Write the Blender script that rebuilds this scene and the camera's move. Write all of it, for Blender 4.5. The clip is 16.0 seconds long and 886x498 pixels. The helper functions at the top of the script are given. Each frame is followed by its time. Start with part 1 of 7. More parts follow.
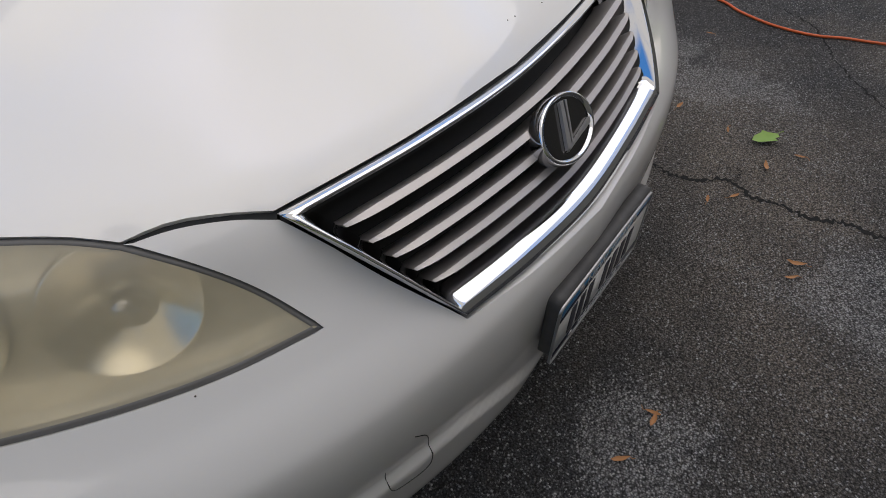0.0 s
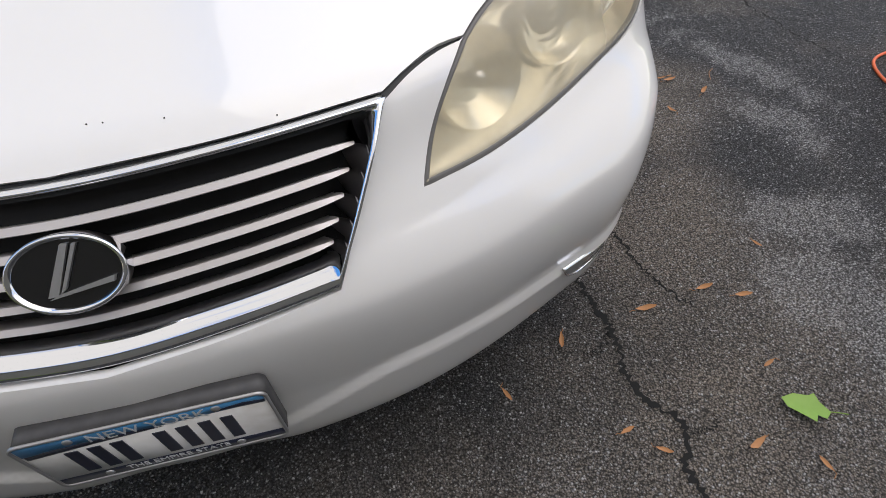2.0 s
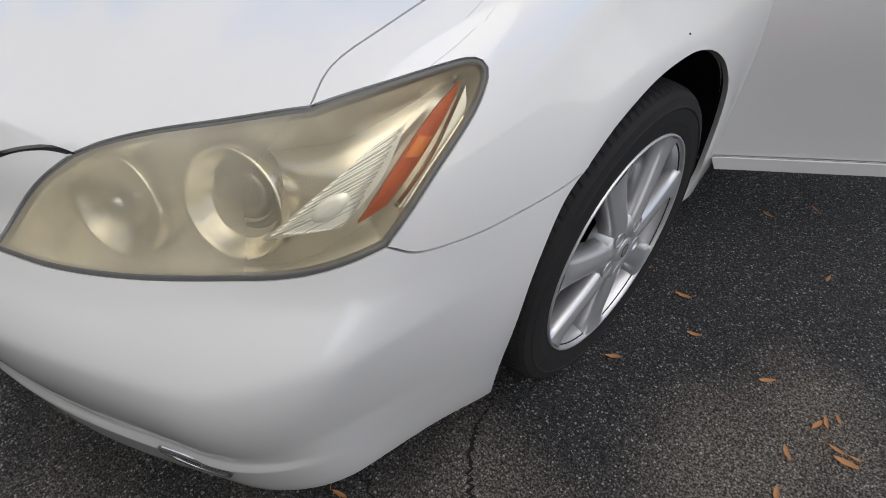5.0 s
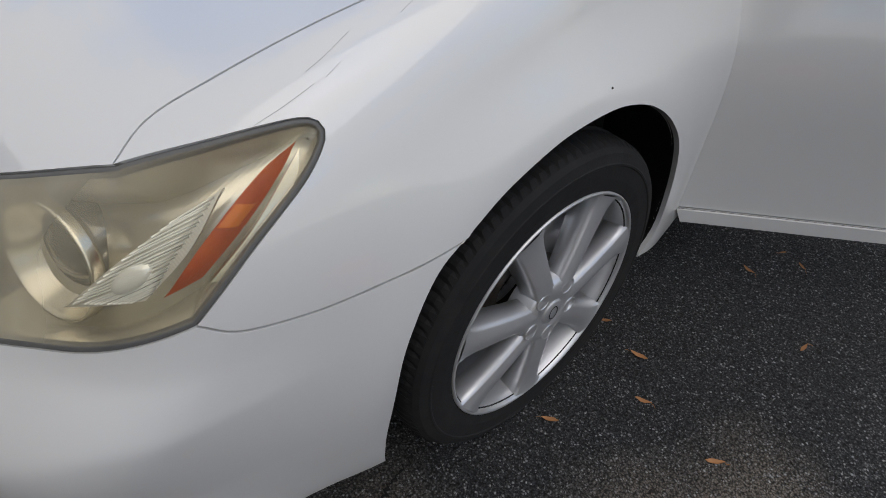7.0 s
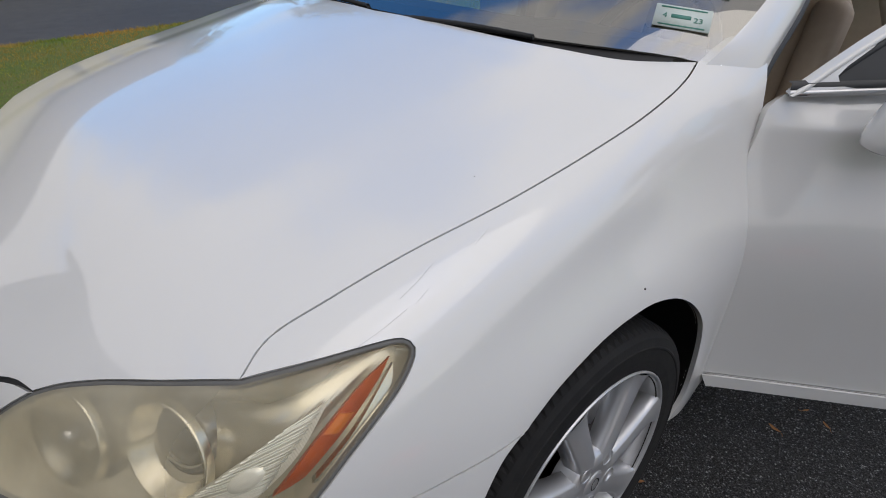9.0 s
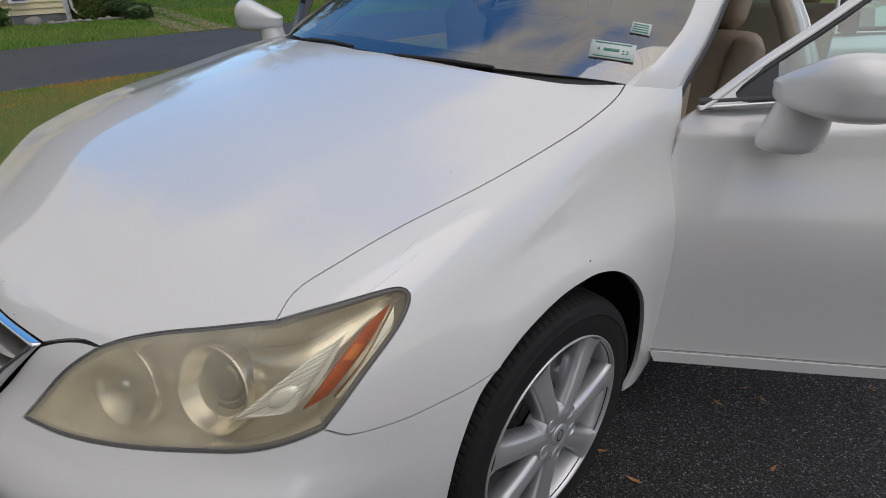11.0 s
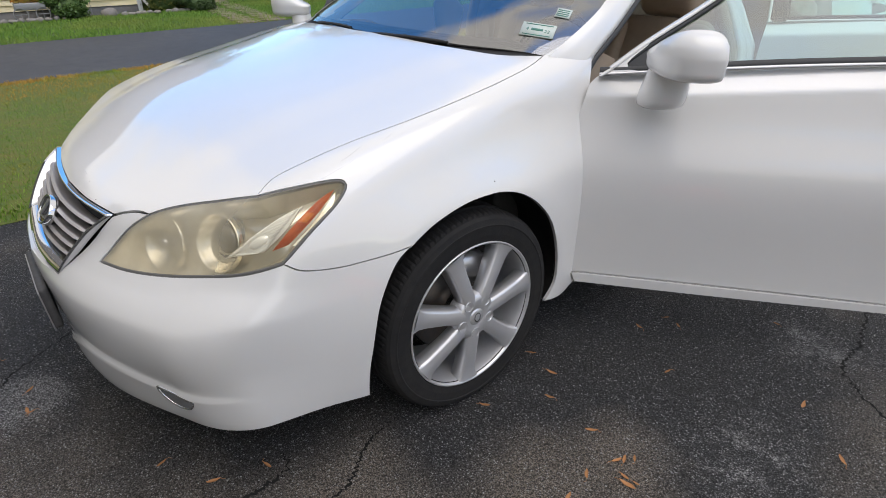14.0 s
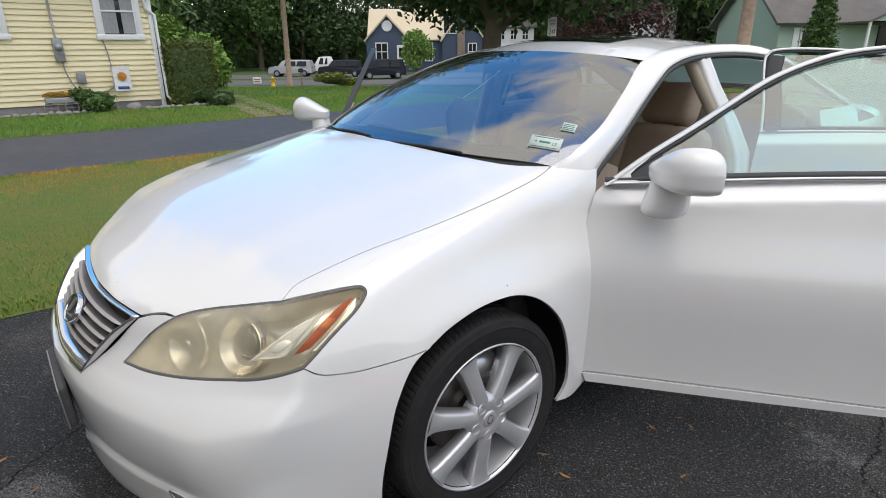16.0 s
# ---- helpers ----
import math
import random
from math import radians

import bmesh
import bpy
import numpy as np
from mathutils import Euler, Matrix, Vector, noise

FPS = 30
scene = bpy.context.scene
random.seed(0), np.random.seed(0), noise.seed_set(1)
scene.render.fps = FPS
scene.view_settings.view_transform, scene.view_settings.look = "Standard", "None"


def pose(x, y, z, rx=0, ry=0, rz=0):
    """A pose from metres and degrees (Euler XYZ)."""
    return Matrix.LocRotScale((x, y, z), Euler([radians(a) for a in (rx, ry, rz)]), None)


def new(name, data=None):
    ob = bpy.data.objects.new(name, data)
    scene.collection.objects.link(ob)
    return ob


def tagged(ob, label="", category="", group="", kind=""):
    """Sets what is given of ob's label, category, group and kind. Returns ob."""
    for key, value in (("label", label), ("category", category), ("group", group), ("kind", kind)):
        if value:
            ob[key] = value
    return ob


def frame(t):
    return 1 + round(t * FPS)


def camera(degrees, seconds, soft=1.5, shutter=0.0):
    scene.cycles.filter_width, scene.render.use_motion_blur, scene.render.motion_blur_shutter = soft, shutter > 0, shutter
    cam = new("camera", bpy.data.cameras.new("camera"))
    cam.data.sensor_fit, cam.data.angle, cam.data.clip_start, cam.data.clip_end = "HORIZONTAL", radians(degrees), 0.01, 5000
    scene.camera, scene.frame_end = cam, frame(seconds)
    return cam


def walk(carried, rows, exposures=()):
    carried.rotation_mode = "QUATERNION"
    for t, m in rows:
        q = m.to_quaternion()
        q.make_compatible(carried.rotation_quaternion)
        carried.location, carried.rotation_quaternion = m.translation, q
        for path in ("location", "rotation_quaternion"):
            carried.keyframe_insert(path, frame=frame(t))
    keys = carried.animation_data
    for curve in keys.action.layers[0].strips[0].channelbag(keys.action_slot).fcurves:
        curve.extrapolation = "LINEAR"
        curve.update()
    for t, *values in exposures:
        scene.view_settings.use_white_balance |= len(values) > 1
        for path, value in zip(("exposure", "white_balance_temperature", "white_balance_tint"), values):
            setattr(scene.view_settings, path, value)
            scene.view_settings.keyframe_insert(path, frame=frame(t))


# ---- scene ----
cam = camera(75.20, 16.0, soft=0.9)
# t, x, y, z, yaw, pitch, roll
ROWS = [
    (0.0, -0.612, -0.190, 1.064, -50.45, -45.58, -4.38),
    (0.5, -0.359, -0.254, 1.042, -41.32, -47.07, -3.71),
    (1.0, -0.161, -0.331, 1.065, -32.21, -48.57, -2.52),
    (1.5, 0.059, -0.442, 1.079, -22.02, -48.66, -2.90),
    (2.0, 0.306, -0.405, 1.091, 167.78, -131.73, 177.06),
    (2.5, 0.554, -0.432, 1.091, 178.42, -132.00, -183.09),
    (3.0, 0.729, -0.356, 1.080, 189.00, -132.75, -182.56),
    (3.5, 0.896, -0.202, 1.101, 19.71, -46.11, -2.61),
    (4.0, 1.104, -0.119, 1.110, 28.70, -45.20, -2.00),
    (4.2, 1.151, -0.057, 1.109, 32.22, -44.90, -1.84),
    (6.3, 1.246, 0.308, 1.118, 52.27, -42.89, -0.77),
    (6.5, 1.250, 0.322, 1.117, 51.16, -42.91, -0.85),
    (7.0, 1.288, 0.385, 1.114, 48.30, -43.27, -0.50),
    (7.5, 1.319, 0.410, 1.100, 47.38, -40.70, -0.28),
    (8.0, 1.279, 0.389, 1.206, 47.51, -37.27, -0.40),
    (8.5, 1.256, 0.326, 1.271, 48.70, -34.20, -0.86),
    (8.7, 1.252, 0.318, 1.266, 49.21, -32.90, -0.86),
    (10.8, 1.385, 0.195, 1.285, 46.81, -27.31, -0.41),
    (11.0, 1.416, 0.137, 1.278, 45.80, -27.30, -0.61),
    (11.5, 1.506, 0.096, 1.273, 43.80, -27.26, -0.65),
    (12.0, 1.706, 0.098, 1.263, 44.73, -27.60, -0.68),
    (12.5, 1.764, 0.059, 1.285, 46.31, -28.04, -0.81),
    (13.0, 1.763, -0.033, 1.292, 47.70, -28.06, -0.76),
    (13.5, 1.863, -0.018, 1.291, 49.35, -27.85, -0.72),
    (14.0, 1.959, 0.011, 1.296, 51.10, -27.70, -0.76),
    (14.5, 1.975, -0.010, 1.303, 51.48, -25.88, -0.65),
    (15.0, 1.969, -0.032, 1.349, 51.57, -22.89, -0.51),
    (15.5, 1.966, -0.047, 1.370, 51.54, -20.60, -0.43),
    (16.0, 1.964, -0.029, 1.368, 51.47, -19.37, -0.44),
]


def eye_pose(x, y, z, yaw, pitch, roll):
    return pose(x, y, z, 0, 0, yaw) @ pose(0, 0, 0, 90 + pitch, 0, 0) @ pose(0, 0, 0, 0, 0, roll)


# the phone's own exposure and white balance
EXPOSURES = [(0.0, -0.40, 6600, 12), (0.5, -0.24, 6600, 12), (2.0, 0.20, 6480, 12), (4.0, 0.14, 6500, 11), (6.5, -0.52, 6350, 10), (8.5, -0.44, 6350, 11), (11.0, -0.55, 6480, 12), (12.5, -0.20, 6480, 12), (14.5, 0.13, 6480, 11), (16.0, 0.18, 6480, 10)]
walk(cam, [(t, eye_pose(*row)) for t, *row in ROWS], EXPOSURES)

# ---- world and light ----
SUN_ELEV, SUN_TURN = radians(66), radians(92)
world = bpy.data.worlds.new("sky")
scene.world = world
world.use_nodes = True
wt = world.node_tree
wt.nodes.clear()
w_out = wt.nodes.new("ShaderNodeOutputWorld")
w_bg = wt.nodes.new("ShaderNodeBackground")
w_sky = wt.nodes.new("ShaderNodeTexSky")
w_sky.sky_type, w_sky.sun_disc = "NISHITA", False
w_sky.sun_elevation, w_sky.sun_rotation = SUN_ELEV, SUN_TURN
w_sky.air_density, w_sky.dust_density = 1.0, 0.6
w_co = wt.nodes.new("ShaderNodeTexCoord")
w_map = wt.nodes.new("ShaderNodeMapping")
w_map.inputs["Scale"].default_value = (1.0, 1.0, 2.2)
w_noise = wt.nodes.new("ShaderNodeTexNoise")
w_noise.inputs["Scale"].default_value, w_noise.inputs["Detail"].default_value = 2.3, 9.0
w_noise.inputs["Roughness"].default_value = 0.56
w_noise.inputs["Distortion"].default_value = 0.35
w_dot = wt.nodes.new("ShaderNodeVectorMath")
w_dot.operation = "DOT_PRODUCT"
w_dot.inputs[1].default_value = (-0.85, 0.24, 0.47)
w_gap = wt.nodes.new("ShaderNodeMapRange")  # the clouds break up towards the west
w_gap.inputs["From Min"].default_value, w_gap.inputs["From Max"].default_value = 0.86, 0.995
w_gap.inputs["To Min"].default_value, w_gap.inputs["To Max"].default_value = 0.12, -0.20
w_sum = wt.nodes.new("ShaderNodeMath")
w_hue = wt.nodes.new("ShaderNodeHueSaturation")
w_hue.inputs["Saturation"].default_value, w_hue.inputs["Value"].default_value = 1.36, 2.7
w_ramp = wt.nodes.new("ShaderNodeValToRGB")
w_ramp.color_ramp.elements[0].position, w_ramp.color_ramp.elements[1].position = 0.44, 0.62
w_mix = wt.nodes.new("ShaderNodeMix")
w_mix.data_type = "RGBA"
w_mix.inputs[7].default_value = (8.4, 8.1, 7.75, 1)
wt.links.new(w_co.outputs["Generated"], w_map.inputs["Vector"])
wt.links.new(w_map.outputs["Vector"], w_noise.inputs["Vector"])
wt.links.new(w_co.outputs["Generated"], w_dot.inputs[0])
wt.links.new(w_dot.outputs["Value"], w_gap.inputs["Value"])
wt.links.new(w_noise.outputs["Fac"], w_sum.inputs[0])
wt.links.new(w_gap.outputs["Result"], w_sum.inputs[1])
wt.links.new(w_sum.outputs[0], w_ramp.inputs["Fac"])
wt.links.new(w_ramp.outputs["Color"], w_mix.inputs[0])
wt.links.new(w_sky.outputs["Color"], w_hue.inputs["Color"])
wt.links.new(w_hue.outputs["Color"], w_mix.inputs[6])
wt.links.new(w_mix.outputs[2], w_bg.inputs["Color"])
wt.links.new(w_bg.outputs["Background"], w_out.inputs["Surface"])
w_bg.inputs["Strength"].default_value = 0.12

sun_data = bpy.data.lights.new("sun", "SUN")
sun_data.energy, sun_data.angle, sun_data.color = 1.15, radians(60), (1.0, 0.92, 0.80)
sun = new("sun", sun_data)
sun.rotation_euler = Euler((radians(90) - SUN_ELEV, 0, radians(180) - SUN_TURN))
scene.view_settings.exposure = 0.0

# ---- materials ----
def mat(name, color, rough=0.5, metal=0.0, coat=0.0, grain=None, bump=None, **more):
    """grain: (scale, amount, second colour); bump: (scale, strength, distance)."""
    m = bpy.data.materials.new(name)
    m.use_nodes = True
    nt = m.node_tree
    b = nt.nodes["Principled BSDF"]
    b.inputs["Base Color"].default_value = (*color, 1)
    b.inputs["Roughness"].default_value = rough
    b.inputs["Metallic"].default_value = metal
    b.inputs["Coat Weight"].default_value = coat
    b.inputs["Coat Roughness"].default_value = 0.04
    for key, value in more.items():
        b.inputs[key.replace("_", " ")].default_value = value
    co = nt.nodes.new("ShaderNodeTexCoord")
    if grain:
        scale, amount, second = grain
        n1, n2 = nt.nodes.new("ShaderNodeTexNoise"), nt.nodes.new("ShaderNodeTexNoise")
        n1.inputs["Scale"].default_value, n1.inputs["Detail"].default_value = scale, 6
        n2.inputs["Scale"].default_value, n2.inputs["Detail"].default_value = scale / 9, 3
        mul = nt.nodes.new("ShaderNodeMath")
        mul.operation = "MULTIPLY"
        add = nt.nodes.new("ShaderNodeMapRange")
        add.inputs["From Min"].default_value, add.inputs["From Max"].default_value = 0.12, 0.42
        add.inputs["To Max"].default_value = amount
        mix = nt.nodes.new("ShaderNodeMix")
        mix.data_type = "RGBA"
        mix.inputs[6].default_value, mix.inputs[7].default_value = (*color, 1), (*second, 1)
        for n in (n1, n2):
            nt.links.new(co.outputs["Object"], n.inputs["Vector"])
        nt.links.new(n1.outputs["Fac"], mul.inputs[0])
        nt.links.new(n2.outputs["Fac"], mul.inputs[1])
        nt.links.new(mul.outputs[0], add.inputs["Value"])
        nt.links.new(add.outputs["Result"], mix.inputs[0])
        nt.links.new(mix.outputs[2], b.inputs["Base Color"])
    if bump:
        scale, strength, distance = bump
        n3, bp = nt.nodes.new("ShaderNodeTexNoise"), nt.nodes.new("ShaderNodeBump")
        n3.inputs["Scale"].default_value, n3.inputs["Detail"].default_value = scale, 5
        bp.inputs["Strength"].default_value, bp.inputs["Distance"].default_value = strength, distance
        nt.links.new(co.outputs["Object"], n3.inputs["Vector"])
        nt.links.new(n3.outputs["Fac"], bp.inputs["Height"])
        nt.links.new(bp.outputs["Normal"], b.inputs["Normal"])
    return m


PAINT = mat("pearl_white_paint", (0.77, 0.77, 0.76), 0.28, 0.0, 1.0, grain=(7, 0.5, (0.74, 0.74, 0.735)), Coat_IOR=1.65)
BLACK = mat("black_plastic", (0.012, 0.012, 0.013), 0.6, grain=(60, 0.6, (0.02, 0.02, 0.02)))
TRIM = mat("dark_rubber_seal", (0.03, 0.032, 0.035), 0.5)
CHROME = mat("chrome", (0.66, 0.67, 0.69), 0.06, 1.0, bump=(40, 0.02, 0.001))
SILVER = mat("satin_silver", (0.56, 0.56, 0.57), 0.32, 0.85)
RUBBER = mat("tyre_rubber", (0.013, 0.013, 0.014), 0.75, grain=(40, 0.8, (0.026, 0.025, 0.024)), bump=(180, 0.25, 0.002), Specular_IOR_Level=0.3)
ALLOY = mat("silver_alloy", (0.66, 0.665, 0.68), 0.33, 0.6, 0.3, grain=(25, 0.6, (0.58, 0.585, 0.60)))
IRON = mat("dark_iron", (0.10, 0.095, 0.09), 0.5, 0.7, grain=(70, 0.8, (0.16, 0.12, 0.09)))
BEIGE = mat("beige_leather", (0.46, 0.37, 0.28), 0.5, grain=(30, 0.7, (0.39, 0.31, 0.23)), bump=(220, 0.2, 0.002))

# ---- building tools ----
def link(name, bm, material, parent=None, label="", smooth=True):
    me = bpy.data.meshes.new(name)
    bm.normal_update()
    for f in bm.faces:
        f.smooth = smooth
    bm.to_mesh(me)
    bm.free()
    for m in material if isinstance(material, (list, tuple)) else [material]:
        me.materials.append(m)
    ob = new(name, me)
    if parent is not None:
        ob.parent = parent
    if label:
        ob["label"] = label
    return ob


def part(name, bm, material, parent, label="", smooth=True):
    return link(name, bm, material, parent, label, smooth)


def empty(name, label, category, group="", kind="", m=None):
    ob = tagged(new(name), label, category, group, kind)
    ob.empty_display_size = 0.05
    if m is not None:
        ob.matrix_basis = m
    return ob


def box(bm, x0, x1, y0, y1, z0, z1, bevel=0.0, m=None, segments=2):
    r = bmesh.ops.create_cube(bm, size=1.0)
    vs = r["verts"]
    for v in vs:
        v.co = Vector(((x0 + x1) / 2 + v.co.x * (x1 - x0), (y0 + y1) / 2 + v.co.y * (y1 - y0), (z0 + z1) / 2 + v.co.z * (z1 - z0)))
    if m is not None:
        bmesh.ops.transform(bm, matrix=m, verts=vs)
    if bevel:
        es = list({e for v in vs for e in v.link_edges})
        bmesh.ops.bevel(bm, geom=es, offset=bevel, segments=segments, profile=0.5, affect="EDGES", clamp_overlap=True)
    return bm


def lathe(bm, profile, steps, m=None, close=False):
    """profile of (radius, height) spun about z."""
    rings = []
    for k in range(steps):
        a = 2 * math.pi * k / steps
        rings.append([bm.verts.new((r * math.cos(a), r * math.sin(a), h)) for r, h in profile])
    n = len(profile)
    for k in range(steps):
        p, q = rings[k], rings[(k + 1) % steps]
        for j in range(n if close else n - 1):
            bm.faces.new((p[j], q[j], q[(j + 1) % n], p[(j + 1) % n]))
    if m is not None:
        bmesh.ops.transform(bm, matrix=m, verts=[v for ring in rings for v in ring])
    return bm


def spline(points, n, closed=False):
    """Catmull-Rom through points, n steps in all, evenly by length."""
    P = np.array(points, float)
    if closed:
        Q = np.vstack([P[-1], P, P[0], P[1]])
    else:
        Q = np.vstack([2 * P[0] - P[1], P, 2 * P[-1] - P[-2]])
    out = []
    for i in range(1, len(Q) - 2):
        for t in np.linspace(0, 1, 24, endpoint=False):
            a, b, c, d = Q[i - 1 : i + 3]
            out.append(0.5 * (2 * b + (c - a) * t + (2 * a - 5 * b + 4 * c - d) * t * t + (3 * b - a - 3 * c + d) * t**3))
    out = np.array(out + [Q[-2]])
    s = np.r_[0, np.cumsum(np.linalg.norm(np.diff(out, axis=0), axis=1))]
    want = np.linspace(0, s[-1], n + 1)
    res = np.stack([np.interp(want, s, out[:, k]) for k in range(out.shape[1])], 1)
    return res[:-1] if closed else res


def tube(bm, pts, radius, sides=8, caps=True):
    P = [Vector(p) for p in pts]
    rings, up = [], Vector((0.02, 0.03, 1))
    for i, p in enumerate(P):
        d = (P[min(i + 1, len(P) - 1)] - P[max(i - 1, 0)]).normalized()
        if abs(d.dot(up.normalized())) > 0.97:
            up = Vector((1, 0.1, 0))
        a = d.cross(up).normalized()
        b = a.cross(d)
        r = radius[i] if isinstance(radius, (list, tuple, np.ndarray)) else radius
        rings.append([bm.verts.new(p + r * (math.cos(2 * math.pi * k / sides) * a + math.sin(2 * math.pi * k / sides) * b)) for k in range(sides)])
    for p, q in zip(rings[:-1], rings[1:]):
        for k in range(sides):
            bm.faces.new((p[k], p[(k + 1) % sides], q[(k + 1) % sides], q[k]))
    if caps:
        bm.faces.new(rings[0])
        bm.faces.new(rings[-1][::-1])
    return bm


def skin(bm, rows, closed=False):
    """Faces between rows of points of equal length."""
    R = [[bm.verts.new(p) for p in row] for row in rows]
    for p, q in zip(R[:-1], R[1:]):
        n = len(p)
        for k in range(n if closed else n - 1):
            bm.faces.new((p[k], p[(k + 1) % n], q[(k + 1) % n], q[k]))
    return R


def thicken(bm, depth):
    """Gives an open sheet a thickness, against its normals."""
    bm.normal_update()
    bmesh.ops.solidify(bm, geom=bm.faces[:], thickness=depth)
    return bm


class Curve:
    """A smooth curve through given places, straight past its ends."""

    def __init__(self, *pairs):
        x, y = np.array(pairs, float).T
        n = len(x)
        h = np.diff(x)
        A, r = np.eye(n), np.zeros(n)
        for i in range(1, n - 1):
            A[i, i - 1 : i + 2] = h[i - 1], 2 * (h[i - 1] + h[i]), h[i]
            r[i] = 6 * ((y[i + 1] - y[i]) / h[i] - (y[i] - y[i - 1]) / h[i - 1])
        self.x, self.y, self.h, self.m = x, y, h, np.linalg.solve(A, r)

    def __call__(self, v):
        v = np.asarray(v, float)
        w = np.clip(v, self.x[0], self.x[-1])
        i = np.clip(np.searchsorted(self.x, w, side="right") - 1, 0, len(self.h) - 1)
        a, b, h, m = w - self.x[i], self.x[i + 1] - w, self.h[i], self.m
        out = (m[i] * b**3 + m[i + 1] * a**3) / (6 * h) + (self.y[i] / h - m[i] * h / 6) * b + (self.y[i + 1] / h - m[i + 1] * h / 6) * a
        end = np.where(v < self.x[0], (self.y[1] - self.y[0]) / self.h[0], (self.y[-1] - self.y[-2]) / self.h[-1])
        return out + (v - w) * end


def smax(a, b, k):
    h = np.maximum(k - np.abs(a - b), 0) / k
    return np.maximum(a, b) + h * h * k * 0.25

# ---- the car: shape of the body ----
# The nose points to -y, the driver's side is +x, the number plate stands at y = 0.
from mathutils.geometry import delaunay_2d_cdt

TOP = Curve((0.06, 0.587), (0.145, 0.680), (0.25, 0.742), (0.45, 0.843), (0.75, 0.934), (1.0, 0.983), (1.2, 1.022), (1.5, 1.073), (1.8, 1.22), (2.4, 1.32), (3.3, 1.32), (3.9, 1.14), (4.3, 1.065), (4.85, 1.0))
SIDE = Curve((0.10, 0.866), (0.20, 0.893), (0.30, 0.900), (0.45, 0.909), (0.58, 0.916), (0.70, 0.903), (0.80, 0.868), (0.90, 0.842), (1.0, 0.816))
NOSE = Curve((0.15, 0.075), (0.20, 0.045), (0.26, 0.031), (0.36, 0.022), (0.44, 0.019), (0.51, 0.026), (0.56, 0.052), (0.62, 0.104), (0.69, 0.147), (0.75, 0.184), (0.85, 0.282), (1.0, 0.469))
SWEEP = Curve((0.15, 0.395), (0.30, 0.365), (0.45, 0.345), (0.60, 0.400), (0.72, 0.390), (0.85, 0.405))
WRAP = Curve((0.0, 0.0), (0.3, 0.070), (0.5, 0.221), (0.65, 0.401), (0.78, 0.567), (0.9, 0.737))
TAPER = Curve((0.1, 0.163), (0.3, 0.085), (0.45, 0.057), (0.6, 0.027), (0.75, 0.012), (1.0, 0.008), (1.5, 0.012), (3.6, 0.010), (4.3, 0.03), (4.85, 0.12))
HEART = np.array((0.0, 1.05, 0.42))


def ease(t):
    t = np.clip(t, 0, 1)
    return t * t * (3 - 2 * t)


def body(P):
    """Below zero inside the body, above it outside."""
    x, y, z = np.abs(P[..., 0]), P[..., 1], P[..., 2]
    top = z - (TOP(y) - 0.091 * x**2)
    side = x - (SIDE(z) + 0.006 - TAPER(y))
    for yw in (0.985, 3.76):  # softly flared wheel arches
        r = np.hypot(y - yw, z - 0.317)
        side = side - 0.010 * np.exp(-(((r - 0.38) / 0.07) ** 2))
    # the bumper's corner swells before the wheel
    side = side - 0.019 * ease((y - 0.20) / 0.30) * ease((0.85 - y) / 0.20) * np.exp(-(((z - 0.42) / 0.19) ** 2))
    nose = NOSE(z) + SWEEP(z) * WRAP(x) - y
    tail = y - (4.84 - 0.16 * x**2 - 0.5 * np.maximum(z - 0.75, 0) ** 2)
    return smax(smax(smax(top, nose, 0.035), side, 0.085), tail, 0.12)


def reach(start, way, far=2.8):
    """How far along each way the body's surface lies from inside points."""
    lo, hi = np.zeros(len(way)), np.full(len(way), far)
    for _ in range(38):
        mid = (lo + hi) / 2
        out = body(start + mid[:, None] * way) > 0
        hi, lo = np.where(out, mid, hi), np.where(out, lo, mid)
    return start + lo[:, None] * way


def normals(P):
    e = 2e-3
    g = np.stack([body(P + e * d) - body(P - e * d) for d in np.eye(3)], -1)
    return g / np.linalg.norm(g, axis=-1, keepdims=True)


def to_flat(P, view):
    P = np.asarray(P, float)
    if view == "plan":
        return P[:, :2]
    if view == "side":
        return P[:, 1:]
    d = P - HEART
    return np.stack([np.arctan2(d[:, 0], -d[:, 1]), np.arctan2(d[:, 2], np.hypot(d[:, 0], d[:, 1]))], 1)


def from_flat(Q, view):
    if view == "plan":
        start = np.stack([Q[:, 0], Q[:, 1], np.full(len(Q), 0.45)], 1)
        return reach(start, np.tile((0.0, 0.0, 1.0), (len(Q), 1)))
    if view == "side":
        start = np.stack([np.full(len(Q), 0.3), Q[:, 0], Q[:, 1]], 1)
        return reach(start, np.tile((1.0, 0.0, 0.0), (len(Q), 1)))
    a, b = Q.T
    way = np.stack([np.sin(a) * np.cos(b), -np.cos(a) * np.cos(b), np.sin(b)], 1)
    return reach(np.tile(HEART, (len(Q), 1)), way)


def snap(P):
    """Moves points onto the body's surface."""
    P = np.array(P, float)
    for _ in range(12):
        e = 1e-3
        g = np.stack([body(P + e * d) - body(P - e * d) for d in np.eye(3)], -1) / (2 * e)
        P = P - (0.9 * body(P) / ((g**2).sum(-1) + 1e-9))[:, None] * g
    return P


def outline(edges, step, view):
    """Edges of points, each smooth and each beginning where the last one ends, as one flat ring."""
    ring = []
    for e in edges:
        P = np.asarray(e, float)
        n = max(2, int(np.linalg.norm(np.diff(P, axis=0), axis=1).sum() / step))
        Q = spline(P, n) if len(P) > 2 else np.linspace(P[0], P[1], n + 1)
        ring.append(to_flat(snap(Q) if view == "plan" or view == "ball" else Q, view)[:-1])
    return np.vstack(ring)


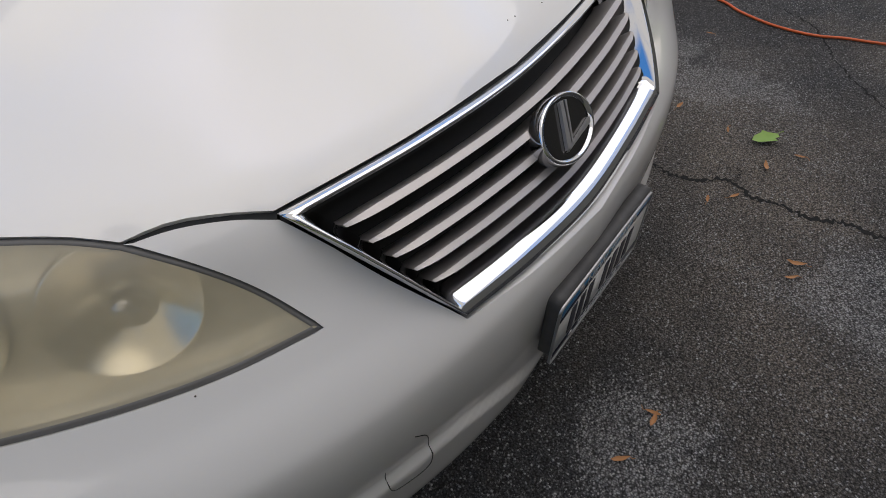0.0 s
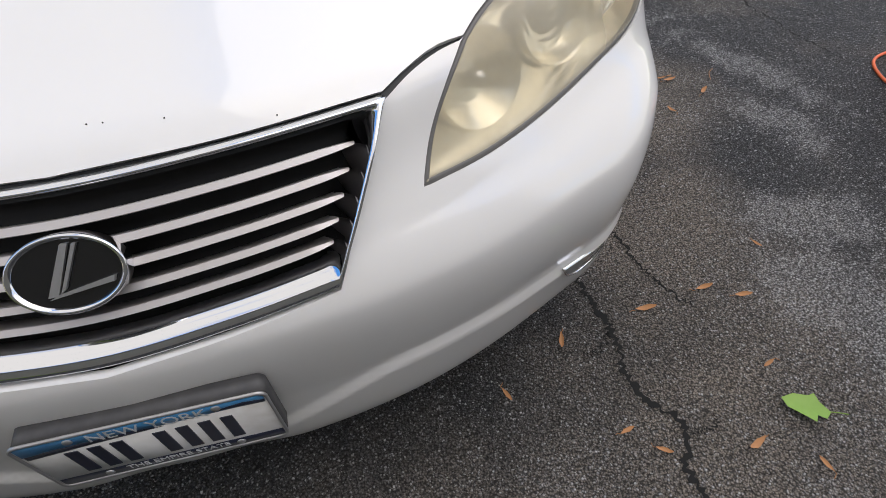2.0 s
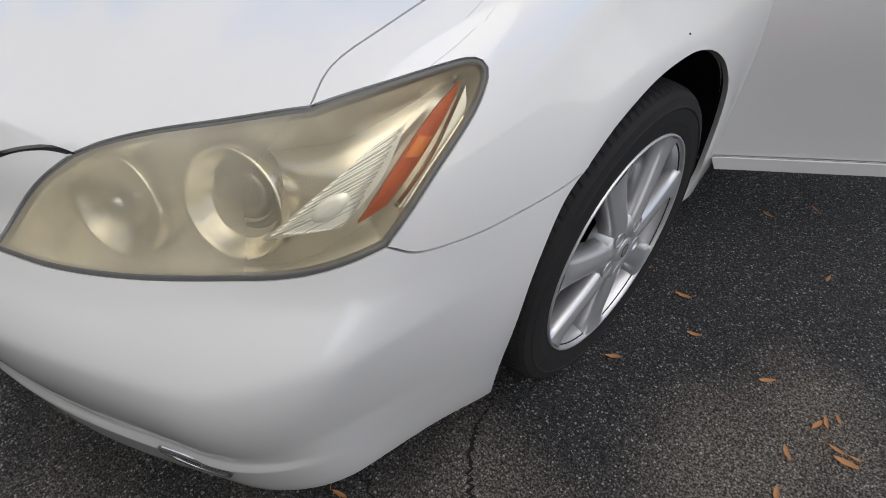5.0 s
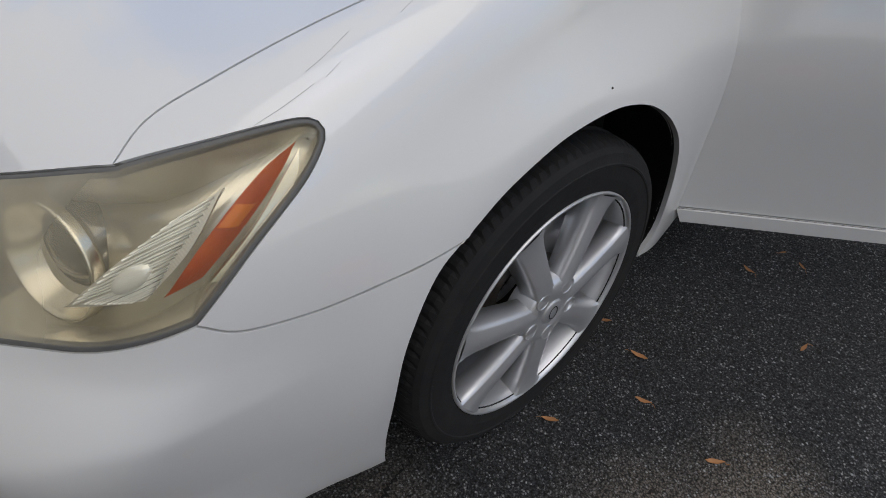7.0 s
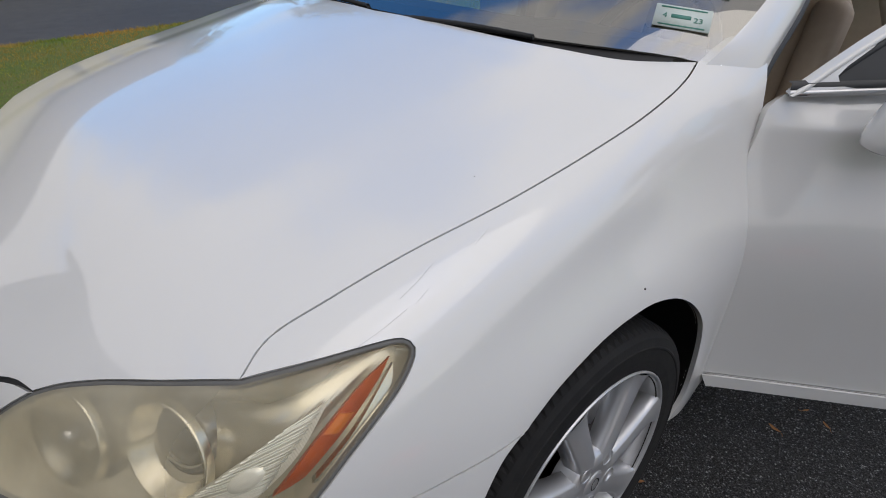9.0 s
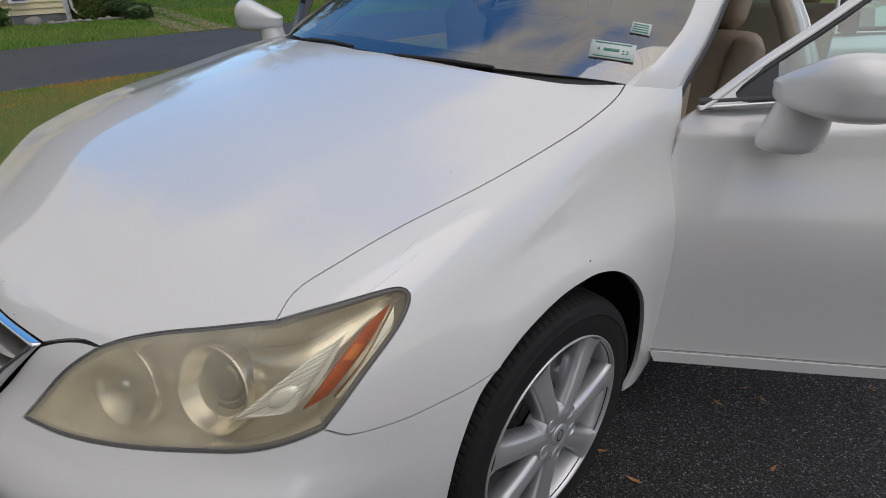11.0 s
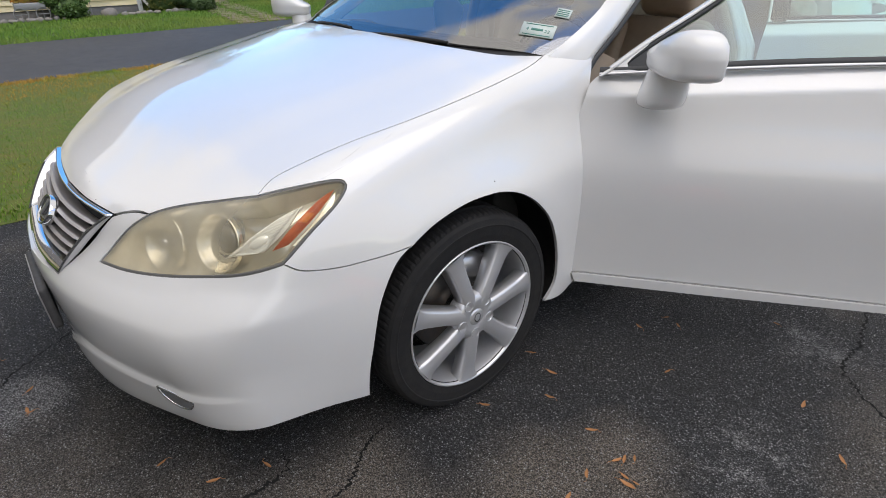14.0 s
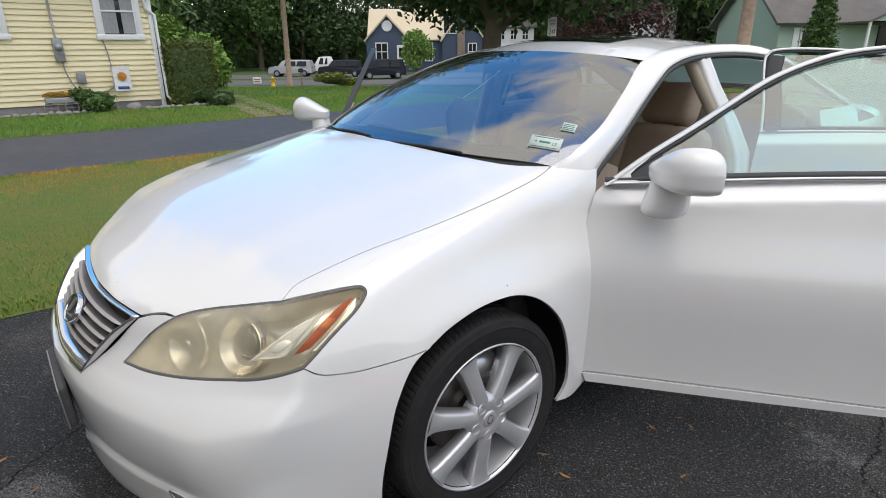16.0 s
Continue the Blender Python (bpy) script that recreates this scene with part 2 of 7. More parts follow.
def shrink(ring, d):
    """Moves a flat ring inwards by d."""
    nxt, prv = np.roll(ring, -1, 0), np.roll(ring, 1, 0)
    t = nxt - prv
    t /= np.linalg.norm(t, axis=1, keepdims=True) + 1e-12
    area = 0.5 * np.sum(ring[:, 0] * nxt[:, 1] - nxt[:, 0] * ring[:, 1])
    inward = np.stack([-t[:, 1], t[:, 0]], 1) * (1 if area > 0 else -1)
    return ring + d * inward


def inside(pts, ring):
    x, y = pts[:, 0], pts[:, 1]
    hit = np.zeros(len(pts), bool)
    for (x0, y0), (x1, y1) in zip(ring, np.roll(ring, -1, 0)):
        cross = (y0 > y) != (y1 > y)
        hit ^= cross & (x < (x1 - x0) * (y - y0) / (y1 - y0 + 1e-15) + x0)
    return hit


def fill(ring, step):
    """Triangles that fill a flat ring, with a lattice of points inside it."""
    lo, hi = ring.min(0), ring.max(0)
    gx, gy = np.arange(lo[0], hi[0], step), np.arange(lo[1], hi[1], step * 0.87)
    g = np.array([(x + (0.5 * step if j % 2 else 0), y) for j, y in enumerate(gy) for x in gx])
    g = g[inside(g, ring)]
    near = np.full(len(g), 1e9)
    for p in ring:
        near = np.minimum(near, ((g - p) ** 2).sum(1))
    g = g[near > (0.6 * step) ** 2]
    pts = np.vstack([ring, g])
    n = len(ring)
    verts, _, faces, _, _, _ = delaunay_2d_cdt([Vector(p) for p in pts], [(i, (i + 1) % n) for i in range(n)], [], 1, 1e-7)
    return np.array([tuple(v) for v in verts]), faces, n


def panel_mesh(edges, step, view="ball", gap=0.002, flange=0.016, shift=0.0, mirror=False, relief=None):
    """A piece of the body's skin inside the given edges, with its rim turned in."""
    ring = shrink(outline(edges, step, view), gap)
    pts, faces, n = fill(ring, step)
    P = from_flat(pts, view)
    N = normals(P)
    P = P + shift * N
    if relief is not None:
        P = P + relief(P)[:, None] * N
    bm = bmesh.new()
    sx = -1 if mirror else 1
    V = [bm.verts.new((sx * p[0], p[1], p[2])) for p in P]
    for f in faces:
        a, b, c = (P[i] for i in f[:3])
        turn = np.dot(np.cross(b - a, c - a), N[f[0]]) < 0
        if turn != mirror:
            f = f[::-1]
        try:
            bm.faces.new([V[i] for i in f])
        except ValueError:
            pass
    if flange:
        bm.normal_update()
        rim = [e for e in bm.edges if e.is_boundary]
        low = {}
        for e in rim:
            for v in e.verts:
                low[v] = None
        bm.verts.index_update()
        for v in list(low):
            nn = Vector((sx * N[v.index][0], N[v.index][1], N[v.index][2]))
            low[v] = bm.verts.new(v.co - nn * flange)
        for e in rim:
            f = e.link_faces[0]
            a, b = e.verts
            loop = [l for l in f.loops if l.edge == e][0]
            a, b = loop.vert, loop.link_loop_next.vert
            bm.faces.new((b, a, low[a], low[b]))
            e.smooth = False
    return bm


# Lines where the panels meet, on the driver's side.
TIP, INNER, JOINT, CORNER, BACK = (0.404, 0.140, 0.595), (0.493, 0.263, 0.722), (0.735, 0.448, 0.806), (0.840, 0.630, 0.811), (0.841, 0.448, 0.663)
LAMP_LOW = [TIP, (0.50, 0.190, 0.587), (0.60, 0.252, 0.591), (0.70, 0.322, 0.606), (0.77, 0.375, 0.627), BACK]
LAMP_IN = [TIP, (0.428, 0.175, 0.645), (0.460, 0.217, 0.690), INNER]
LAMP_TOP = [INNER, (0.526, 0.294, 0.741), (0.580, 0.335, 0.762), (0.655, 0.385, 0.786), JOINT]
LAMP_TOP2 = [JOINT, (0.780, 0.520, 0.818), (0.812, 0.582, 0.827), (0.826, 0.612, 0.828), (0.834, 0.626, 0.822), CORNER]
LAMP_BACK = [CORNER, (0.845, 0.622, 0.797), (0.849, 0.590, 0.768), (0.846, 0.515, 0.716), BACK]
NOSE_C, GRILLE_T, GRILLE_B, GRILLE_C = (0, 0.150, 0.692), (0.376, 0.189, 0.703), (0.272, 0.056, 0.533), (0, 0.033, 0.509)
HOOD_FRONT = [NOSE_C, (0.19, 0.160, 0.697), GRILLE_T]
HOOD_FRONT2 = [GRILLE_T, (0.412, 0.214, 0.720), (0.452, 0.238, 0.729), INNER]
WING_TOP = [JOINT, (0.716, 0.500, 0.829), (0.728, 0.58, 0.853), (0.743, 0.70, 0.873), (0.769, 0.875, 0.914), (0.782, 1.113, 0.957), (0.773, 1.248, 0.980), (0.757, 1.335, 1.000), (0.735, 1.400, 1.013)]
COWL = [(0.735, 1.400, 1.013), (0.60, 1.290, 1.02), (0.40, 1.225, 1.02), (0, 1.190, 1.02)]
GRILLE_SIDE = [GRILLE_T, (0.326, 0.120, 0.620), GRILLE_B]
GRILLE_LOW = [GRILLE_B, (0.15, 0.042, 0.518), GRILLE_C]
BUMPER_GAP = [BACK, (0.868, 0.482, 0.643), (0.889, 0.56, 0.631), (0.906, 0.641, 0.631), (0.914, 0.70, 0.632), (0.914, 0.761, 0.634)]
WIDE = 0.006  # the plate hangs a little off the middle
for edge in (LAMP_LOW, LAMP_IN, LAMP_TOP, LAMP_TOP2, LAMP_BACK, HOOD_FRONT, HOOD_FRONT2, WING_TOP, COWL, GRILLE_SIDE, GRILLE_LOW, BUMPER_GAP):
    edge[:] = [(x + WIDE if x > 0.2 else x, y, z) for x, y, z in edge]
AXLE_Y, AXLE_Z = 0.985, 0.319
# the wheel arch's edge as (y, z), from the bumper's foot over the wheel to the fender's tail
ARCH_FRONT = [(0.613, 0.206), (0.613, 0.258), (0.620, 0.336), (0.643, 0.472), (0.672, 0.548), (0.712, 0.604), (0.761, 0.634)]
ARCH_REAR = [(0.761, 0.634), (0.837, 0.667), (0.94, 0.690), (1.04, 0.692), (1.104, 0.681), (1.165, 0.656), (1.228, 0.610), (1.288, 0.540), (1.331, 0.445), (1.352, 0.348), (1.348, 0.285), (1.309, 0.227)]


def flip(edge):
    return [(-x, y, z) for x, y, z in edge[::-1]]


A_FRONT, A_REAR = [(0.9, y, z) for y, z in ARCH_FRONT], [(0.9, y, z) for y, z in ARCH_REAR]
BUMPER_LOW = [A_FRONT[0], (0.83, 0.42, 0.213), (0.72, 0.26, 0.226), (0.52, 0.15, 0.226), (0.28, 0.075, 0.212), (0, 0.06, 0.214)]

car = empty("parked_car", "pearl white four-door sedan with hazed headlights and open doors on asphalt", "car")
car.location.x = -WIDE


def lip(P):
    """The bumper's lower lip stands proud under a soft step."""
    x, y, z = np.abs(P[:, 0]), P[:, 1], P[:, 2]
    edge = 0.262 + 0.085 * ease((x - 0.06) / 0.30) - 0.010 * ease((x - 0.42) / 0.25) - 0.10 * ease((y - 0.24) / 0.40)
    fade = ease((x - 0.06) / 0.12) * (1 - ease((y - 0.16) / 0.20))
    shelf = ease((edge - z) / 0.013)
    groove = np.exp(-(((z - edge - 0.014) / 0.018) ** 2))
    # a soft fold runs across the bumper's widest line
    fold_z = 0.505 + 0.036 * ease((y - 0.18) / 0.15)
    fold = 0.012 * np.where(z > fold_z, np.maximum(0, 1 - (z - fold_z) / 0.065), np.maximum(0, 1 - (fold_z - z) / 0.155)) * ease((0.62 - y) / 0.3)
    return (0.009 * shelf - 0.0006 * groove) * fade + fold


def hood_rise(P):
    """The hood's middle stands a little higher than its flanks."""
    x, y = np.abs(P[:, 0]), P[:, 1]
    return 0.007 * (1 - ease((x - 0.40 - 0.12 * (y - 0.4)) / 0.16)) * ease((y - 0.2) / 0.3)


HOOD_LIP = [(x, y + 0.006, z + 0.004) for x, y, z in HOOD_FRONT]
HOOD_LIP2 = [HOOD_LIP[-1]] + [(x, y + 0.004, z + 0.002) for x, y, z in HOOD_FRONT2[1:-1]] + [HOOD_FRONT2[-1]]
hood_edges = [HOOD_LIP, HOOD_LIP2, LAMP_TOP, WING_TOP, COWL, flip(COWL), flip(WING_TOP), flip(LAMP_TOP), flip(HOOD_LIP2), flip(HOOD_LIP)]
part("hood", panel_mesh(hood_edges, 0.018, "plan", 0.0016, relief=hood_rise), PAINT, car, "glossy pearl white hood")
left_half = [GRILLE_LOW[::-1], GRILLE_SIDE[::-1], HOOD_FRONT2, LAMP_IN[::-1], LAMP_LOW, BUMPER_GAP, A_FRONT[::-1], BUMPER_LOW]
bumper_edges = left_half + [flip(e) for e in left_half[::-1]]
part("front_bumper", panel_mesh(bumper_edges, 0.0095, "ball", 0.002, relief=lip), PAINT, car, "pearl white bumper cover with soft lower lip")
FENDER_REAR = [(0.741, 1.400, 1.013), (0.733, 1.47, 1.023), (0.740, 1.522, 1.029), (0.783, 1.538, 1.007), (0.805, 1.552, 0.982)]
DOOR_GAP = [(0.805, 1.552, 0.982), (0.828, 1.530, 0.930), (0.842, 1.515, 0.883), (0.850, 1.510, 0.845), (0.862, 1.497, 0.80), (0.880, 1.473, 0.74), (0.900, 1.446, 0.67), (0.908, 1.440, 0.56), (0.902, 1.457, 0.42), (0.890, 1.472, 0.30), (0.885, 1.474, 0.25)]
FENDER_LOW = [(0.885, 1.474, 0.25), (0.875, 1.40, 0.222), A_REAR[-1]]
fender_edges = [LAMP_BACK[::-1], LAMP_TOP2[::-1], WING_TOP, FENDER_REAR, DOOR_GAP, FENDER_LOW, A_REAR[::-1], BUMPER_GAP[::-1]]
for turned in (False, True):
    part("fender", panel_mesh(fender_edges, 0.010, "ball", 0.0012, mirror=turned), PAINT, car, "pearl white front fender")
    jamb = snap(spline(DOOR_GAP, 30))
    bm = bmesh.new()
    skin(bm, [[((-1 if turned else 1) * (p[0] - dx), p[1] + dy, p[2]) for p in jamb] for dx, dy in ((0.004, -0.001), (0.014, 0.0), (0.050, 0.004), (0.14, 0.02))])
    part("door_jamb", bm, PAINT, car, "white door jamb behind the fender")

# black box behind the gaps, open where the lamps and the grille are set deep
bm = bmesh.new()
rows = []
for b in np.linspace(radians(-13), radians(58), 26):
    a = np.linspace(radians(-60), radians(60), 60)
    P = from_flat(np.stack([a, np.full(60, b)], 1), "ball")
    rows.append(P - normals(P) * 0.13)
skin(bm, rows)
part("inner_shell", bm, BLACK, car)
bm = bmesh.new()
under = []
for y in np.linspace(0.5, 1.4, 19):
    xs = np.interp(y, [p[1] for p in WING_TOP], [p[0] for p in WING_TOP])
    q = from_flat(np.array([(xs - 0.03, y), (xs, y), (xs + 0.02, y)]), "plan")
    under.append(q - (0, 0, 0.022))
skin(bm, under)
part("hood_seal", bm, TRIM, car)
bm = bmesh.new()
skin(bm, [[(-p[0], p[1], p[2]) for p in row] for row in under])
part("hood_seal", bm, TRIM, car)


def ribbon(points, width, depth, view="ball", mirror=False):
    """A dark strip that lies under a seam."""
    P = spline(points, 40)
    Q = to_flat(P, view)
    t = np.gradient(Q, axis=0)
    t /= np.linalg.norm(t, axis=1, keepdims=True)
    n = np.stack([-t[:, 1], t[:, 0]], 1)
    bm = bmesh.new()
    rows = []
    for s in (-width, 0, width):
        S = from_flat(Q + s * n, view)
        S = S - normals(S) * depth
        if mirror:
            S = S * (-1, 1, 1)
        rows.append(S)
    skin(bm, rows)
    return bm


for turned in (False, True):
    part("seam_seal", ribbon(BUMPER_GAP, 0.008, 0.010, mirror=turned), TRIM, car)
    part("seam_seal", ribbon(HOOD_FRONT2, 0.016, 0.009, mirror=turned), TRIM, car)
part("seam_seal", ribbon(flip(HOOD_FRONT) + HOOD_FRONT[1:], 0.016, 0.009), TRIM, car)


# ---- headlights ----
def lens_material():
    m = mat("hazed_yellow_lens", (0.74, 0.68, 0.52), 0.34, 0.0, 0.6)
    nt = m.node_tree
    b = nt.nodes["Principled BSDF"]
    out = nt.nodes["Material Output"]
    clear, mix = nt.nodes.new("ShaderNodeBsdfTransparent"), nt.nodes.new("ShaderNodeMixShader")
    clear.inputs["Color"].default_value = (1.0, 0.975, 0.89, 1)
    co, n = nt.nodes.new("ShaderNodeTexCoord"), nt.nodes.new("ShaderNodeTexNoise")
    n.inputs["Scale"].default_value, n.inputs["Detail"].default_value = 7, 4
    r = nt.nodes.new("ShaderNodeMapRange")
    r.inputs["From Min"].default_value, r.inputs["From Max"].default_value = 0.3, 0.7
    r.inputs["To Min"].default_value, r.inputs["To Max"].default_value = 0.34, 0.50
    nt.links.new(co.outputs["Object"], n.inputs["Vector"])
    nt.links.new(n.outputs["Fac"], r.inputs["Value"])
    # the haze is thinner round the lamp's corner
    xyz, side, both = nt.nodes.new("ShaderNodeSeparateXYZ"), nt.nodes.new("ShaderNodeMath"), nt.nodes.new("ShaderNodeMath")
    side.operation, both.operation = "ABSOLUTE", "MULTIPLY"
    thin = nt.nodes.new("ShaderNodeMapRange")
    thin.inputs["From Min"].default_value, thin.inputs["From Max"].default_value = 0.70, 0.80
    thin.inputs["To Min"].default_value, thin.inputs["To Max"].default_value = 1.0, 0.16
    nt.links.new(co.outputs["Object"], xyz.inputs[0])
    nt.links.new(xyz.outputs["X"], side.inputs[0])
    nt.links.new(side.outputs[0], thin.inputs["Value"])
    nt.links.new(thin.outputs["Result"], both.inputs[0])
    nt.links.new(r.outputs["Result"], both.inputs[1])
    nt.links.new(both.outputs[0], mix.inputs[0])
    nt.links.new(clear.outputs[0], mix.inputs[1])
    nt.links.new(b.outputs[0], mix.inputs[2])
    nt.links.new(mix.outputs[0], out.inputs["Surface"])
    return m


LENS = lens_material()
BEZEL = mat("lamp_bezel", (0.80, 0.765, 0.67), 0.20, 0.6)
MIRROR_BOWL = mat("lamp_reflector", (0.80, 0.76, 0.66), 0.26, 1.0)
BULB_LENS = mat("projector_glass", (0.26, 0.25, 0.225), 0.12, 0.4, 1.0)
AMBER = mat("amber_reflector", (0.50, 0.085, 0.006), 0.45, 0.0, 0.0, grain=(30, 0.8, (0.30, 0.026, 0.003)), bump=(260, 0.4, 0.002))
GLOW_AMBER = mat("orange_marker_glass", (0.70, 0.19, 0.010), 0.35, 0.0, 0.3, grain=(90, 0.8, (0.55, 0.11, 0.006)))
RIBBED = mat("clear_ribbed_lens", (0.60, 0.58, 0.53), 0.34, 0.10, 0.5, grain=(26, 0.9, (0.48, 0.46, 0.40)))
RIB = mat("clear_rib", (0.88, 0.88, 0.84), 0.15, 0.2, 0.6)
SEAL = mat("lamp_seal", (0.12, 0.12, 0.118), 0.55, grain=(50, 0.6, (0.17, 0.165, 0.155)))
nt = RIBBED.node_tree
wave, wave_bump, wave_co = nt.nodes.new("ShaderNodeTexWave"), nt.nodes.new("ShaderNodeBump"), nt.nodes.new("ShaderNodeTexCoord")
wave.inputs["Scale"].default_value, wave.inputs["Distortion"].default_value = 130, 1.6
wave.bands_direction = "DIAGONAL"
wave_bump.inputs["Strength"].default_value, wave_bump.inputs["Distance"].default_value = 0.15, 0.002
nt.links.new(wave_co.outputs["Object"], wave.inputs["Vector"])
nt.links.new(wave.outputs["Fac"], wave_bump.inputs["Height"])
nt.links.new(wave_bump.outputs["Normal"], nt.nodes["Principled BSDF"].inputs["Normal"])
nt = BEZEL.node_tree  # fine upright flutes
wave, wave_bump, wave_co = nt.nodes.new("ShaderNodeTexWave"), nt.nodes.new("ShaderNodeBump"), nt.nodes.new("ShaderNodeTexCoord")
wave.inputs["Scale"].default_value = 75
wave_bump.inputs["Strength"].default_value, wave_bump.inputs["Distance"].default_value = 0.03, 0.002
nt.links.new(wave_co.outputs["Object"], wave.inputs["Vector"])
nt.links.new(wave.outputs["Fac"], wave_bump.inputs["Height"])
nt.links.new(wave_bump.outputs["Normal"], nt.nodes["Principled BSDF"].inputs["Normal"])
LAMP_EDGES = [LAMP_LOW, LAMP_BACK[::-1], LAMP_TOP2[::-1], LAMP_TOP[::-1], LAMP_IN[::-1]]


def bowl(centre, aim, radius, depth, turned, core=0.0):
    bm = bmesh.new()
    prof = [(core + (radius - core) * t, -depth * (1 - t * t)) for t in np.linspace(0.02, 1, 14)]
    prof += [(radius + 0.0012, 0.001), (radius + 0.003, -0.004), (radius + 0.004, -0.014)]
    q = Vector(aim).to_track_quat("Z", "Y").to_matrix().to_4x4()
    lathe(bm, prof, 40, Matrix.Translation(centre) @ q)
    if turned:
        bmesh.ops.scale(bm, vec=(-1, 1, 1), verts=bm.verts)
        bmesh.ops.reverse_faces(bm, faces=bm.faces)
    return bm


def headlight(turned):
    lamp = part("headlight", panel_mesh(LAMP_EDGES, 0.02, "ball", 0.002, flange=0, shift=-0.075, mirror=turned), BEZEL, car, "yellowed, hazed headlight with two round reflectors")
    ring = outline(LAMP_EDGES, 0.005, "ball")
    bm = bmesh.new()
    rows = []
    for d, low in ((-0.0022, 0.005), (0.0008, 0.0018), (0.0040, 0.0012), (0.0052, 0.003), (0.0058, 0.010), (0.0066, 0.042), (0.003, 0.08)):
        P = from_flat(shrink(ring, d), "ball")
        P = P - normals(P) * low
        rows.append(P * (-1 if turned else 1, 1, 1))
    skin(bm, rows[:5], closed=True)
    part("seal", bm, SEAL, lamp, "dark rubber lamp seal")
    bm = bmesh.new()
    skin(bm, rows[4:], closed=True)
    part("inner_wall", bm, BEZEL, lamp)
    lens = part("lens", panel_mesh(LAMP_EDGES, 0.007, "ball", 0.0044, flange=0.0, shift=-0.001, mirror=turned), LENS, lamp, "yellowed hazy clear plastic lens")
    lens.visible_shadow = False
    aim = Vector((0.34, -0.86, 0.30)).normalized()
    for spot, back, core in (((0.526, 0.272, 0.646), 0.040, 0.0), ((0.682, 0.340, 0.686), 0.042, 0.034)):
        c = snap([spot])
        c = (c - normals(c) * back)[0]
        part("reflector", bowl(c, aim, 0.070, 0.040, turned, core), MIRROR_BOWL, lamp, "round mirrored bowl")
        if not core:
            bm = bmesh.new()
            lathe(bm, [(0.0005, 0.004), (0.010, 0.002), (0.0135, -0.006), (0.0135, -0.022), (0.008, -0.030), (0.006, -0.055)], 20, Matrix.Translation(c) @ aim.to_track_quat("Z", "Y").to_matrix().to_4x4())
            if turned:
                bmesh.ops.scale(bm, vec=(-1, 1, 1), verts=bm.verts)
                bmesh.ops.reverse_faces(bm, faces=bm.faces)
            part("bulb_shield", bm, SILVER, lamp, "small metal bulb shield")
    bm = bmesh.new()
    q = aim.to_track_quat("Z", "Y").to_matrix().to_4x4()
    prof = [(0.0005, 0.018)] + [(0.036 * math.sin(t), 0.018 * math.cos(t)) for t in np.linspace(0.1, 1.45, 10)] + [(0.038, -0.002), (0.041, 0.004), (0.046, 0.005), (0.050, 0.001), (0.051, -0.05)]
    lathe(bm, prof, 36, Matrix.Translation(Vector(c) - aim * 0.036 + Vector((0, 0, 0.008))) @ q)
    if turned:
        bmesh.ops.scale(bm, vec=(-1, 1, 1), verts=bm.verts)
        bmesh.ops.reverse_faces(bm, faces=bm.faces)
    part("projector", bm, BULB_LENS, lamp, "round glass projector lens")
    def tilt(P):
        """The marker turns away to the rear."""
        return -0.014 * np.clip((P[:, 1] - 0.430 - 1.558 * (P[:, 2] - 0.690)) / 0.024, 0, 1)

    strip = [[(0.826, 0.430, 0.690), (0.828, 0.490, 0.738), (0.827, 0.560, 0.783), (0.829, 0.606, 0.803)], [(0.829, 0.606, 0.803), (0.836, 0.584, 0.782), (0.841, 0.532, 0.741), (0.836, 0.470, 0.697)], [(0.836, 0.470, 0.697), (0.826, 0.430, 0.690)]]
    patch = [[(0.829, 0.502, 0.744), (0.829, 0.528, 0.761)], [(0.829, 0.528, 0.761), (0.838, 0.545, 0.757)], [(0.838, 0.545, 0.757), (0.838, 0.520, 0.740)], [(0.838, 0.520, 0.740), (0.829, 0.502, 0.744)]]
    part("marker_bulb", panel_mesh(patch, 0.004, "ball", 0.0005, 0.002, shift=-0.0105, mirror=turned, relief=tilt), GLOW_AMBER, lamp, "brighter orange patch before the marker bulb")
    part("side_marker", panel_mesh(strip, 0.008, "ball", 0.001, 0.012, shift=-0.012, mirror=turned, relief=tilt), AMBER, lamp, "amber side marker")
    clear = [[(0.738, 0.352, 0.664), (0.775, 0.425, 0.716), (0.812, 0.528, 0.772)], [(0.812, 0.528, 0.772), (0.822, 0.475, 0.728), (0.816, 0.416, 0.688)], [(0.816, 0.416, 0.688), (0.738, 0.352, 0.664)]]
    part("turn_signal", panel_mesh(clear, 0.008, "ball", 0.001, 0.012, shift=-0.014, mirror=turned, relief=None), RIBBED, lamp, "clear ribbed turn signal")
    left_line, right_line = spline(clear[0], 40), spline(clear[1][::-1], 40)
    foot_line = np.linspace(clear[0][0], clear[2][0], 41)
    for k in range(1, 23):  # fine prisms that lean along the lamp
        a = foot_line[int(36 - k * 3.2)] if k < 10 else left_line[int((k - 10) * 2.3)]
        b = right_line[min(39, 4 + int(k * 1.55))]
        run = snap(np.linspace(a, b, 9)[1:-1])
        bm = bmesh.new()
        tube(bm, (run - normals(run) * 0.0136) * (-1 if turned else 1, 1, 1), 0.0013, 5)
        part("rib", bm, RIB, lamp)
    c = snap([(0.790, 0.424, 0.703)])
    n = Vector(normals(c)[0])
    bm = bmesh.new()
    along = Vector((0.055, 0.10, 0.065)).normalized()
    m = Matrix((along, n.cross(along), n)).transposed().to_4x4()
    lathe(bm, [(0.0005, 0.004), (0.5, 0.003), (0.85, 0.0015), (1.0, -0.002)], 28)
    bmesh.ops.scale(bm, vec=(0.026, 0.0115, 1), verts=bm.verts)
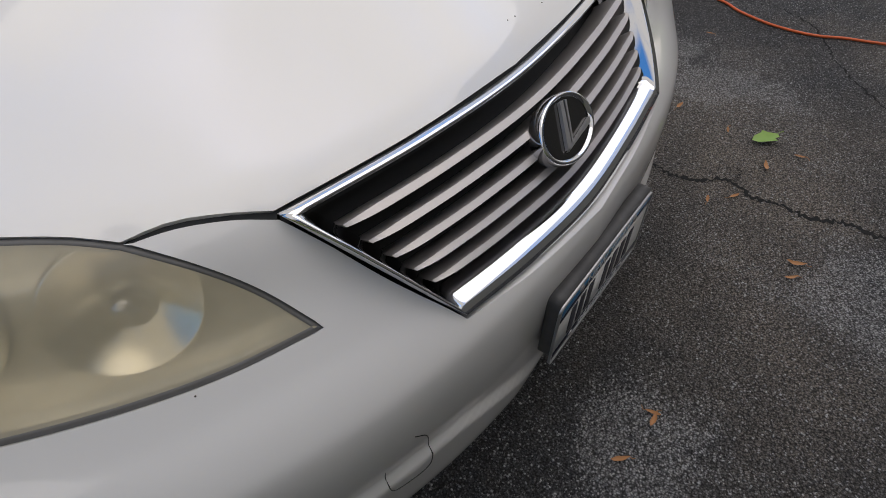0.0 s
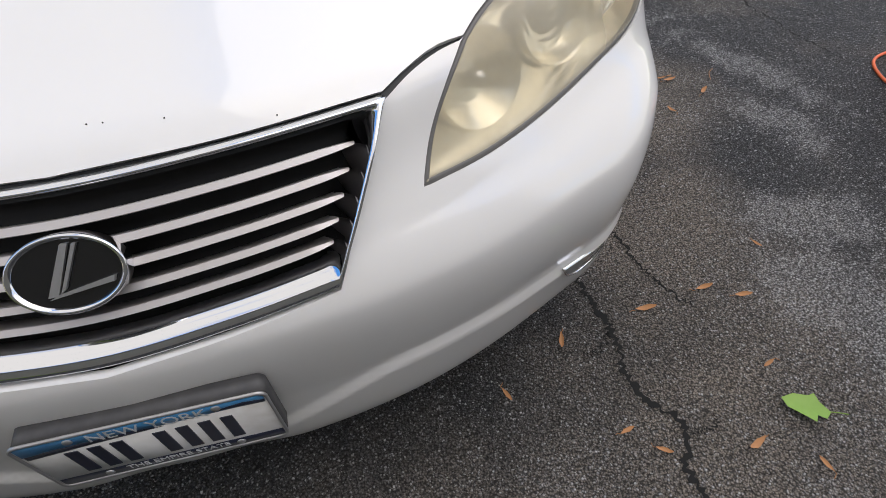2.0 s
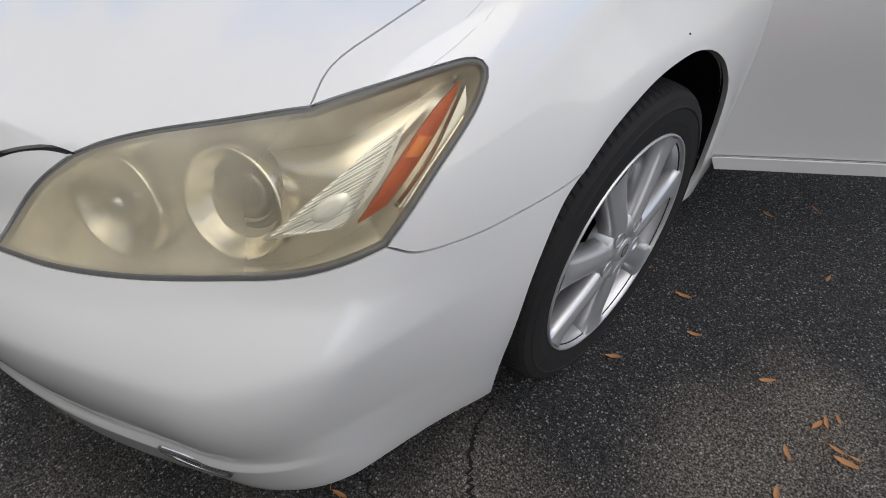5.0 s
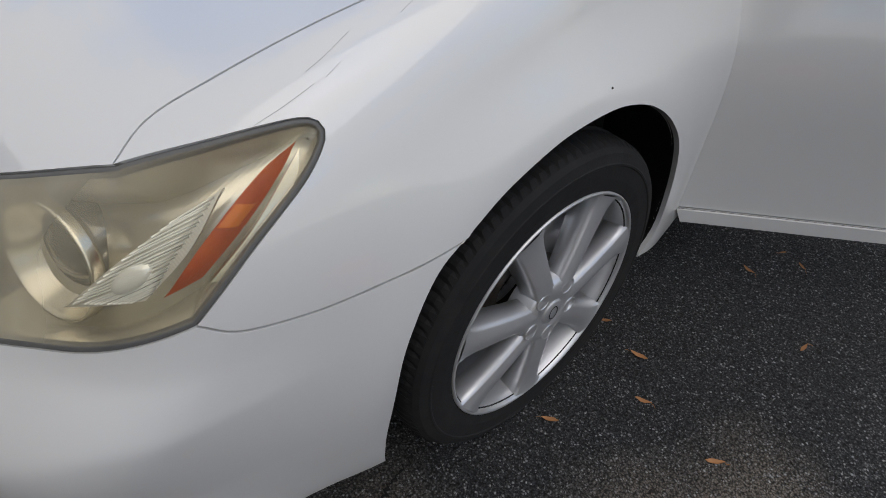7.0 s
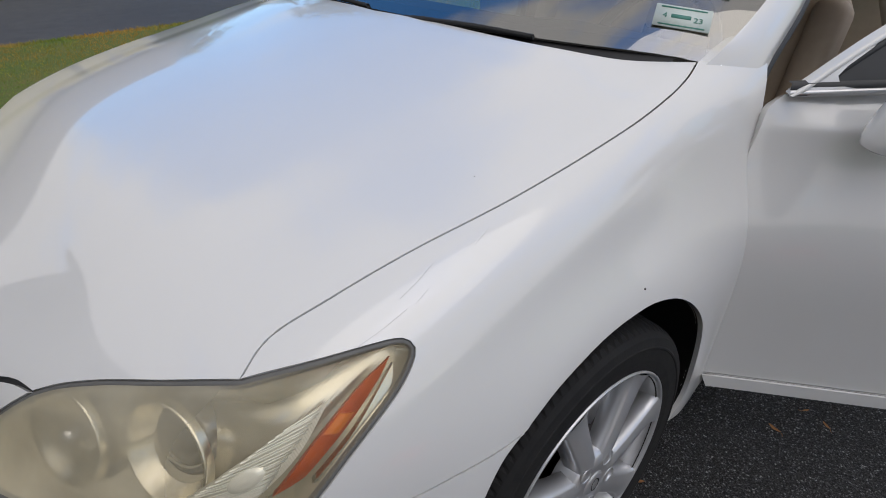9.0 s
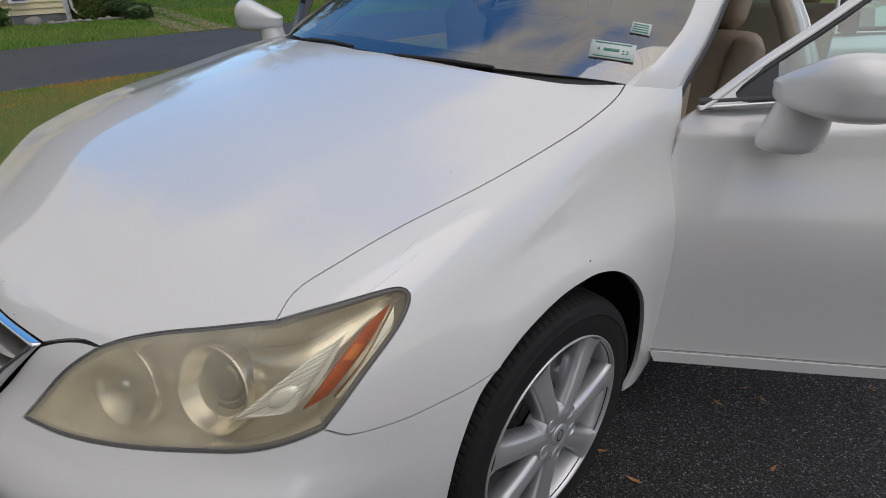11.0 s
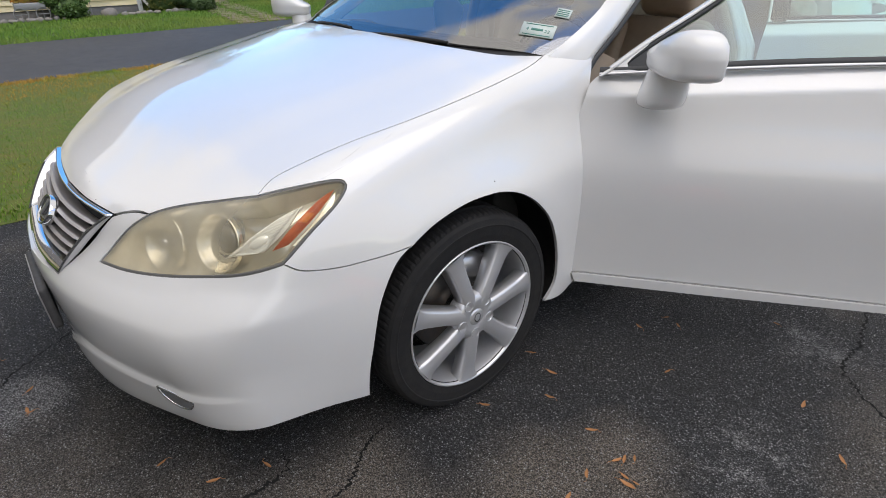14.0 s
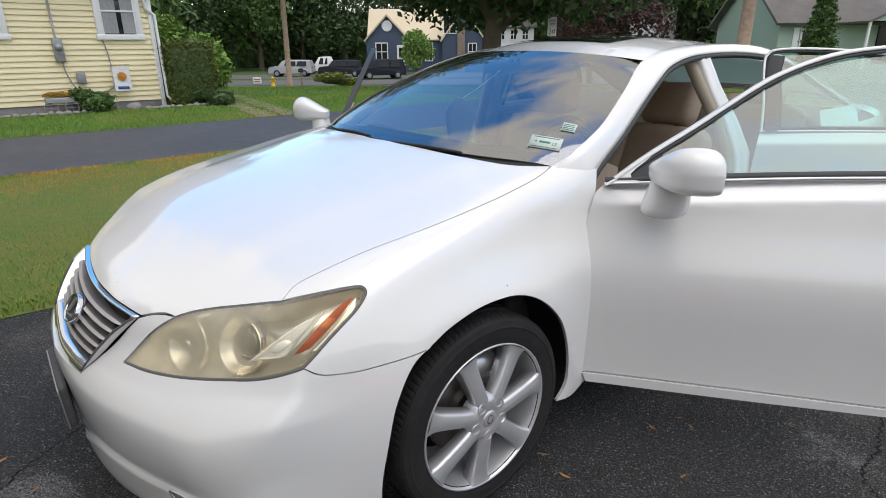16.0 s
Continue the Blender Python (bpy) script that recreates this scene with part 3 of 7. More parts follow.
    bmesh.ops.transform(bm, matrix=Matrix.Translation(Vector(c[0]) - n * 0.013) @ m, verts=bm.verts)
    if turned:
        bmesh.ops.scale(bm, vec=(-1, 1, 1), verts=bm.verts)
        bmesh.ops.reverse_faces(bm, faces=bm.faces)
    part("signal_window", bm, RIB, lamp, "smooth clear oval before the signal bulb")
    bar = [[(0.839, 0.476, 0.696), (0.843, 0.538, 0.740), (0.837, 0.604, 0.798)], [(0.837, 0.604, 0.798), (0.848, 0.590, 0.773), (0.849, 0.550, 0.738), (0.843, 0.484, 0.694)], [(0.843, 0.484, 0.694), (0.839, 0.476, 0.696)]]
    part("bright_strip", panel_mesh(bar, 0.008, "ball", 0.0005, 0.012, shift=-0.012, mirror=turned), MIRROR_BOWL, lamp, "bright strip beside the amber marker")
    return lamp


for turned in (False, True):
    headlight(turned)

# ---- grille ----
BLADE = mat("grille_blade_silver", (0.44, 0.42, 0.415), 0.36, 0.5, grain=(60, 0.5, (0.43, 0.41, 0.41)))
GLOSS_BLACK = mat("gloss_black", (0.006, 0.006, 0.007), 0.12, 0.0, 0.6)
grille = empty("grille", "", "")
grille.parent = car
grille["label"] = "horizontal silver bars in a chrome surround"
G_TOP = spline(flip(HOOD_FRONT) + HOOD_FRONT[1:], 60)[::-1]
G_LOW = spline(flip(GRILLE_LOW[::-1]) [::1] + GRILLE_LOW[::-1][1:], 60)[::-1]
if G_LOW[0][0] < 0:
    G_LOW = G_LOW[::-1]
if G_TOP[0][0] < 0:
    G_TOP = G_TOP[::-1]


def grille_place(s, u, deep=0.0):
    """s from -1 (passenger's side) to 1, u from the top edge 0 to the lower edge 1."""
    k = (1 - s) / 2
    at = lambda E: np.array([np.interp(k * 60, np.arange(61), E[:, c]) for c in range(3)])
    bow = 0.012 * u * (1 - u) * 4
    p = at(G_TOP) * (1 - u) + at(G_LOW) * u
    p = p - np.array((0.0, bow, 0.0))
    n = np.array((0.25 * s, -0.80, 0.55))
    return p - deep * n / np.linalg.norm(n)


def ring_line(top, side, low, deep, high, n=48, m=14):
    """Points round the opening, inset by shares of its height and width; high: how deep the upper run lies."""
    def flank(s, t):
        return grille_place(s * (1 - side * (1 + 0.15 * np.sin(math.pi * t))), top + (1 - low - top) * t, deep + (high - deep) * max(0.0, 1 - 4 * t))

    out = [grille_place(s, top, high) for s in np.linspace(1 - side, -1 + side, n)]
    out += [flank(-1, t) for t in np.linspace(0.04, 0.96, m)]
    out += [grille_place(s, 1 - low, deep) for s in np.linspace(-1 + side, 1 - side, n)]
    out += [flank(1, t) for t in np.linspace(0.96, 0.04, m)]
    return out


bm = bmesh.new()
ring = [ring_line(*row) for row in ((-0.012, -0.022, -0.012, 0.014, 0.014), (0.002, -0.002, 0.002, 0.0, 0.005), (0.006, 0.005, 0.006, -0.005, 0.004), (0.014, 0.012, 0.022, -0.010, 0.002), (0.026, 0.022, 0.09, -0.003, 0.002), (0.034, 0.032, 0.17, 0.008, 0.005), (0.040, 0.042, 0.195, 0.020, 0.016), (0.056, 0.078, 0.215, 0.05, 0.05))]
skin(bm, ring, closed=True)
bm.normal_update()
part("grille_surround", bm, CHROME, grille, "polished chrome grille surround")
bm = bmesh.new()
skin(bm, [[grille_place(s, u, 0.075) for s in np.linspace(-0.99, 0.99, 40)] for u in np.linspace(0.0, 1.0, 8)])
part("backing", bm, BLACK, grille)
for u in (0.185, 0.315, 0.445, 0.575, 0.70):
    bm = bmesh.new()
    end = 0.925
    S = np.linspace(-end, end, 84)
    rows = []
    for du, deep in ((-0.012, 0.056), (-0.026, 0.012), (-0.023, 0.008), (0.016, 0.004), (0.021, 0.008), (0.018, 0.030), (0.006, 0.056)):
        slim = lambda s: 1 - 0.60 * max(0.0, (abs(s) - 0.76) / (end - 0.76)) ** 2
        rows.append([grille_place(s, u + du * slim(s), deep + 0.007 * max(0.0, (abs(s) - 0.82) / 0.105) ** 2) for s in S])
    skin(bm, rows)
    part("blade", bm, BLADE, grille, smooth=False)

# emblem: an oval ring with two plain bars
emblem_m = Matrix.Translation((0.0, 0.086, 0.619)) @ Vector((0, -0.80, 0.56)).to_track_quat("Z", "Y").to_matrix().to_4x4()
bm = bmesh.new()
oval = lambda a, w, h, z: Vector((w * math.cos(a), h * math.sin(a), z))
ang = [2 * math.pi * k / 64 for k in range(64)]
skin(bm, [[oval(a, w, h, z) for a in ang] for w, h, z in ((0.063, 0.045, -0.012), (0.063, 0.045, 0.006), (0.0615, 0.0435, 0.009), (0.0585, 0.0405, 0.009), (0.0555, 0.0375, 0.004))], closed=True)
bmesh.ops.transform(bm, matrix=emblem_m, verts=bm.verts)
part("emblem", bm, CHROME, grille, "chrome oval emblem on gloss black")
bm = bmesh.new()
bm.faces.new([bm.verts.new(oval(a, 0.0565, 0.0385, 0.0045)) for a in ang])
bmesh.ops.transform(bm, matrix=emblem_m, verts=bm.verts)
part("emblem_back", bm, GLOSS_BLACK, grille)
for flat in ([(0.004, 0.034), (0.012, 0.034), (-0.013, -0.022), (-0.024, -0.022)], [(0.016, 0.033), (0.020, 0.032), (-0.004, -0.016), (-0.010, -0.020)], [(-0.024, -0.025), (0.046, -0.017), (0.049, -0.010), (-0.010, -0.020)]):
    bm = bmesh.new()
    lo = [bm.verts.new((x, y, 0.005)) for x, y in flat]
    hi = [bm.verts.new((x * 0.98, y * 0.98, 0.010)) for x, y in flat]
    bm.faces.new(hi[::-1])
    for k in range(4):
        bm.faces.new((lo[k], lo[(k + 1) % 4], hi[(k + 1) % 4], hi[k]))
    bmesh.ops.recalc_face_normals(bm, faces=bm.faces)
    bmesh.ops.transform(bm, matrix=emblem_m, verts=bm.verts)
    part("emblem_bar", bm, SILVER, grille, smooth=False)

# ---- fog lamps ----
for turned in (False, True):
    bm = bmesh.new()
    top = spline([(0.632, 0.166, 0.333), (0.69, 0.184, 0.328), (0.742, 0.212, 0.316)], 24)
    low = spline([(0.632, 0.166, 0.332), (0.650, 0.175, 0.301), (0.686, 0.186, 0.281), (0.726, 0.204, 0.287), (0.742, 0.212, 0.313)], 24)
    sx = -1 if turned else 1
    def on_body(P, out):
        S = from_flat(to_flat(P, "ball"), "ball")
        return (S + normals(S) * (out + lip(S - (0, 0, 0.014)))[:, None]) * (sx, 1, 1)
    mid = (top + low) / 2
    ringp = np.vstack([top, low[::-1][1:-1]])
    inner = mid.mean(0) + (ringp - mid.mean(0)) * 0.955
    inner2 = mid.mean(0) + (ringp - mid.mean(0)) * 0.925
    low_rim = np.where(np.arange(len(ringp)) < len(top), 0.0, 1.0)  # the chrome shows along the lower edge
    skin(bm, [on_body(ringp, -0.004), on_body(ringp, 0.0026 * low_rim + 0.0008), on_body(inner, 0.0030 * low_rim + 0.0008), on_body(inner2, 0.0008), on_body(inner2, -0.006)], closed=True)
    fog = part("fog_lamp", bm, CHROME, car, "half-moon fog lamp with a chrome rim")
    bm = bmesh.new()
    P = on_body(inner2, 0.0010)
    c = bm.verts.new(on_body(inner2.mean(0)[None], 0.0016)[0])
    vs = [bm.verts.new(p) for p in P]
    for k in range(len(vs)):
        bm.faces.new((c, vs[k], vs[(k + 1) % len(vs)]))
    part("fog_lens", bm, mat("fog_glass", (0.21, 0.215, 0.22), 0.25, 0.0, 0.4), fog)

# ---- number plate ----
PLATE_W = mat("plate_white", (0.66, 0.67, 0.68), 0.35, 0.0, 0.3, grain=(35, 0.9, (0.48, 0.47, 0.45)))
PLATE_B = mat("plate_blue", (0.035, 0.19, 0.42), 0.35, 0.0, 0.3, grain=(60, 0.8, (0.09, 0.30, 0.55)))
PLATE_N = mat("plate_navy", (0.012, 0.016, 0.035), 0.35, 0.0, 0.3)
PLATE_S = mat("plate_frame", (0.42, 0.42, 0.43), 0.35, 0.7)
plate_m = Matrix.Translation((0.008, -0.0035, 0.374)) @ pose(0, 0, 0, 90 + 3.3, 0, -0.8)


def rounded(w, h, r, n=5):
    out = []
    for cx, cy, a0 in ((w - r, h - r, 0), (-w + r, h - r, 90), (-w + r, -h + r, 180), (w - r, -h + r, 270)):
        out += [(cx + r * math.cos(radians(a0 + 90 * k / n)), cy + r * math.sin(radians(a0 + 90 * k / n))) for k in range(n + 1)]
    return out


def slab(flat, z0, z1, m):
    bm = bmesh.new()
    lo, hi = [bm.verts.new((x, y, z0)) for x, y in flat], [bm.verts.new((x, y, z1)) for x, y in flat]
    bm.faces.new(lo[::-1])
    bm.faces.new(hi)
    for k in range(len(flat)):
        bm.faces.new((lo[k], lo[(k + 1) % len(flat)], hi[(k + 1) % len(flat)], hi[k]))
    bmesh.ops.transform(bm, matrix=m, verts=bm.verts)
    return bm


bracket = slab([(x + 0.004, y + 0.007) for x, y in rounded(0.150, 0.0705, 0.013)], -0.024, -0.002, plate_m)
plate = part("license_plate", slab(rounded(0.1525, 0.0705, 0.012), -0.002, 0.0, plate_m), PLATE_W, car, "dirty white and blue license plate")
part("plate_bracket", bracket, mat("grey_bracket", (0.05, 0.05, 0.054), 0.6, grain=(60, 0.6, (0.10, 0.10, 0.10))), plate, "grey plastic bracket")
bm = bmesh.new()
skin(bm, [[(x, y, z) for x, y in rounded(w, h, r)] for w, h, r, z in ((0.1530, 0.0710, 0.012, -0.002), (0.1530, 0.0710, 0.012, 0.002), (0.1500, 0.0680, 0.010, 0.002), (0.1495, 0.0675, 0.010, 0.0))], closed=True)
bmesh.ops.transform(bm, matrix=plate_m, verts=bm.verts)
part("plate_frame", bm, PLATE_S, plate, "thin metal plate rim")
part("plate_band", slab([(-0.148, 0.040), (0.148, 0.047), (0.148, 0.0655), (-0.148, 0.0655)], 0.0, 0.0004, plate_m), PLATE_B, plate)
part("plate_band", slab([(-0.146, 0.030), (-0.06, 0.037), (0.02, 0.041), (-0.02, 0.047), (-0.11, 0.044), (-0.146, 0.039)], 0.0, 0.0006, plate_m), PLATE_N, plate)
part("plate_band", slab([(0.08, 0.048), (0.147, 0.045), (0.147, 0.052), (0.12, 0.056), (0.10, 0.053)], 0.0, 0.0006, plate_m), PLATE_N, plate)
part("plate_band", slab([(-0.148, -0.0655), (0.148, -0.0655), (0.148, -0.046), (-0.148, -0.046)], 0.0, 0.0004, plate_m), PLATE_N, plate)
for x in (-0.098, -0.071, -0.044, 0.008, 0.036, 0.064, 0.092):
    part("character_bar", slab([(x - 0.008, -0.036), (x + 0.008, -0.036), (x + 0.008, 0.028), (x - 0.008, 0.028)], 0.0, 0.0012, plate_m), PLATE_N, plate, smooth=False)


def lettering(words, size, x, y, material, m, parent, z=0.0006):
    cu = bpy.data.curves.new("words", "FONT")
    cu.body, cu.size, cu.align_x, cu.extrude = words, size, "CENTER", 0.0003
    tmp = new("words", cu)
    me = bpy.data.meshes.new_from_object(tmp.evaluated_get(bpy.context.evaluated_depsgraph_get()))
    bpy.data.objects.remove(tmp)
    me.transform(m @ Matrix.Translation((x, y, z)))
    me.materials.append(material)
    ob = new("lettering", me)
    ob.parent = parent
    return ob


LETTER = mat("plate_letter_white", (0.62, 0.64, 0.66), 0.4)
lettering("NEW YORK", 0.0275, 0.004, 0.0425, LETTER, plate_m, plate)
lettering("THE EMPIRE STATE", 0.0165, 0.004, -0.0605, LETTER, plate_m, plate)
for x, y in ((-0.088, 0.056), (0.088, 0.056), (-0.088, -0.0565), (0.088, -0.0565)):
    bm = bmesh.new()
    lathe(bm, [(0.0003, 0.003), (0.0045, 0.0026), (0.006, 0.0012), (0.006, 0.0)], 16, plate_m @ Matrix.Translation((x, y, 0)))
    part("bolt", bm, PLATE_S, plate)

# small marks: the towing eye's cover, specks of dirt, scratches
MARK = mat("scratch_grey", (0.42, 0.42, 0.42), 0.7)
DIRT = mat("dirt_speck", (0.05, 0.045, 0.04), 0.9)


def on_skin(P, out=0.0):
    P = snap(P)
    return P + normals(P) * out


cover = on_skin(spline([(-0.384, 0.071, 0.415), (-0.362, 0.08, 0.385), (-0.357, 0.094, 0.325), (-0.366, 0.098, 0.305), (-0.395, 0.102, 0.306), (-0.416, 0.105, 0.314), (-0.424, 0.100, 0.335), (-0.424, 0.096, 0.369)], 40))
cover = cover + normals(cover) * (lip(cover) + 0.0002)[:, None]
bm = bmesh.new()
tube(bm, cover, 0.0008, 5)
part("cover_seam", bm, TRIM, car, "thin seam of a cover in the bumper")
for line in ([(0.784, 0.709, 0.868), (0.792, 0.675, 0.858), (0.795, 0.646, 0.848)], [(0.809, 0.645, 0.840), (0.808, 0.610, 0.828), (0.805, 0.574, 0.818)], [(0.806, 0.682, 0.851), (0.810, 0.660, 0.843)], [(0.790, 0.80, 0.885), (0.797, 0.77, 0.876)]):
    bm = bmesh.new()
    tube(bm, on_skin(spline(line, 14), 0.0002), 0.00022, 4)
    part("scratch", bm, MARK, car, "fine grey scratch in the paint")
for p in ((0.895, 1.055, 0.722), (0.437, 0.407, 0.804), (0.065, 0.207, 0.718), (-0.071, 0.286, 0.757), (0.252, 0.189, 0.703), (0.006, 0.284, 0.757), (0.13, 0.202, 0.714), (0.048, 0.208, 0.719), (-0.391, 0.09, 0.555), (-0.534, 0.186, 0.591), (-0.54, 0.132, 0.534), (0.36, 0.62, 0.885), (0.70, 0.86, 0.93)):
    bm = bmesh.new()
    bmesh.ops.create_icosphere(bm, subdivisions=1, radius=0.0012 if p[1] < 1 else 0.0022)
    c = on_skin(np.array([p]))[0]
    bmesh.ops.translate(bm, vec=c, verts=bm.verts)
    part("dirt_speck", bm, DIRT, car)

# ---- wheels ----
def tyre_mesh():
    bm = bmesh.new()
    R, n = 0.319, 300
    prof = [(0.218, -0.098), (0.226, -0.104), (0.250, -0.108), (0.280, -0.109), (0.300, -0.104), (0.308, -0.096), (0.3145, -0.084), (R - 0.002, -0.070), (R - 0.001, -0.050), (R - 0.008, -0.046), (R - 0.008, -0.040), (R, -0.036), (R, -0.006), (R - 0.008, -0.003), (R - 0.008, 0.003), (R, 0.006), (R, 0.036), (R - 0.008, 0.040), (R - 0.008, 0.046), (R - 0.001, 0.050), (R - 0.002, 0.070), (0.3145, 0.084), (0.308, 0.096), (0.300, 0.104), (0.284, 0.1085), (0.282, 0.1100), (0.279, 0.1100), (0.277, 0.1085), (0.250, 0.108), (0.232, 0.1055), (0.228, 0.1035), (0.224, 0.1035), (0.218, 0.098)]
    rings = []
    for k in range(n):
        a = 2 * math.pi * k / n
        row = []
        for r, h in prof:
            r, h = r - 0.008 * max(0.0, (r - 0.25) / 0.069), h * 0.95
            if 0.048 < abs(h) < 0.09 and k % 3 == 0:
                r -= 0.003
            row.append(bm.verts.new((r * math.cos(a), r * math.sin(a), h)))
        rings.append(row)
    for k in range(n):
        p, q = rings[k], rings[(k + 1) % n]
        for j in range(len(prof) - 1):
            bm.faces.new((p[j], q[j], q[j + 1], p[j + 1]))
    return bm


def spoke_mesh(angle):
    bm = bmesh.new()
    rows = []
    for r, half, face in ((0.030, 0.019, 0.103), (0.055, 0.0235, 0.105), (0.075, 0.0235, 0.1050), (0.11, 0.0235, 0.1035), (0.15, 0.0250, 0.1010), (0.18, 0.0268, 0.0990), (0.20, 0.0300, 0.0980), (0.213, 0.0360, 0.0985), (0.2215, 0.0440, 0.0995)):
        deep = 0.030 + 0.012 * (r - 0.03) / 0.18
        prof = [(-half - 0.004, face - deep), (-half, face - 0.008), (-half + 0.0035, face - 0.001), (-half + 0.007, face), (-half * 0.30, face + 0.0035), (half * 0.30, face + 0.0035), (half - 0.007, face), (half - 0.0035, face - 0.001), (half, face - 0.008), (half + 0.004, face - deep)]
        rows.append([(r, x, z) for x, z in prof])
    skin(bm, rows, closed=True)
    bmesh.ops.recalc_face_normals(bm, faces=bm.faces)
    bmesh.ops.rotate(bm, cent=(0, 0, 0), matrix=Matrix.Rotation(angle, 3, "Z"), verts=bm.verts)
    return bm


def make_wheel(m, start):
    w = empty("wheel", "", "")
    w["label"] = "silver seven-spoke alloy wheel with a black tyre"
    part("tyre", tyre_mesh(), RUBBER, w, "black tyre with worn tread", smooth=False)
    bm = bmesh.new()
    lathe(bm, [(0.195, -0.09), (0.205, 0.02), (0.209, 0.050), (0.2160, 0.0800), (0.2205, 0.0960), (0.2230, 0.1010), (0.2260, 0.1030), (0.2285, 0.1020), (0.2290, 0.0950), (0.222, 0.090)], 96)
    part("rim", bm, ALLOY, w, "silver alloy rim")
    bm = bmesh.new()
    lathe(bm, [(0.0005, 0.1100), (0.020, 0.1095), (0.0245, 0.1080), (0.0255, 0.1060), (0.0270, 0.1060), (0.030, 0.1078), (0.052, 0.1075), (0.064, 0.1055), (0.072, 0.098), (0.075, 0.06)], 48)
    hub = part("hub", bm, ALLOY, w)
    bm = bmesh.new()
    skin(bm, [[oval(a, p, q, 0.1112) for a in ang[::2]] for p, q in ((0.0155, 0.0115), (0.013, 0.009))], closed=True)
    part("cap_mark", bm, CHROME, hub)
    for k in range(7):
        part("spoke", spoke_mesh(start + 2 * math.pi * k / 7), ALLOY, w)
    for k in range(5):
        a = start + 0.22 + 2 * math.pi * k / 5
        bm = bmesh.new()
        c = Matrix.Translation((0.0535 * math.cos(a), 0.0535 * math.sin(a), 0))
        lathe(bm, [(0.0170, 0.1072), (0.0160, 0.1090), (0.0145, 0.1085), (0.0135, 0.0980), (0.0130, 0.0900)], 20, c)
        pocket = part("nut_pocket", bm, ALLOY, w)
        bm = bmesh.new()
        lathe(bm, [(0.0005, 0.1020), (0.007, 0.1015), (0.0095, 0.0985), (0.0095, 0.085)], 6, c)
        part("lug_nut", bm, SILVER, pocket, smooth=False)
    bm = bmesh.new()
    lathe(bm, [(0.06, 0.030), (0.065, 0.020), (0.080, 0.012), (0.148, 0.012), (0.148, -0.012), (0.07, -0.012)], 64)
    part("brake_disc", bm, IRON, w)
    bm = bmesh.new()
    for a0 in (0.0,):
        rows = []
        for a in np.linspace(2.35, 3.25, 10):
            rows.append([(r * math.cos(a), r * math.sin(a), h) for r, h in ((0.085, 0.020), (0.085, 0.048), (0.160, 0.048), (0.172, 0.030), (0.172, -0.03))])
        skin(bm, rows)
    part("caliper", bm, SILVER, w)
    w.parent = car
    w.matrix_basis = m
    return w


# local z points out of the car's side, local x forward or up by the turn
for x, y in ((0.806, 0.982), (0.790, 3.76)):
    make_wheel(Matrix.Translation((x, y, 0.318)) @ pose(0, 0, 0, 0, 90, 0) @ Matrix.Scale(1.04, 4), radians(200))
for x, y in ((-0.806, 0.982), (-0.790, 3.76)):
    make_wheel(Matrix.Translation((x, y, 0.318)) @ pose(0, 0, 0, 0, -90, 0) @ Matrix.Scale(1.04, 4), radians(10))

# wheel wells: lined from the arch's edge inwards
ARCH_LINE = spline(ARCH_FRONT + ARCH_REAR[1:], 60)
for yw in (0.985, 3.76):
    for sx in (1, -1):
        bm = bmesh.new()
        edge = [(0.9, y + yw - AXLE_Y, z) for y, z in ARCH_LINE]
        Q = snap(edge)
        rows = []
        for inset, grow in ((0.010, 0.000), (0.016, 0.002), (0.030, 0.010), (0.10, 0.022), (0.42, 0.022)):
            row = []
            for p in Q:
                a = math.atan2(p[2] - 0.33, p[1] - yw)
                row.append((sx * (p[0] - inset), p[1] + grow * math.cos(a), max(0.19, p[2] + grow * math.sin(a))))
            rows.append(row)
        skin(bm, rows)
        bm.faces.new([bm.verts.new((sx * 0.48, p[1], p[2])) for p in rows[-1]])
        part("wheel_liner", bm, BLACK, car, "black plastic wheel liner")

# ---- cabin: pillars, roof, glass ----
def glass(name, tint, gloss=1.0):
    m = bpy.data.materials.new(name)
    m.use_nodes = True
    nt = m.node_tree
    nt.nodes.remove(nt.nodes["Principled BSDF"])
    clear, shine, mix = nt.nodes.new("ShaderNodeBsdfTransparent"), nt.nodes.new("ShaderNodeBsdfGlossy"), nt.nodes.new("ShaderNodeMixShader")
    clear.inputs["Color"].default_value = (*tint, 1)
    shine.inputs["Roughness"].default_value = 0.02
    fr = nt.nodes.new("ShaderNodeFresnel")
    fr.inputs["IOR"].default_value = 1.75 * gloss
    nt.links.new(fr.outputs[0], mix.inputs[0])
    nt.links.new(clear.outputs[0], mix.inputs[1])
    nt.links.new(shine.outputs[0], mix.inputs[2])
    nt.links.new(mix.outputs[0], nt.nodes["Material Output"].inputs["Surface"])
    return m


WINDSHIELD = glass("windshield_glass", (0.76, 0.83, 0.83), 2.15)
GLASS = glass("tinted_side_glass", (0.42, 0.66, 0.64), 1.3)
HEADLINER = mat("beige_headliner", (0.42, 0.37, 0.29), 0.9, grain=(80, 0.5, (0.36, 0.31, 0.24)))
DASH = mat("dark_dashboard", (0.035, 0.034, 0.033), 0.6, grain=(120, 0.6, (0.05, 0.05, 0.048)))
CARPET = mat("tan_carpet", (0.16, 0.13, 0.10), 0.95, grain=(150, 0.8, (0.22, 0.18, 0.14)))


def loft(a, b, n, m, bulge=0.0, out=None):
    """A grid between two curves, bulging towards out."""
    A, B = spline(a, n), spline(b, n)
    rows = []
    for t in np.linspace(0, 1, m + 1):
        row = A * (1 - t) + B * t
        if out is not None:
            row = row + bulge * 4 * t * (1 - t) * np.array(out)
        rows.append(row)
    return rows


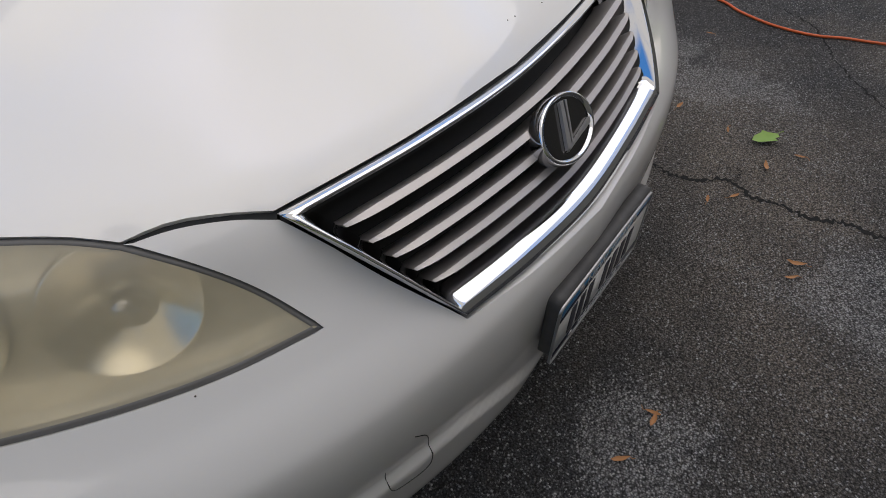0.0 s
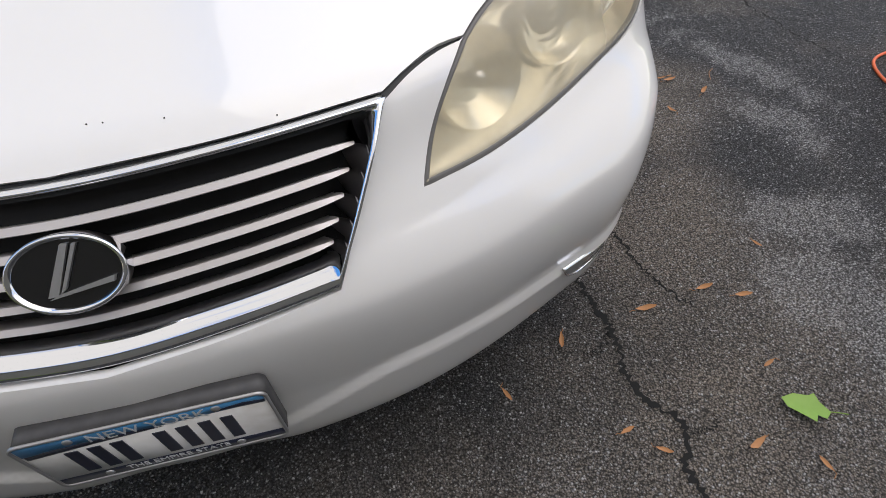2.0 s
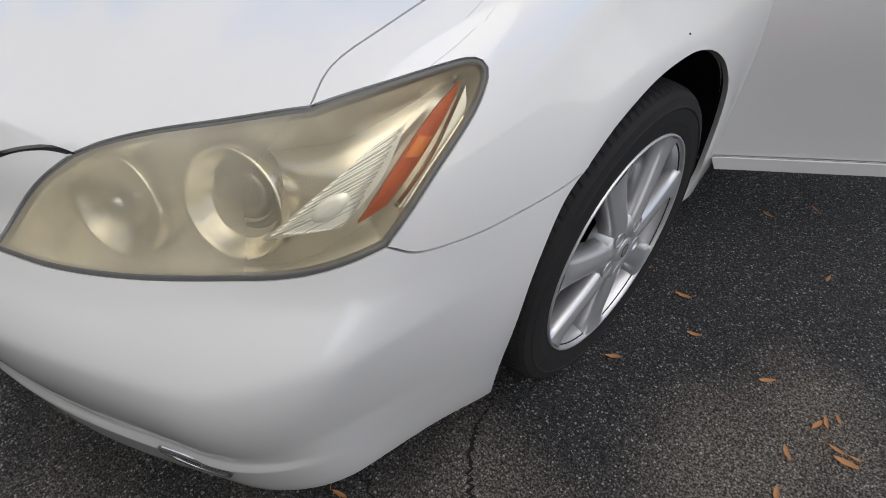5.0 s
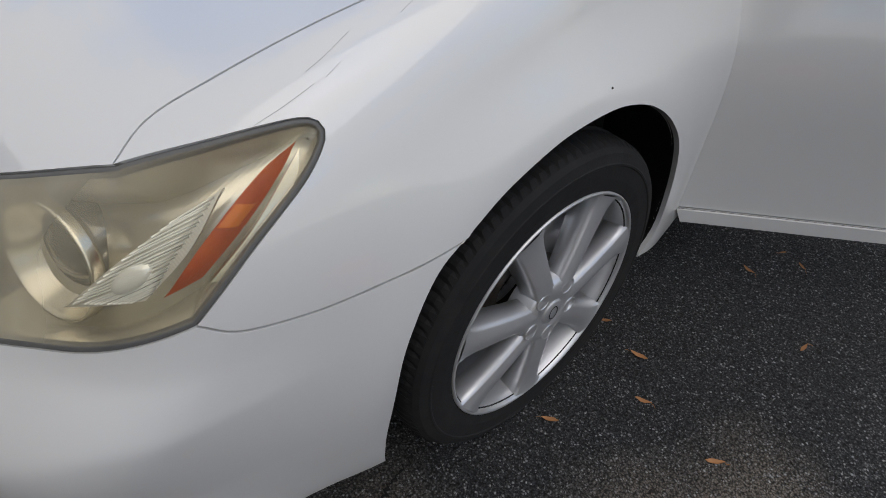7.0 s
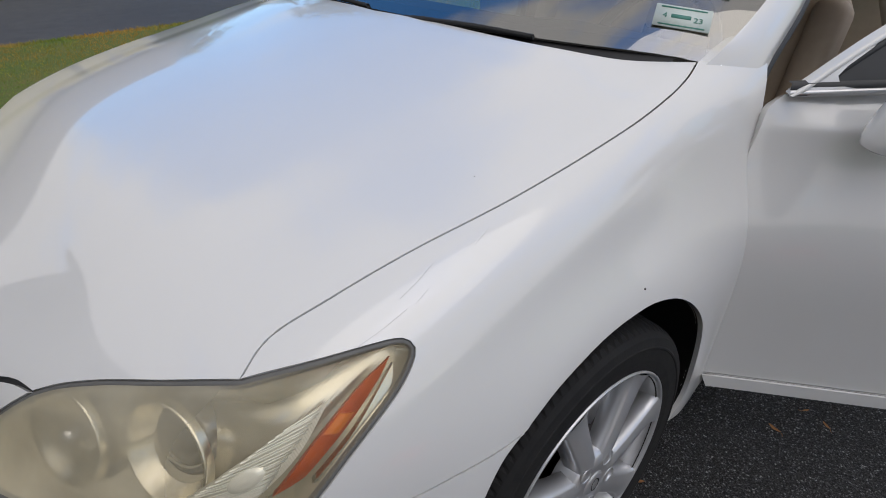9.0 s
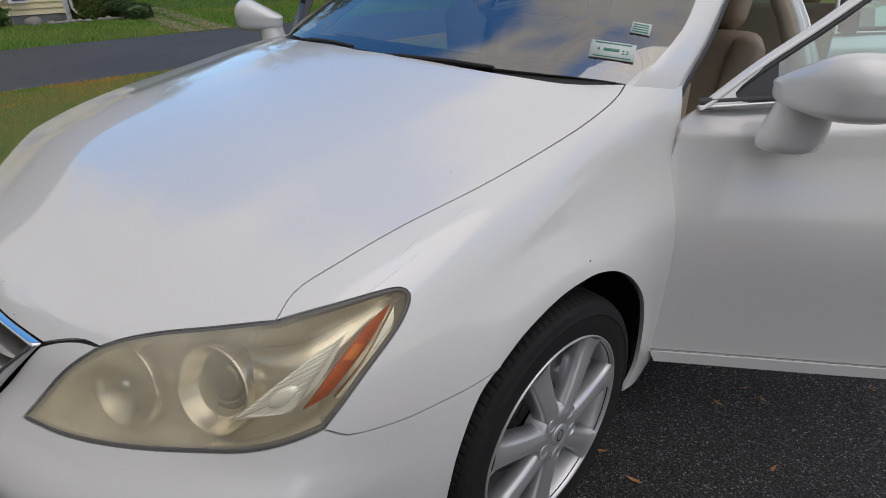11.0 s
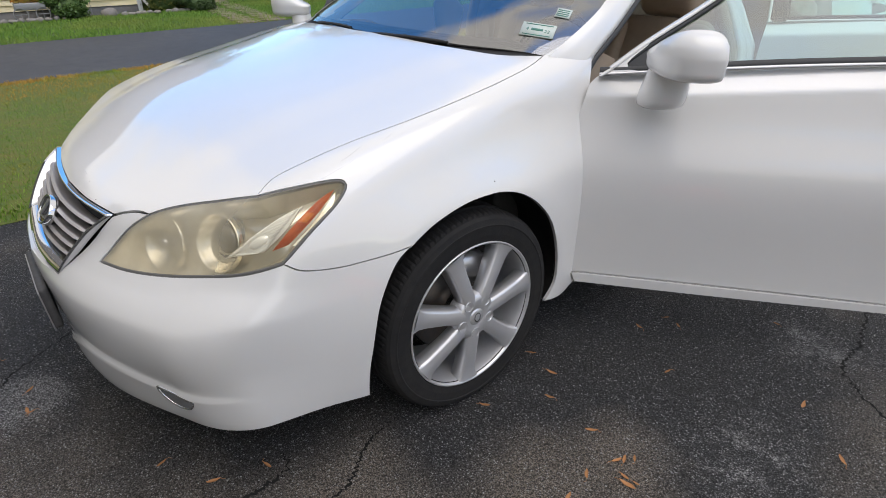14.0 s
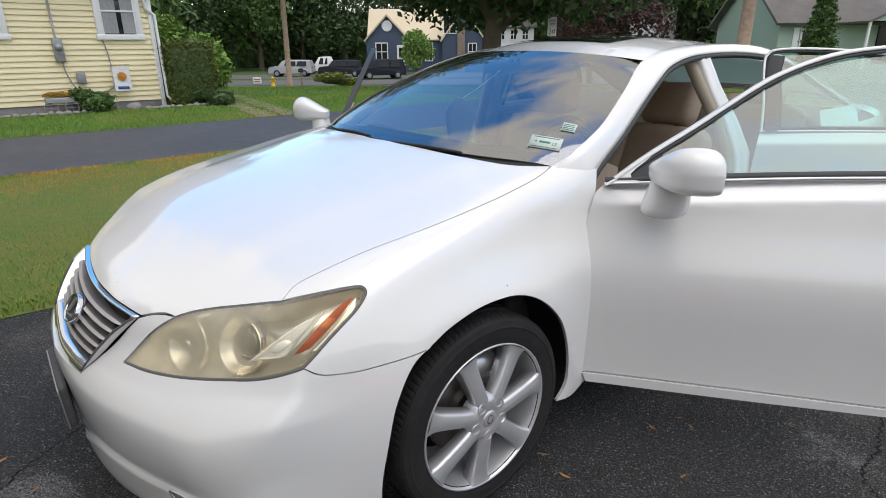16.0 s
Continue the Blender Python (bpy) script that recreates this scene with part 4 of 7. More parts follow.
def mirrored(rows):
    return [np.asarray(r)[::-1] * (-1, 1, 1) for r in rows]


def sheet(name, rows, material, parent, label="", depth=0.0):
    bm = bmesh.new()
    skin(bm, rows)
    if depth:
        thicken(bm, depth)
    return part(name, bm, material, parent, label)


PILLAR_IN = [(0.750, 1.395, 0.985), (0.764, 1.450, 1.024), (0.764, 1.555, 1.076), (0.750, 1.656, 1.125), (0.682, 1.861, 1.222), (0.580, 2.112, 1.314), (0.550, 2.40, 1.362), (0.540, 2.90, 1.372), (0.545, 3.30, 1.340), (0.590, 3.75, 1.200), (0.66, 4.15, 1.06)]
PILLAR_OUT = [(0.818, 1.512, 0.925), (0.810, 1.556, 0.982), (0.795, 1.680, 1.058), (0.778, 1.760, 1.104), (0.728, 1.975, 1.225), (0.672, 2.180, 1.295), (0.648, 2.45, 1.332), (0.645, 2.90, 1.330), (0.665, 3.30, 1.275), (0.735, 3.72, 1.12), (0.80, 4.05, 1.00)]
for sx in (1, -1):
    rows = loft(PILLAR_IN, PILLAR_OUT, 60, 6, 0.012, (0.55, 0, 0.8))
    rows.append(spline([(x - 0.030, y, z - 0.012) for x, y, z in PILLAR_OUT], 60))
    sheet("roof_rail", rows if sx == 1 else mirrored(rows), PAINT, car, "white windshield pillar and roof rail")
    inner = loft([(x - 0.02, y + 0.02, z - 0.03) for x, y, z in PILLAR_IN], [(x - 0.035, y, z - 0.015) for x, y, z in PILLAR_OUT], 60, 4)
    sheet("pillar_trim", inner if sx == 1 else mirrored(inner), HEADLINER, car, "beige pillar trim")
    edge = spline([(x - 0.008, y + 0.006, z - 0.014) for x, y, z in PILLAR_OUT], 60)
    bm = bmesh.new()
    tube(bm, edge * (sx, 1, 1), 0.012, 8)
    part("door_seal", bm, TRIM, car, "black rubber door seal")

# windshield
W_LOW = [(-0.772, 1.428, 1.007), (-0.55, 1.300, 1.016), (-0.30, 1.232, 1.022), (0, 1.212, 1.024), (0.30, 1.232, 1.022), (0.55, 1.300, 1.016), (0.772, 1.428, 1.007)]
W_TOP = [(-0.590, 2.122, 1.309), (-0.40, 2.050, 1.333), (-0.20, 2.015, 1.345), (0, 2.005, 1.348), (0.20, 2.015, 1.345), (0.40, 2.050, 1.333), (0.590, 2.122, 1.309)]
rows = loft(W_LOW, W_TOP, 40, 24, 0.028, (0, -0.45, 0.9))
rows = [r + np.stack([0.045 * 4 * t * (1 - t) * np.sign(r[:, 0]) * np.abs(r[:, 0] / np.abs(r[:, 0]).max()) ** 4, 0 * r[:, 0], -0.018 * np.abs(r[:, 0] / np.abs(r[:, 0]).max()) ** 12], 1) for r, t in zip(rows, np.linspace(0, 1, 25))]
shield = sheet("windshield", rows, WINDSHIELD, car, "clear windshield that mirrors blue sky and clouds")
shield.visible_shadow = False
W_ROWS = rows


def on_glass(u, v, lift=0.003):
    """A place on the windshield: u across from the passenger's side, v up."""
    r = v * 24
    i = min(int(r), 23)
    row = np.asarray(W_ROWS[i]) * (1 - (r - i)) + np.asarray(W_ROWS[i + 1]) * (r - i)
    p = np.array([np.interp(u * 40, np.arange(41), row[:, c]) for c in range(3)])
    return p + lift * np.array((0, -0.45, 0.89))


# black band along the foot of the glass, cowl and wiper
COWL_BLACK = mat("cowl_plastic", (0.018, 0.018, 0.02), 0.7, grain=(90, 0.7, (0.03, 0.03, 0.03)))
low = [[on_glass(u, v, -0.004) for u in np.linspace(0.04, 0.96, 41)] for v in (0.0, 0.045)]
sheet("glass_band", low, COWL_BLACK, car)
cowl = [r[2:-2] for r in loft([(x, y - 0.028, z - 0.020) for x, y, z in W_LOW], [(x, y + 0.01, z - 0.006) for x, y, z in W_LOW], 40, 2)]
sheet("cowl", cowl, COWL_BLACK, car, "black plastic cowl")
for u0, u1, v0 in ((0.28, 0.46, -0.010), (0.56, 0.78, -0.016)):
    bm = bmesh.new()
    tube(bm, [on_glass(u0 + (u1 - u0) * t, v0 + 0.012 * t, 0.004 + 0.008 * math.sin(math.pi * t)) for t in np.linspace(0, 1, 14)], [0.008] * 4 + [0.006] * 10, 6)
    part("wiper", bm, BLACK, car, "black wiper arm and blade")
# stickers on the inside of the glass
STICK = mat("sticker_paper", (0.62, 0.68, 0.64), 0.5, grain=(150, 0.7, (0.50, 0.60, 0.56)))
GREEN_INK = mat("sticker_green", (0.06, 0.22, 0.17), 0.5)


def glass_frame(u, v):
    o = Vector(on_glass(u, v))
    ax = (Vector(on_glass(u + 0.01, v)) - o).normalized()
    up = (Vector(on_glass(u, v + 0.01)) - o).normalized()
    nz = ax.cross(up).normalized()
    up = nz.cross(ax)
    return Matrix.Translation(o) @ Matrix((ax, up, nz)).transposed().to_4x4()


sm = glass_frame(0.930, 0.13)
sticker = part("sticker", slab([(-0.054, -0.030), (0.054, -0.030), (0.054, 0.030), (-0.054, 0.030)], -0.001, 0.0, sm), STICK, shield, "white and green inspection sticker")
for flat in ([(-0.044, 0.022), (0.044, 0.022), (0.044, 0.0255), (-0.044, 0.0255)], [(-0.044, -0.0255), (0.044, -0.0255), (0.044, -0.022), (-0.044, -0.022)], [(-0.022, -0.004), (0.016, -0.004), (0.016, 0.006), (-0.022, 0.006)]):
    part("sticker_print", slab(flat, 0.0, 0.0006, sm), GREEN_INK, shield)
lettering("4", 0.019, -0.034, -0.006, GREEN_INK, sm, shield, 0.0008)
lettering("23", 0.019, 0.030, -0.010, GREEN_INK, sm, shield, 0.0008)
sm2 = glass_frame(0.948, 0.255)
part("sticker", slab([(-0.024, -0.022), (0.024, -0.022), (0.024, 0.022), (-0.024, 0.022)], -0.001, 0.0, sm2), STICK, shield, "small pale registration sticker")
for k in range(4):
    part("sticker_print", slab([(-0.020, -0.016 + 0.009 * k), (0.018, -0.016 + 0.009 * k), (0.018, -0.012 + 0.009 * k), (-0.020, -0.012 + 0.009 * k)], 0.0, 0.0006, sm2), GREEN_INK, shield)

# roof with a dark glass panel
R_BACK = [(-0.545, 3.30, 1.338), (-0.27, 3.36, 1.360), (0, 3.38, 1.366), (0.27, 3.36, 1.360), (0.545, 3.30, 1.338)]
R_MID = [(-0.540, 2.70, 1.372), (-0.27, 2.70, 1.403), (0, 2.70, 1.413), (0.27, 2.70, 1.403), (0.540, 2.70, 1.372)]
R_Q = [(-0.547, 2.35, 1.353), (-0.27, 2.32, 1.388), (0, 2.31, 1.398), (0.27, 2.32, 1.388), (0.547, 2.35, 1.353)]
A = [spline(c, 40) for c in (W_TOP, R_Q, R_MID, R_BACK)]
rows = [np.array(r) for r in np.stack([spline([a[k] for a in A], 24) for k in range(41)], 1)]
sheet("roof", rows, PAINT, car, "white roof with a dark sunroof", 0.0)
sun_rows = [r[9:32] + (0, 0, 0.006) for r in rows[4:14]]
sheet("sunroof", sun_rows, GLOSS_BLACK, car, "dark glass sunroof panel")
sheet("headliner", [r + (0, 0, -0.035) for r in rows], HEADLINER, car)
B_LOW = [(-0.66, 4.15, 1.06), (-0.33, 4.24, 1.075), (0, 4.26, 1.08), (0.33, 4.24, 1.075), (0.66, 4.15, 1.06)]
rear = [spline([a, (np.array(a) + b) / 2 + (0, 0.02, 0.03), b], 12) for a, b in zip(spline(R_BACK, 30), spline(B_LOW, 30))]
sheet("rear_window", [np.array(r) for r in np.stack(rear, 1)], GLASS, car, "tinted rear window")

# pillars between the doors, sills, floor
for sx in (1, -1):
    rows = []
    for x, y, z, w in ((0.640, 2.470, 1.335, 0.045), (0.700, 2.495, 1.20, 0.050), (0.775, 2.530, 1.06, 0.055), (0.835, 2.555, 0.92, 0.065), (0.868, 2.565, 0.60, 0.070), (0.862, 2.565, 0.28, 0.10)):
        rows.append([(sx * (x - 0.050), y - w, z), (sx * (x - 0.008), y - w, z), (sx * x, y - w + 0.012, z), (sx * x, y - 0.012, z), (sx * (x - 0.006), y, z), (sx * x, y + 0.012, z), (sx * x, y + w - 0.012, z), (sx * (x - 0.008), y + w, z), (sx * (x - 0.050), y + w, z)])
    sheet("door_pillar", rows, PAINT, car, "white door pillar")
    trim_rows = [[(sx * (x - dx), y - w - dy, z) for dx, dy in ((0.014, 0.0), (0.020, 0.030), (0.060, 0.034), (0.075, 0.0))] for x, y, z, w in ((0.640, 2.470, 1.315, 0.045), (0.700, 2.495, 1.20, 0.050), (0.775, 2.530, 1.06, 0.055), (0.835, 2.555, 0.92, 0.065), (0.868, 2.565, 0.60, 0.070))]
    sheet("belt_trim", trim_rows, HEADLINER, car, "beige pillar trim")
    rows = []
    for x, z in ((0.62, 0.30), (0.80, 0.335), (0.845, 0.33), (0.868, 0.30), (0.875, 0.24), (0.85, 0.195), (0.62, 0.19)):
        rows.append([(sx * x, y, z) for y in np.linspace(1.41, 3.42, 20)])
    sheet("sill", rows, PAINT, car, "white door sill")
bm = bmesh.new()
box(bm, -0.84, 0.84, 1.25, 4.3, 0.20, 0.27, 0.02)
part("floor_pan", bm, CARPET, car, "tan carpeted floor")
bm = bmesh.new()
box(bm, -0.74, 0.74, 1.22, 1.34, 0.25, 0.93, 0.02)
part("firewall", bm, DASH, car)


# ---- seats and dash ----
def cushion(bm, x0, x1, y0, y1, z0, z1, r, m=None):
    box(bm, x0, x1, y0, y1, z0, z1, r, m, 4)


def seat(x):
    base = bmesh.new()
    cushion(base, -0.25, 0.25, 0.0, 0.52, 0.40, 0.54, 0.055)
    bmesh.ops.translate(base, vec=(x, 2.02, 0), verts=base.verts)
    s = part("seat", base, BEIGE, car, "beige leather front seat")
    lean = Matrix.Translation((x, 2.50, 0.49)) @ pose(0, 0, 0, -20, 0, 0)
    b = bmesh.new()
    cushion(b, -0.245, 0.245, -0.06, 0.08, 0.0, 0.53, 0.06, lean)
    part("backrest", b, BEIGE, s)
    for k in (-1, 1):
        b = bmesh.new()
        cushion(b, k * 0.205 - 0.055, k * 0.205 + 0.055, -0.10, 0.05, 0.03, 0.50, 0.045, lean)
        part("bolster", b, BEIGE, s)
    b = bmesh.new()
    cushion(b, -0.150, 0.150, -0.060, 0.055, 0.535, 0.745, 0.055, lean)
    part("headrest", b, BEIGE, s, "beige leather headrest")
    for k in (-0.06, 0.06):
        b = bmesh.new()
        tube(b, [lean @ Vector((k, 0.0, 0.48)), lean @ Vector((k, 0.0, 0.62))], 0.007, 8)
        part("post", b, CHROME, s)


seat(0.37)
seat(-0.37)
b = bmesh.new()
cushion(b, -0.66, 0.66, 2.95, 3.45, 0.36, 0.52, 0.06)
bench = part("rear_bench", b, BEIGE, car, "beige leather rear bench")
b = bmesh.new()
cushion(b, -0.64, 0.64, -0.07, 0.08, 0.0, 0.62, 0.06, Matrix.Translation((0, 3.48, 0.45)) @ pose(0, 0, 0, -22, 0, 0))
part("backrest", b, BEIGE, bench)
for x in (-0.38, 0.38):
    b = bmesh.new()
    cushion(b, x - 0.12, x + 0.12, -0.05, 0.05, 0.60, 0.74, 0.045, Matrix.Translation((0, 3.48, 0.45)) @ pose(0, 0, 0, -22, 0, 0))
    part("headrest", b, BEIGE, bench)
b = bmesh.new()
dash = [[(x, 1.27 + 0.12 * abs(x / 0.72) ** 2, 0.990), (x, 1.42, 0.985), (x, 1.62, 0.975 + 0.015 * math.exp(-(((x - 0.36) / 0.2) ** 2))), (x, 1.72, 0.945), (x, 1.74, 0.86), (x, 1.66, 0.62), (x, 1.64, 0.45)] for x in np.linspace(-0.72, 0.72, 25)]
skin(b, dash)
part("dashboard", b, DASH, car, "dark dashboard")
for sx in (1, -1):
    b = bmesh.new()
    skin(b, [[(sx * 0.738, 1.36, z), (sx * 0.745, 1.50, z), (sx * 0.742, 1.70, z - 0.01), (sx * 0.735, 1.78, z - 0.04)] for z in (0.40, 0.60, 0.80, 0.94, 0.985)])
    part("kick_panel", b, BEIGE, car, "beige trim at the dashboard's end")
wheel_m = Matrix.Translation((0.37, 1.86, 0.88)) @ pose(0, 0, 0, 62, 0, 0)
b = bmesh.new()
tube(b, [wheel_m @ Vector((0.185 * math.cos(a), 0.185 * math.sin(a), 0)) for a in np.linspace(0, 2 * math.pi, 49)], 0.016, 10, False)
steer = part("steering_wheel", b, DASH, car, "dark leather steering wheel")
b = bmesh.new()
box(b, -0.17, 0.17, -0.02, 0.02, -0.012, 0.012, 0.008, wheel_m)
box(b, -0.07, 0.07, -0.07, 0.05, -0.03, 0.015, 0.015, wheel_m)
part("spokes", b, DASH, steer)
b = bmesh.new()
box(b, -0.11, 0.11, 1.875, 1.900, 1.248, 1.302, 0.012)
inside_mirror = part("inside_mirror", b, BLACK, car, "black inside mirror")
b = bmesh.new()
tube(b, [(0, 1.895, 1.28), (0, 1.96, 1.325)], 0.008, 8)
part("mirror_stalk", b, BLACK, inside_mirror)
PAPER = mat("pale_cloth", (0.84, 0.88, 0.90), 0.8, grain=(60, 0.5, (0.56, 0.63, 0.68)))
# a folded face mask hangs from the inside mirror
b = bmesh.new()
top, low = [(-0.128, 1.085), (-0.075, 1.125), (-0.010, 1.158), (0.030, 1.120), (0.070, 1.078)], [(-0.115, 0.968), (-0.075, 0.964), (-0.040, 0.962), (0.0, 0.960), (0.030, 0.962)]
rows = []
for t in np.linspace(0, 1, 9):
    rows.append([(p[0] * (1 - t) + q[0] * t, 1.66 - 0.012 * math.sin(22 * t) * 0.3 - 0.02 * math.sin(math.pi * k / 16), p[1] * (1 - t) + q[1] * t) for k, (p, q) in enumerate(zip(spline(top, 16), spline(low, 16)))])
skin(b, rows)
tube(b, [(-0.010, 1.66, 1.155), (-0.008, 1.74, 1.19), (0.0, 1.885, 1.27)], 0.002, 5)
tagged(link("face_mask", b, PAPER), "pale blue-white cloth mask hanging from the inside mirror", "mask")

# ---- rear of the body ----
b = bmesh.new()
rows = []
HEART_B = np.array((0.0, 3.95, 0.0))
for z in np.linspace(0.22, 0.94, 22):
    th = np.linspace(radians(88), radians(272), 72)
    way = np.stack([np.sin(th), -np.cos(th), 0 * th], 1)
    start = np.tile((0.0, 3.95, z), (72, 1))
    rows.append(reach(start, way))
    rows[-1][0][1] = rows[-1][-1][1] = 3.95
R = skin(b, rows)
kill = [f for f in b.faces if math.hypot(f.calc_center_median().y - 3.76, f.calc_center_median().z - 0.319) < 0.36]
bmesh.ops.delete(b, geom=kill, context="FACES")
part("rear_bumper", b, PAINT, car, "white rear bumper and quarter panels")
for sx in (1, -1):
    b = bmesh.new()
    rows = []
    for z in np.linspace(0.22, 1.04, 20):
        y = np.linspace(3.42, 3.96, 22)
        P = reach(np.stack([np.full(22, 0.3), y, np.full(22, z)], 1), np.tile((1.0, 0, 0), (22, 1)))
        rows.append(P * (sx, 1, 1))
    skin(b, rows)
    kill = [f for f in b.faces if math.hypot(f.calc_center_median().y - 3.76, f.calc_center_median().z - 0.319) < 0.36]
    bmesh.ops.delete(b, geom=kill, context="FACES")
    part("quarter_panel", b, PAINT, car, "white rear quarter panel")
b = bmesh.new()
deck = []
for y in np.linspace(3.95, 4.72, 16):
    x = np.linspace(-0.80, 0.80, 30)
    deck.append(reach(np.stack([x, np.full(30, y), np.full(30, 0.5)], 1), np.tile((0, 0, 1.0), (30, 1))))
skin(b, deck)
part("trunk_lid", b, PAINT, car, "white trunk lid")

# ---- doors ----
def lean_x(z):
    return 0.842 - 0.53 * (np.asarray(z) - 0.95)


def crease_in(P):
    """An upright flank under a crisp shoulder line."""
    y, z = P[:, 1], P[:, 2]
    c = 0.879 + 0.062 * (y - 1.45)
    bulge = 0.028 * (0.25 + 0.75 * ease((y - 1.45) / 0.15))
    return np.where(z < c, bulge * np.clip((z - 0.42) / (c - 0.42), 0, 1) ** 2, bulge * (1 - (z - c) / 0.050))


def flat_piece(ring, x_of, turned, depth=0.0):
    """A filled (y, z) outline at x_of(z)."""
    ring = np.array(ring, float)
    pts, faces, _ = fill(ring, 0.05)
    bm = bmesh.new()
    s = -1 if turned else 1
    V = [bm.verts.new((s * float(x_of(z)), y, z)) for y, z in pts]
    for f in faces:
        bm.faces.new([V[i] for i in f])
    bmesh.ops.recalc_face_normals(bm, faces=bm.faces)
    bm.normal_update()
    if bm.faces and (sum(f.normal.x for f in bm.faces) > 0) == turned:
        bmesh.ops.reverse_faces(bm, faces=bm.faces)
    if depth:
        thicken(bm, depth)
    return bm


def inset2(curve, d):
    t = np.gradient(curve, axis=0)
    t /= np.linalg.norm(t, axis=1, keepdims=True)
    return curve + d * np.stack([t[:, 1], -t[:, 0]], 1)


def frame_strip(curve, d0, d1, lift, depth, turned):
    """A strip along a (y, z) curve, from d0 to d1 inside it."""
    s = -1 if turned else 1
    a, b = inset2(curve, d0), inset2(curve, d1)
    rows = []
    low = lambda c: np.stack([c[:, 0], np.maximum(c[:, 1], np.interp(c[:, 0], sorted((curve[0][0], curve[-1][0])), [curve[k][1] for k in ((0, -1) if curve[0][0] < curve[-1][0] else (-1, 0))]) - 0.002)], 1)
    a, b = low(a), low(b)
    for c, l in ((a, lift - depth), (a, lift - 0.003), ((a * 0.85 + b * 0.15), lift), ((a * 0.15 + b * 0.85), lift), (b, lift - 0.003), (b, lift - depth)):
        rows.append([(s * (float(lean_x(z)) + l), y, z) for y, z in c])
    bm = bmesh.new()
    skin(bm, rows, closed=False)
    bmesh.ops.recalc_face_normals(bm, faces=bm.faces)
    return bm


def door(name, label, skin_edges, frame, hinge, angle, turned, low, mirror_too):
    s = -1 if turned else 1
    top = panel_mesh(skin_edges, 0.010, "side", 0.0, 0.035, mirror=turned, relief=crease_in)
    d = part(name, top, PAINT, car, label)
    d.matrix_basis = Matrix.Translation((s * hinge[0], hinge[1], 0)) @ Matrix.Rotation(-s * radians(angle), 4, "Z") @ Matrix.Translation((-s * hinge[0], -hinge[1], 0))
    part("sill_moulding", panel_mesh(low, 0.03, "side", 0.0, 0.03, shift=0.007, mirror=turned), PAINT, d, "white moulding along the door's foot")
    # a dark strip on the skin stands in for the shade above the moulding
    part("sill_shade_strip", panel_mesh([[(q[0], q[1], q[2] + 0.001) for q in low[0]], [(0.88, low[0][-1][1], low[0][-1][2] + 0.001), (0.88, low[0][-1][1], low[0][-1][2] - 0.005)], [(q[0], q[1], q[2] - 0.005) for q in low[0][::-1]], [(0.88, low[0][0][1], low[0][0][2] - 0.005), (0.88, low[0][0][1], low[0][0][2] + 0.001)]], 0.03, "side", 0.0, 0.0, shift=0.0012, mirror=turned), TRIM, d, "dark strip drawn as the shade line above the moulding")
    y0, y1 = skin_edges[0][0][1] + 0.06, skin_edges[1][-1][1] - 0.03
    bm = bmesh.new()
    rows = [[(s * (0.80 - 0.02 * (z > 0.8)), y, z) for y in np.linspace(y0, y1, 12)] for z in (0.27, 0.45, 0.60, 0.75, 0.90, 0.955)]
    skin(bm, rows)
    part("door_trim", bm, BEIGE, d, "beige inner door trim")
    curve = spline(frame, 70)
    part("window_frame", frame_strip(curve, 0.0, 0.010, 0.004, 0.03, turned), TRIM if turned else PAINT, d, "white outer window frame")
    part("window_seal", frame_strip(curve, 0.010, 0.022, 0.0, 0.03, turned), TRIM, d, "black window seal")
    ring = inset2(curve, 0.020)
    ring[:, 1] = np.maximum(ring[:, 1], frame[0][1] + (frame[-1][1] - frame[0][1]) * (ring[:, 0] - frame[0][0]) / (frame[-1][0] - frame[0][0]) + 0.004)
    ring = ring[np.r_[True, np.linalg.norm(np.diff(ring, axis=0), axis=1) > 1e-4]]
    pane = part("window_glass", flat_piece(ring, lambda z: lean_x(z) - 0.014, turned), GLASS, d, "clear greenish window glass mirroring the sky")
    pane.visible_shadow = False
    if not mirror_too:
        part("frame_upright", frame_strip(spline(frame[:4], 30), 0.010, 0.075, 0.003, 0.03, turned), TRIM, d, "black front upright of the window")
    a, b = frame[0], frame[-1]
    bm = bmesh.new()
    belt = [(a[0] - 0.0, a[1]), ((a[0] + b[0]) / 2, (a[1] + b[1]) / 2 + 0.006), (b[0], b[1])]
    C = spline(belt, 30)
    rows = []
    for dz, lx in ((-0.004, -0.006), (-0.004, 0.006), (0.004, 0.007), (0.008, 0.003), (0.008, -0.012)):
        rows.append([(s * (float(lean_x(z)) + lx - 0.006), y, z + dz) for y, z in C])
    skin(bm, rows)
    part("belt_strip", bm, SILVER, d, "bright belt strip under the window")
    bm = bmesh.new()
    skin(bm, [[(s * (float(lean_x(z)) + lx - 0.006), y, z + dz) for y, z in C] for dz, lx in ((0.008, 0.001), (0.020, 0.0), (0.020, -0.02))])
    part("belt_seal", bm, TRIM, d)
    if mirror_too:
        corner = [(a[0] + 0.012, a[1] + 0.010), (1.62, 0.960), (1.572, 0.966), (1.566, 0.982), (1.580, 0.998), (1.62, 1.030), (1.625, 1.038), (1.60, 1.024)]
        part("mirror_corner", flat_piece(corner, lambda z: lean_x(z) + 0.001, turned), PAINT, d, "white window corner")
        quarter = [(1.575, 0.967), (1.66, 0.974), (1.66, 1.058), (1.62, 1.030), (1.580, 0.998), (1.567, 0.982)]
        part("quarter_glass", flat_piece(quarter, lambda z: lean_x(z) - 0.004, turned), TRIM, d, "dark quarter window")
        bm = bmesh.new()
        bmesh.ops.create_uvsphere(bm, u_segments=48, v_segments=32, radius=1.0)
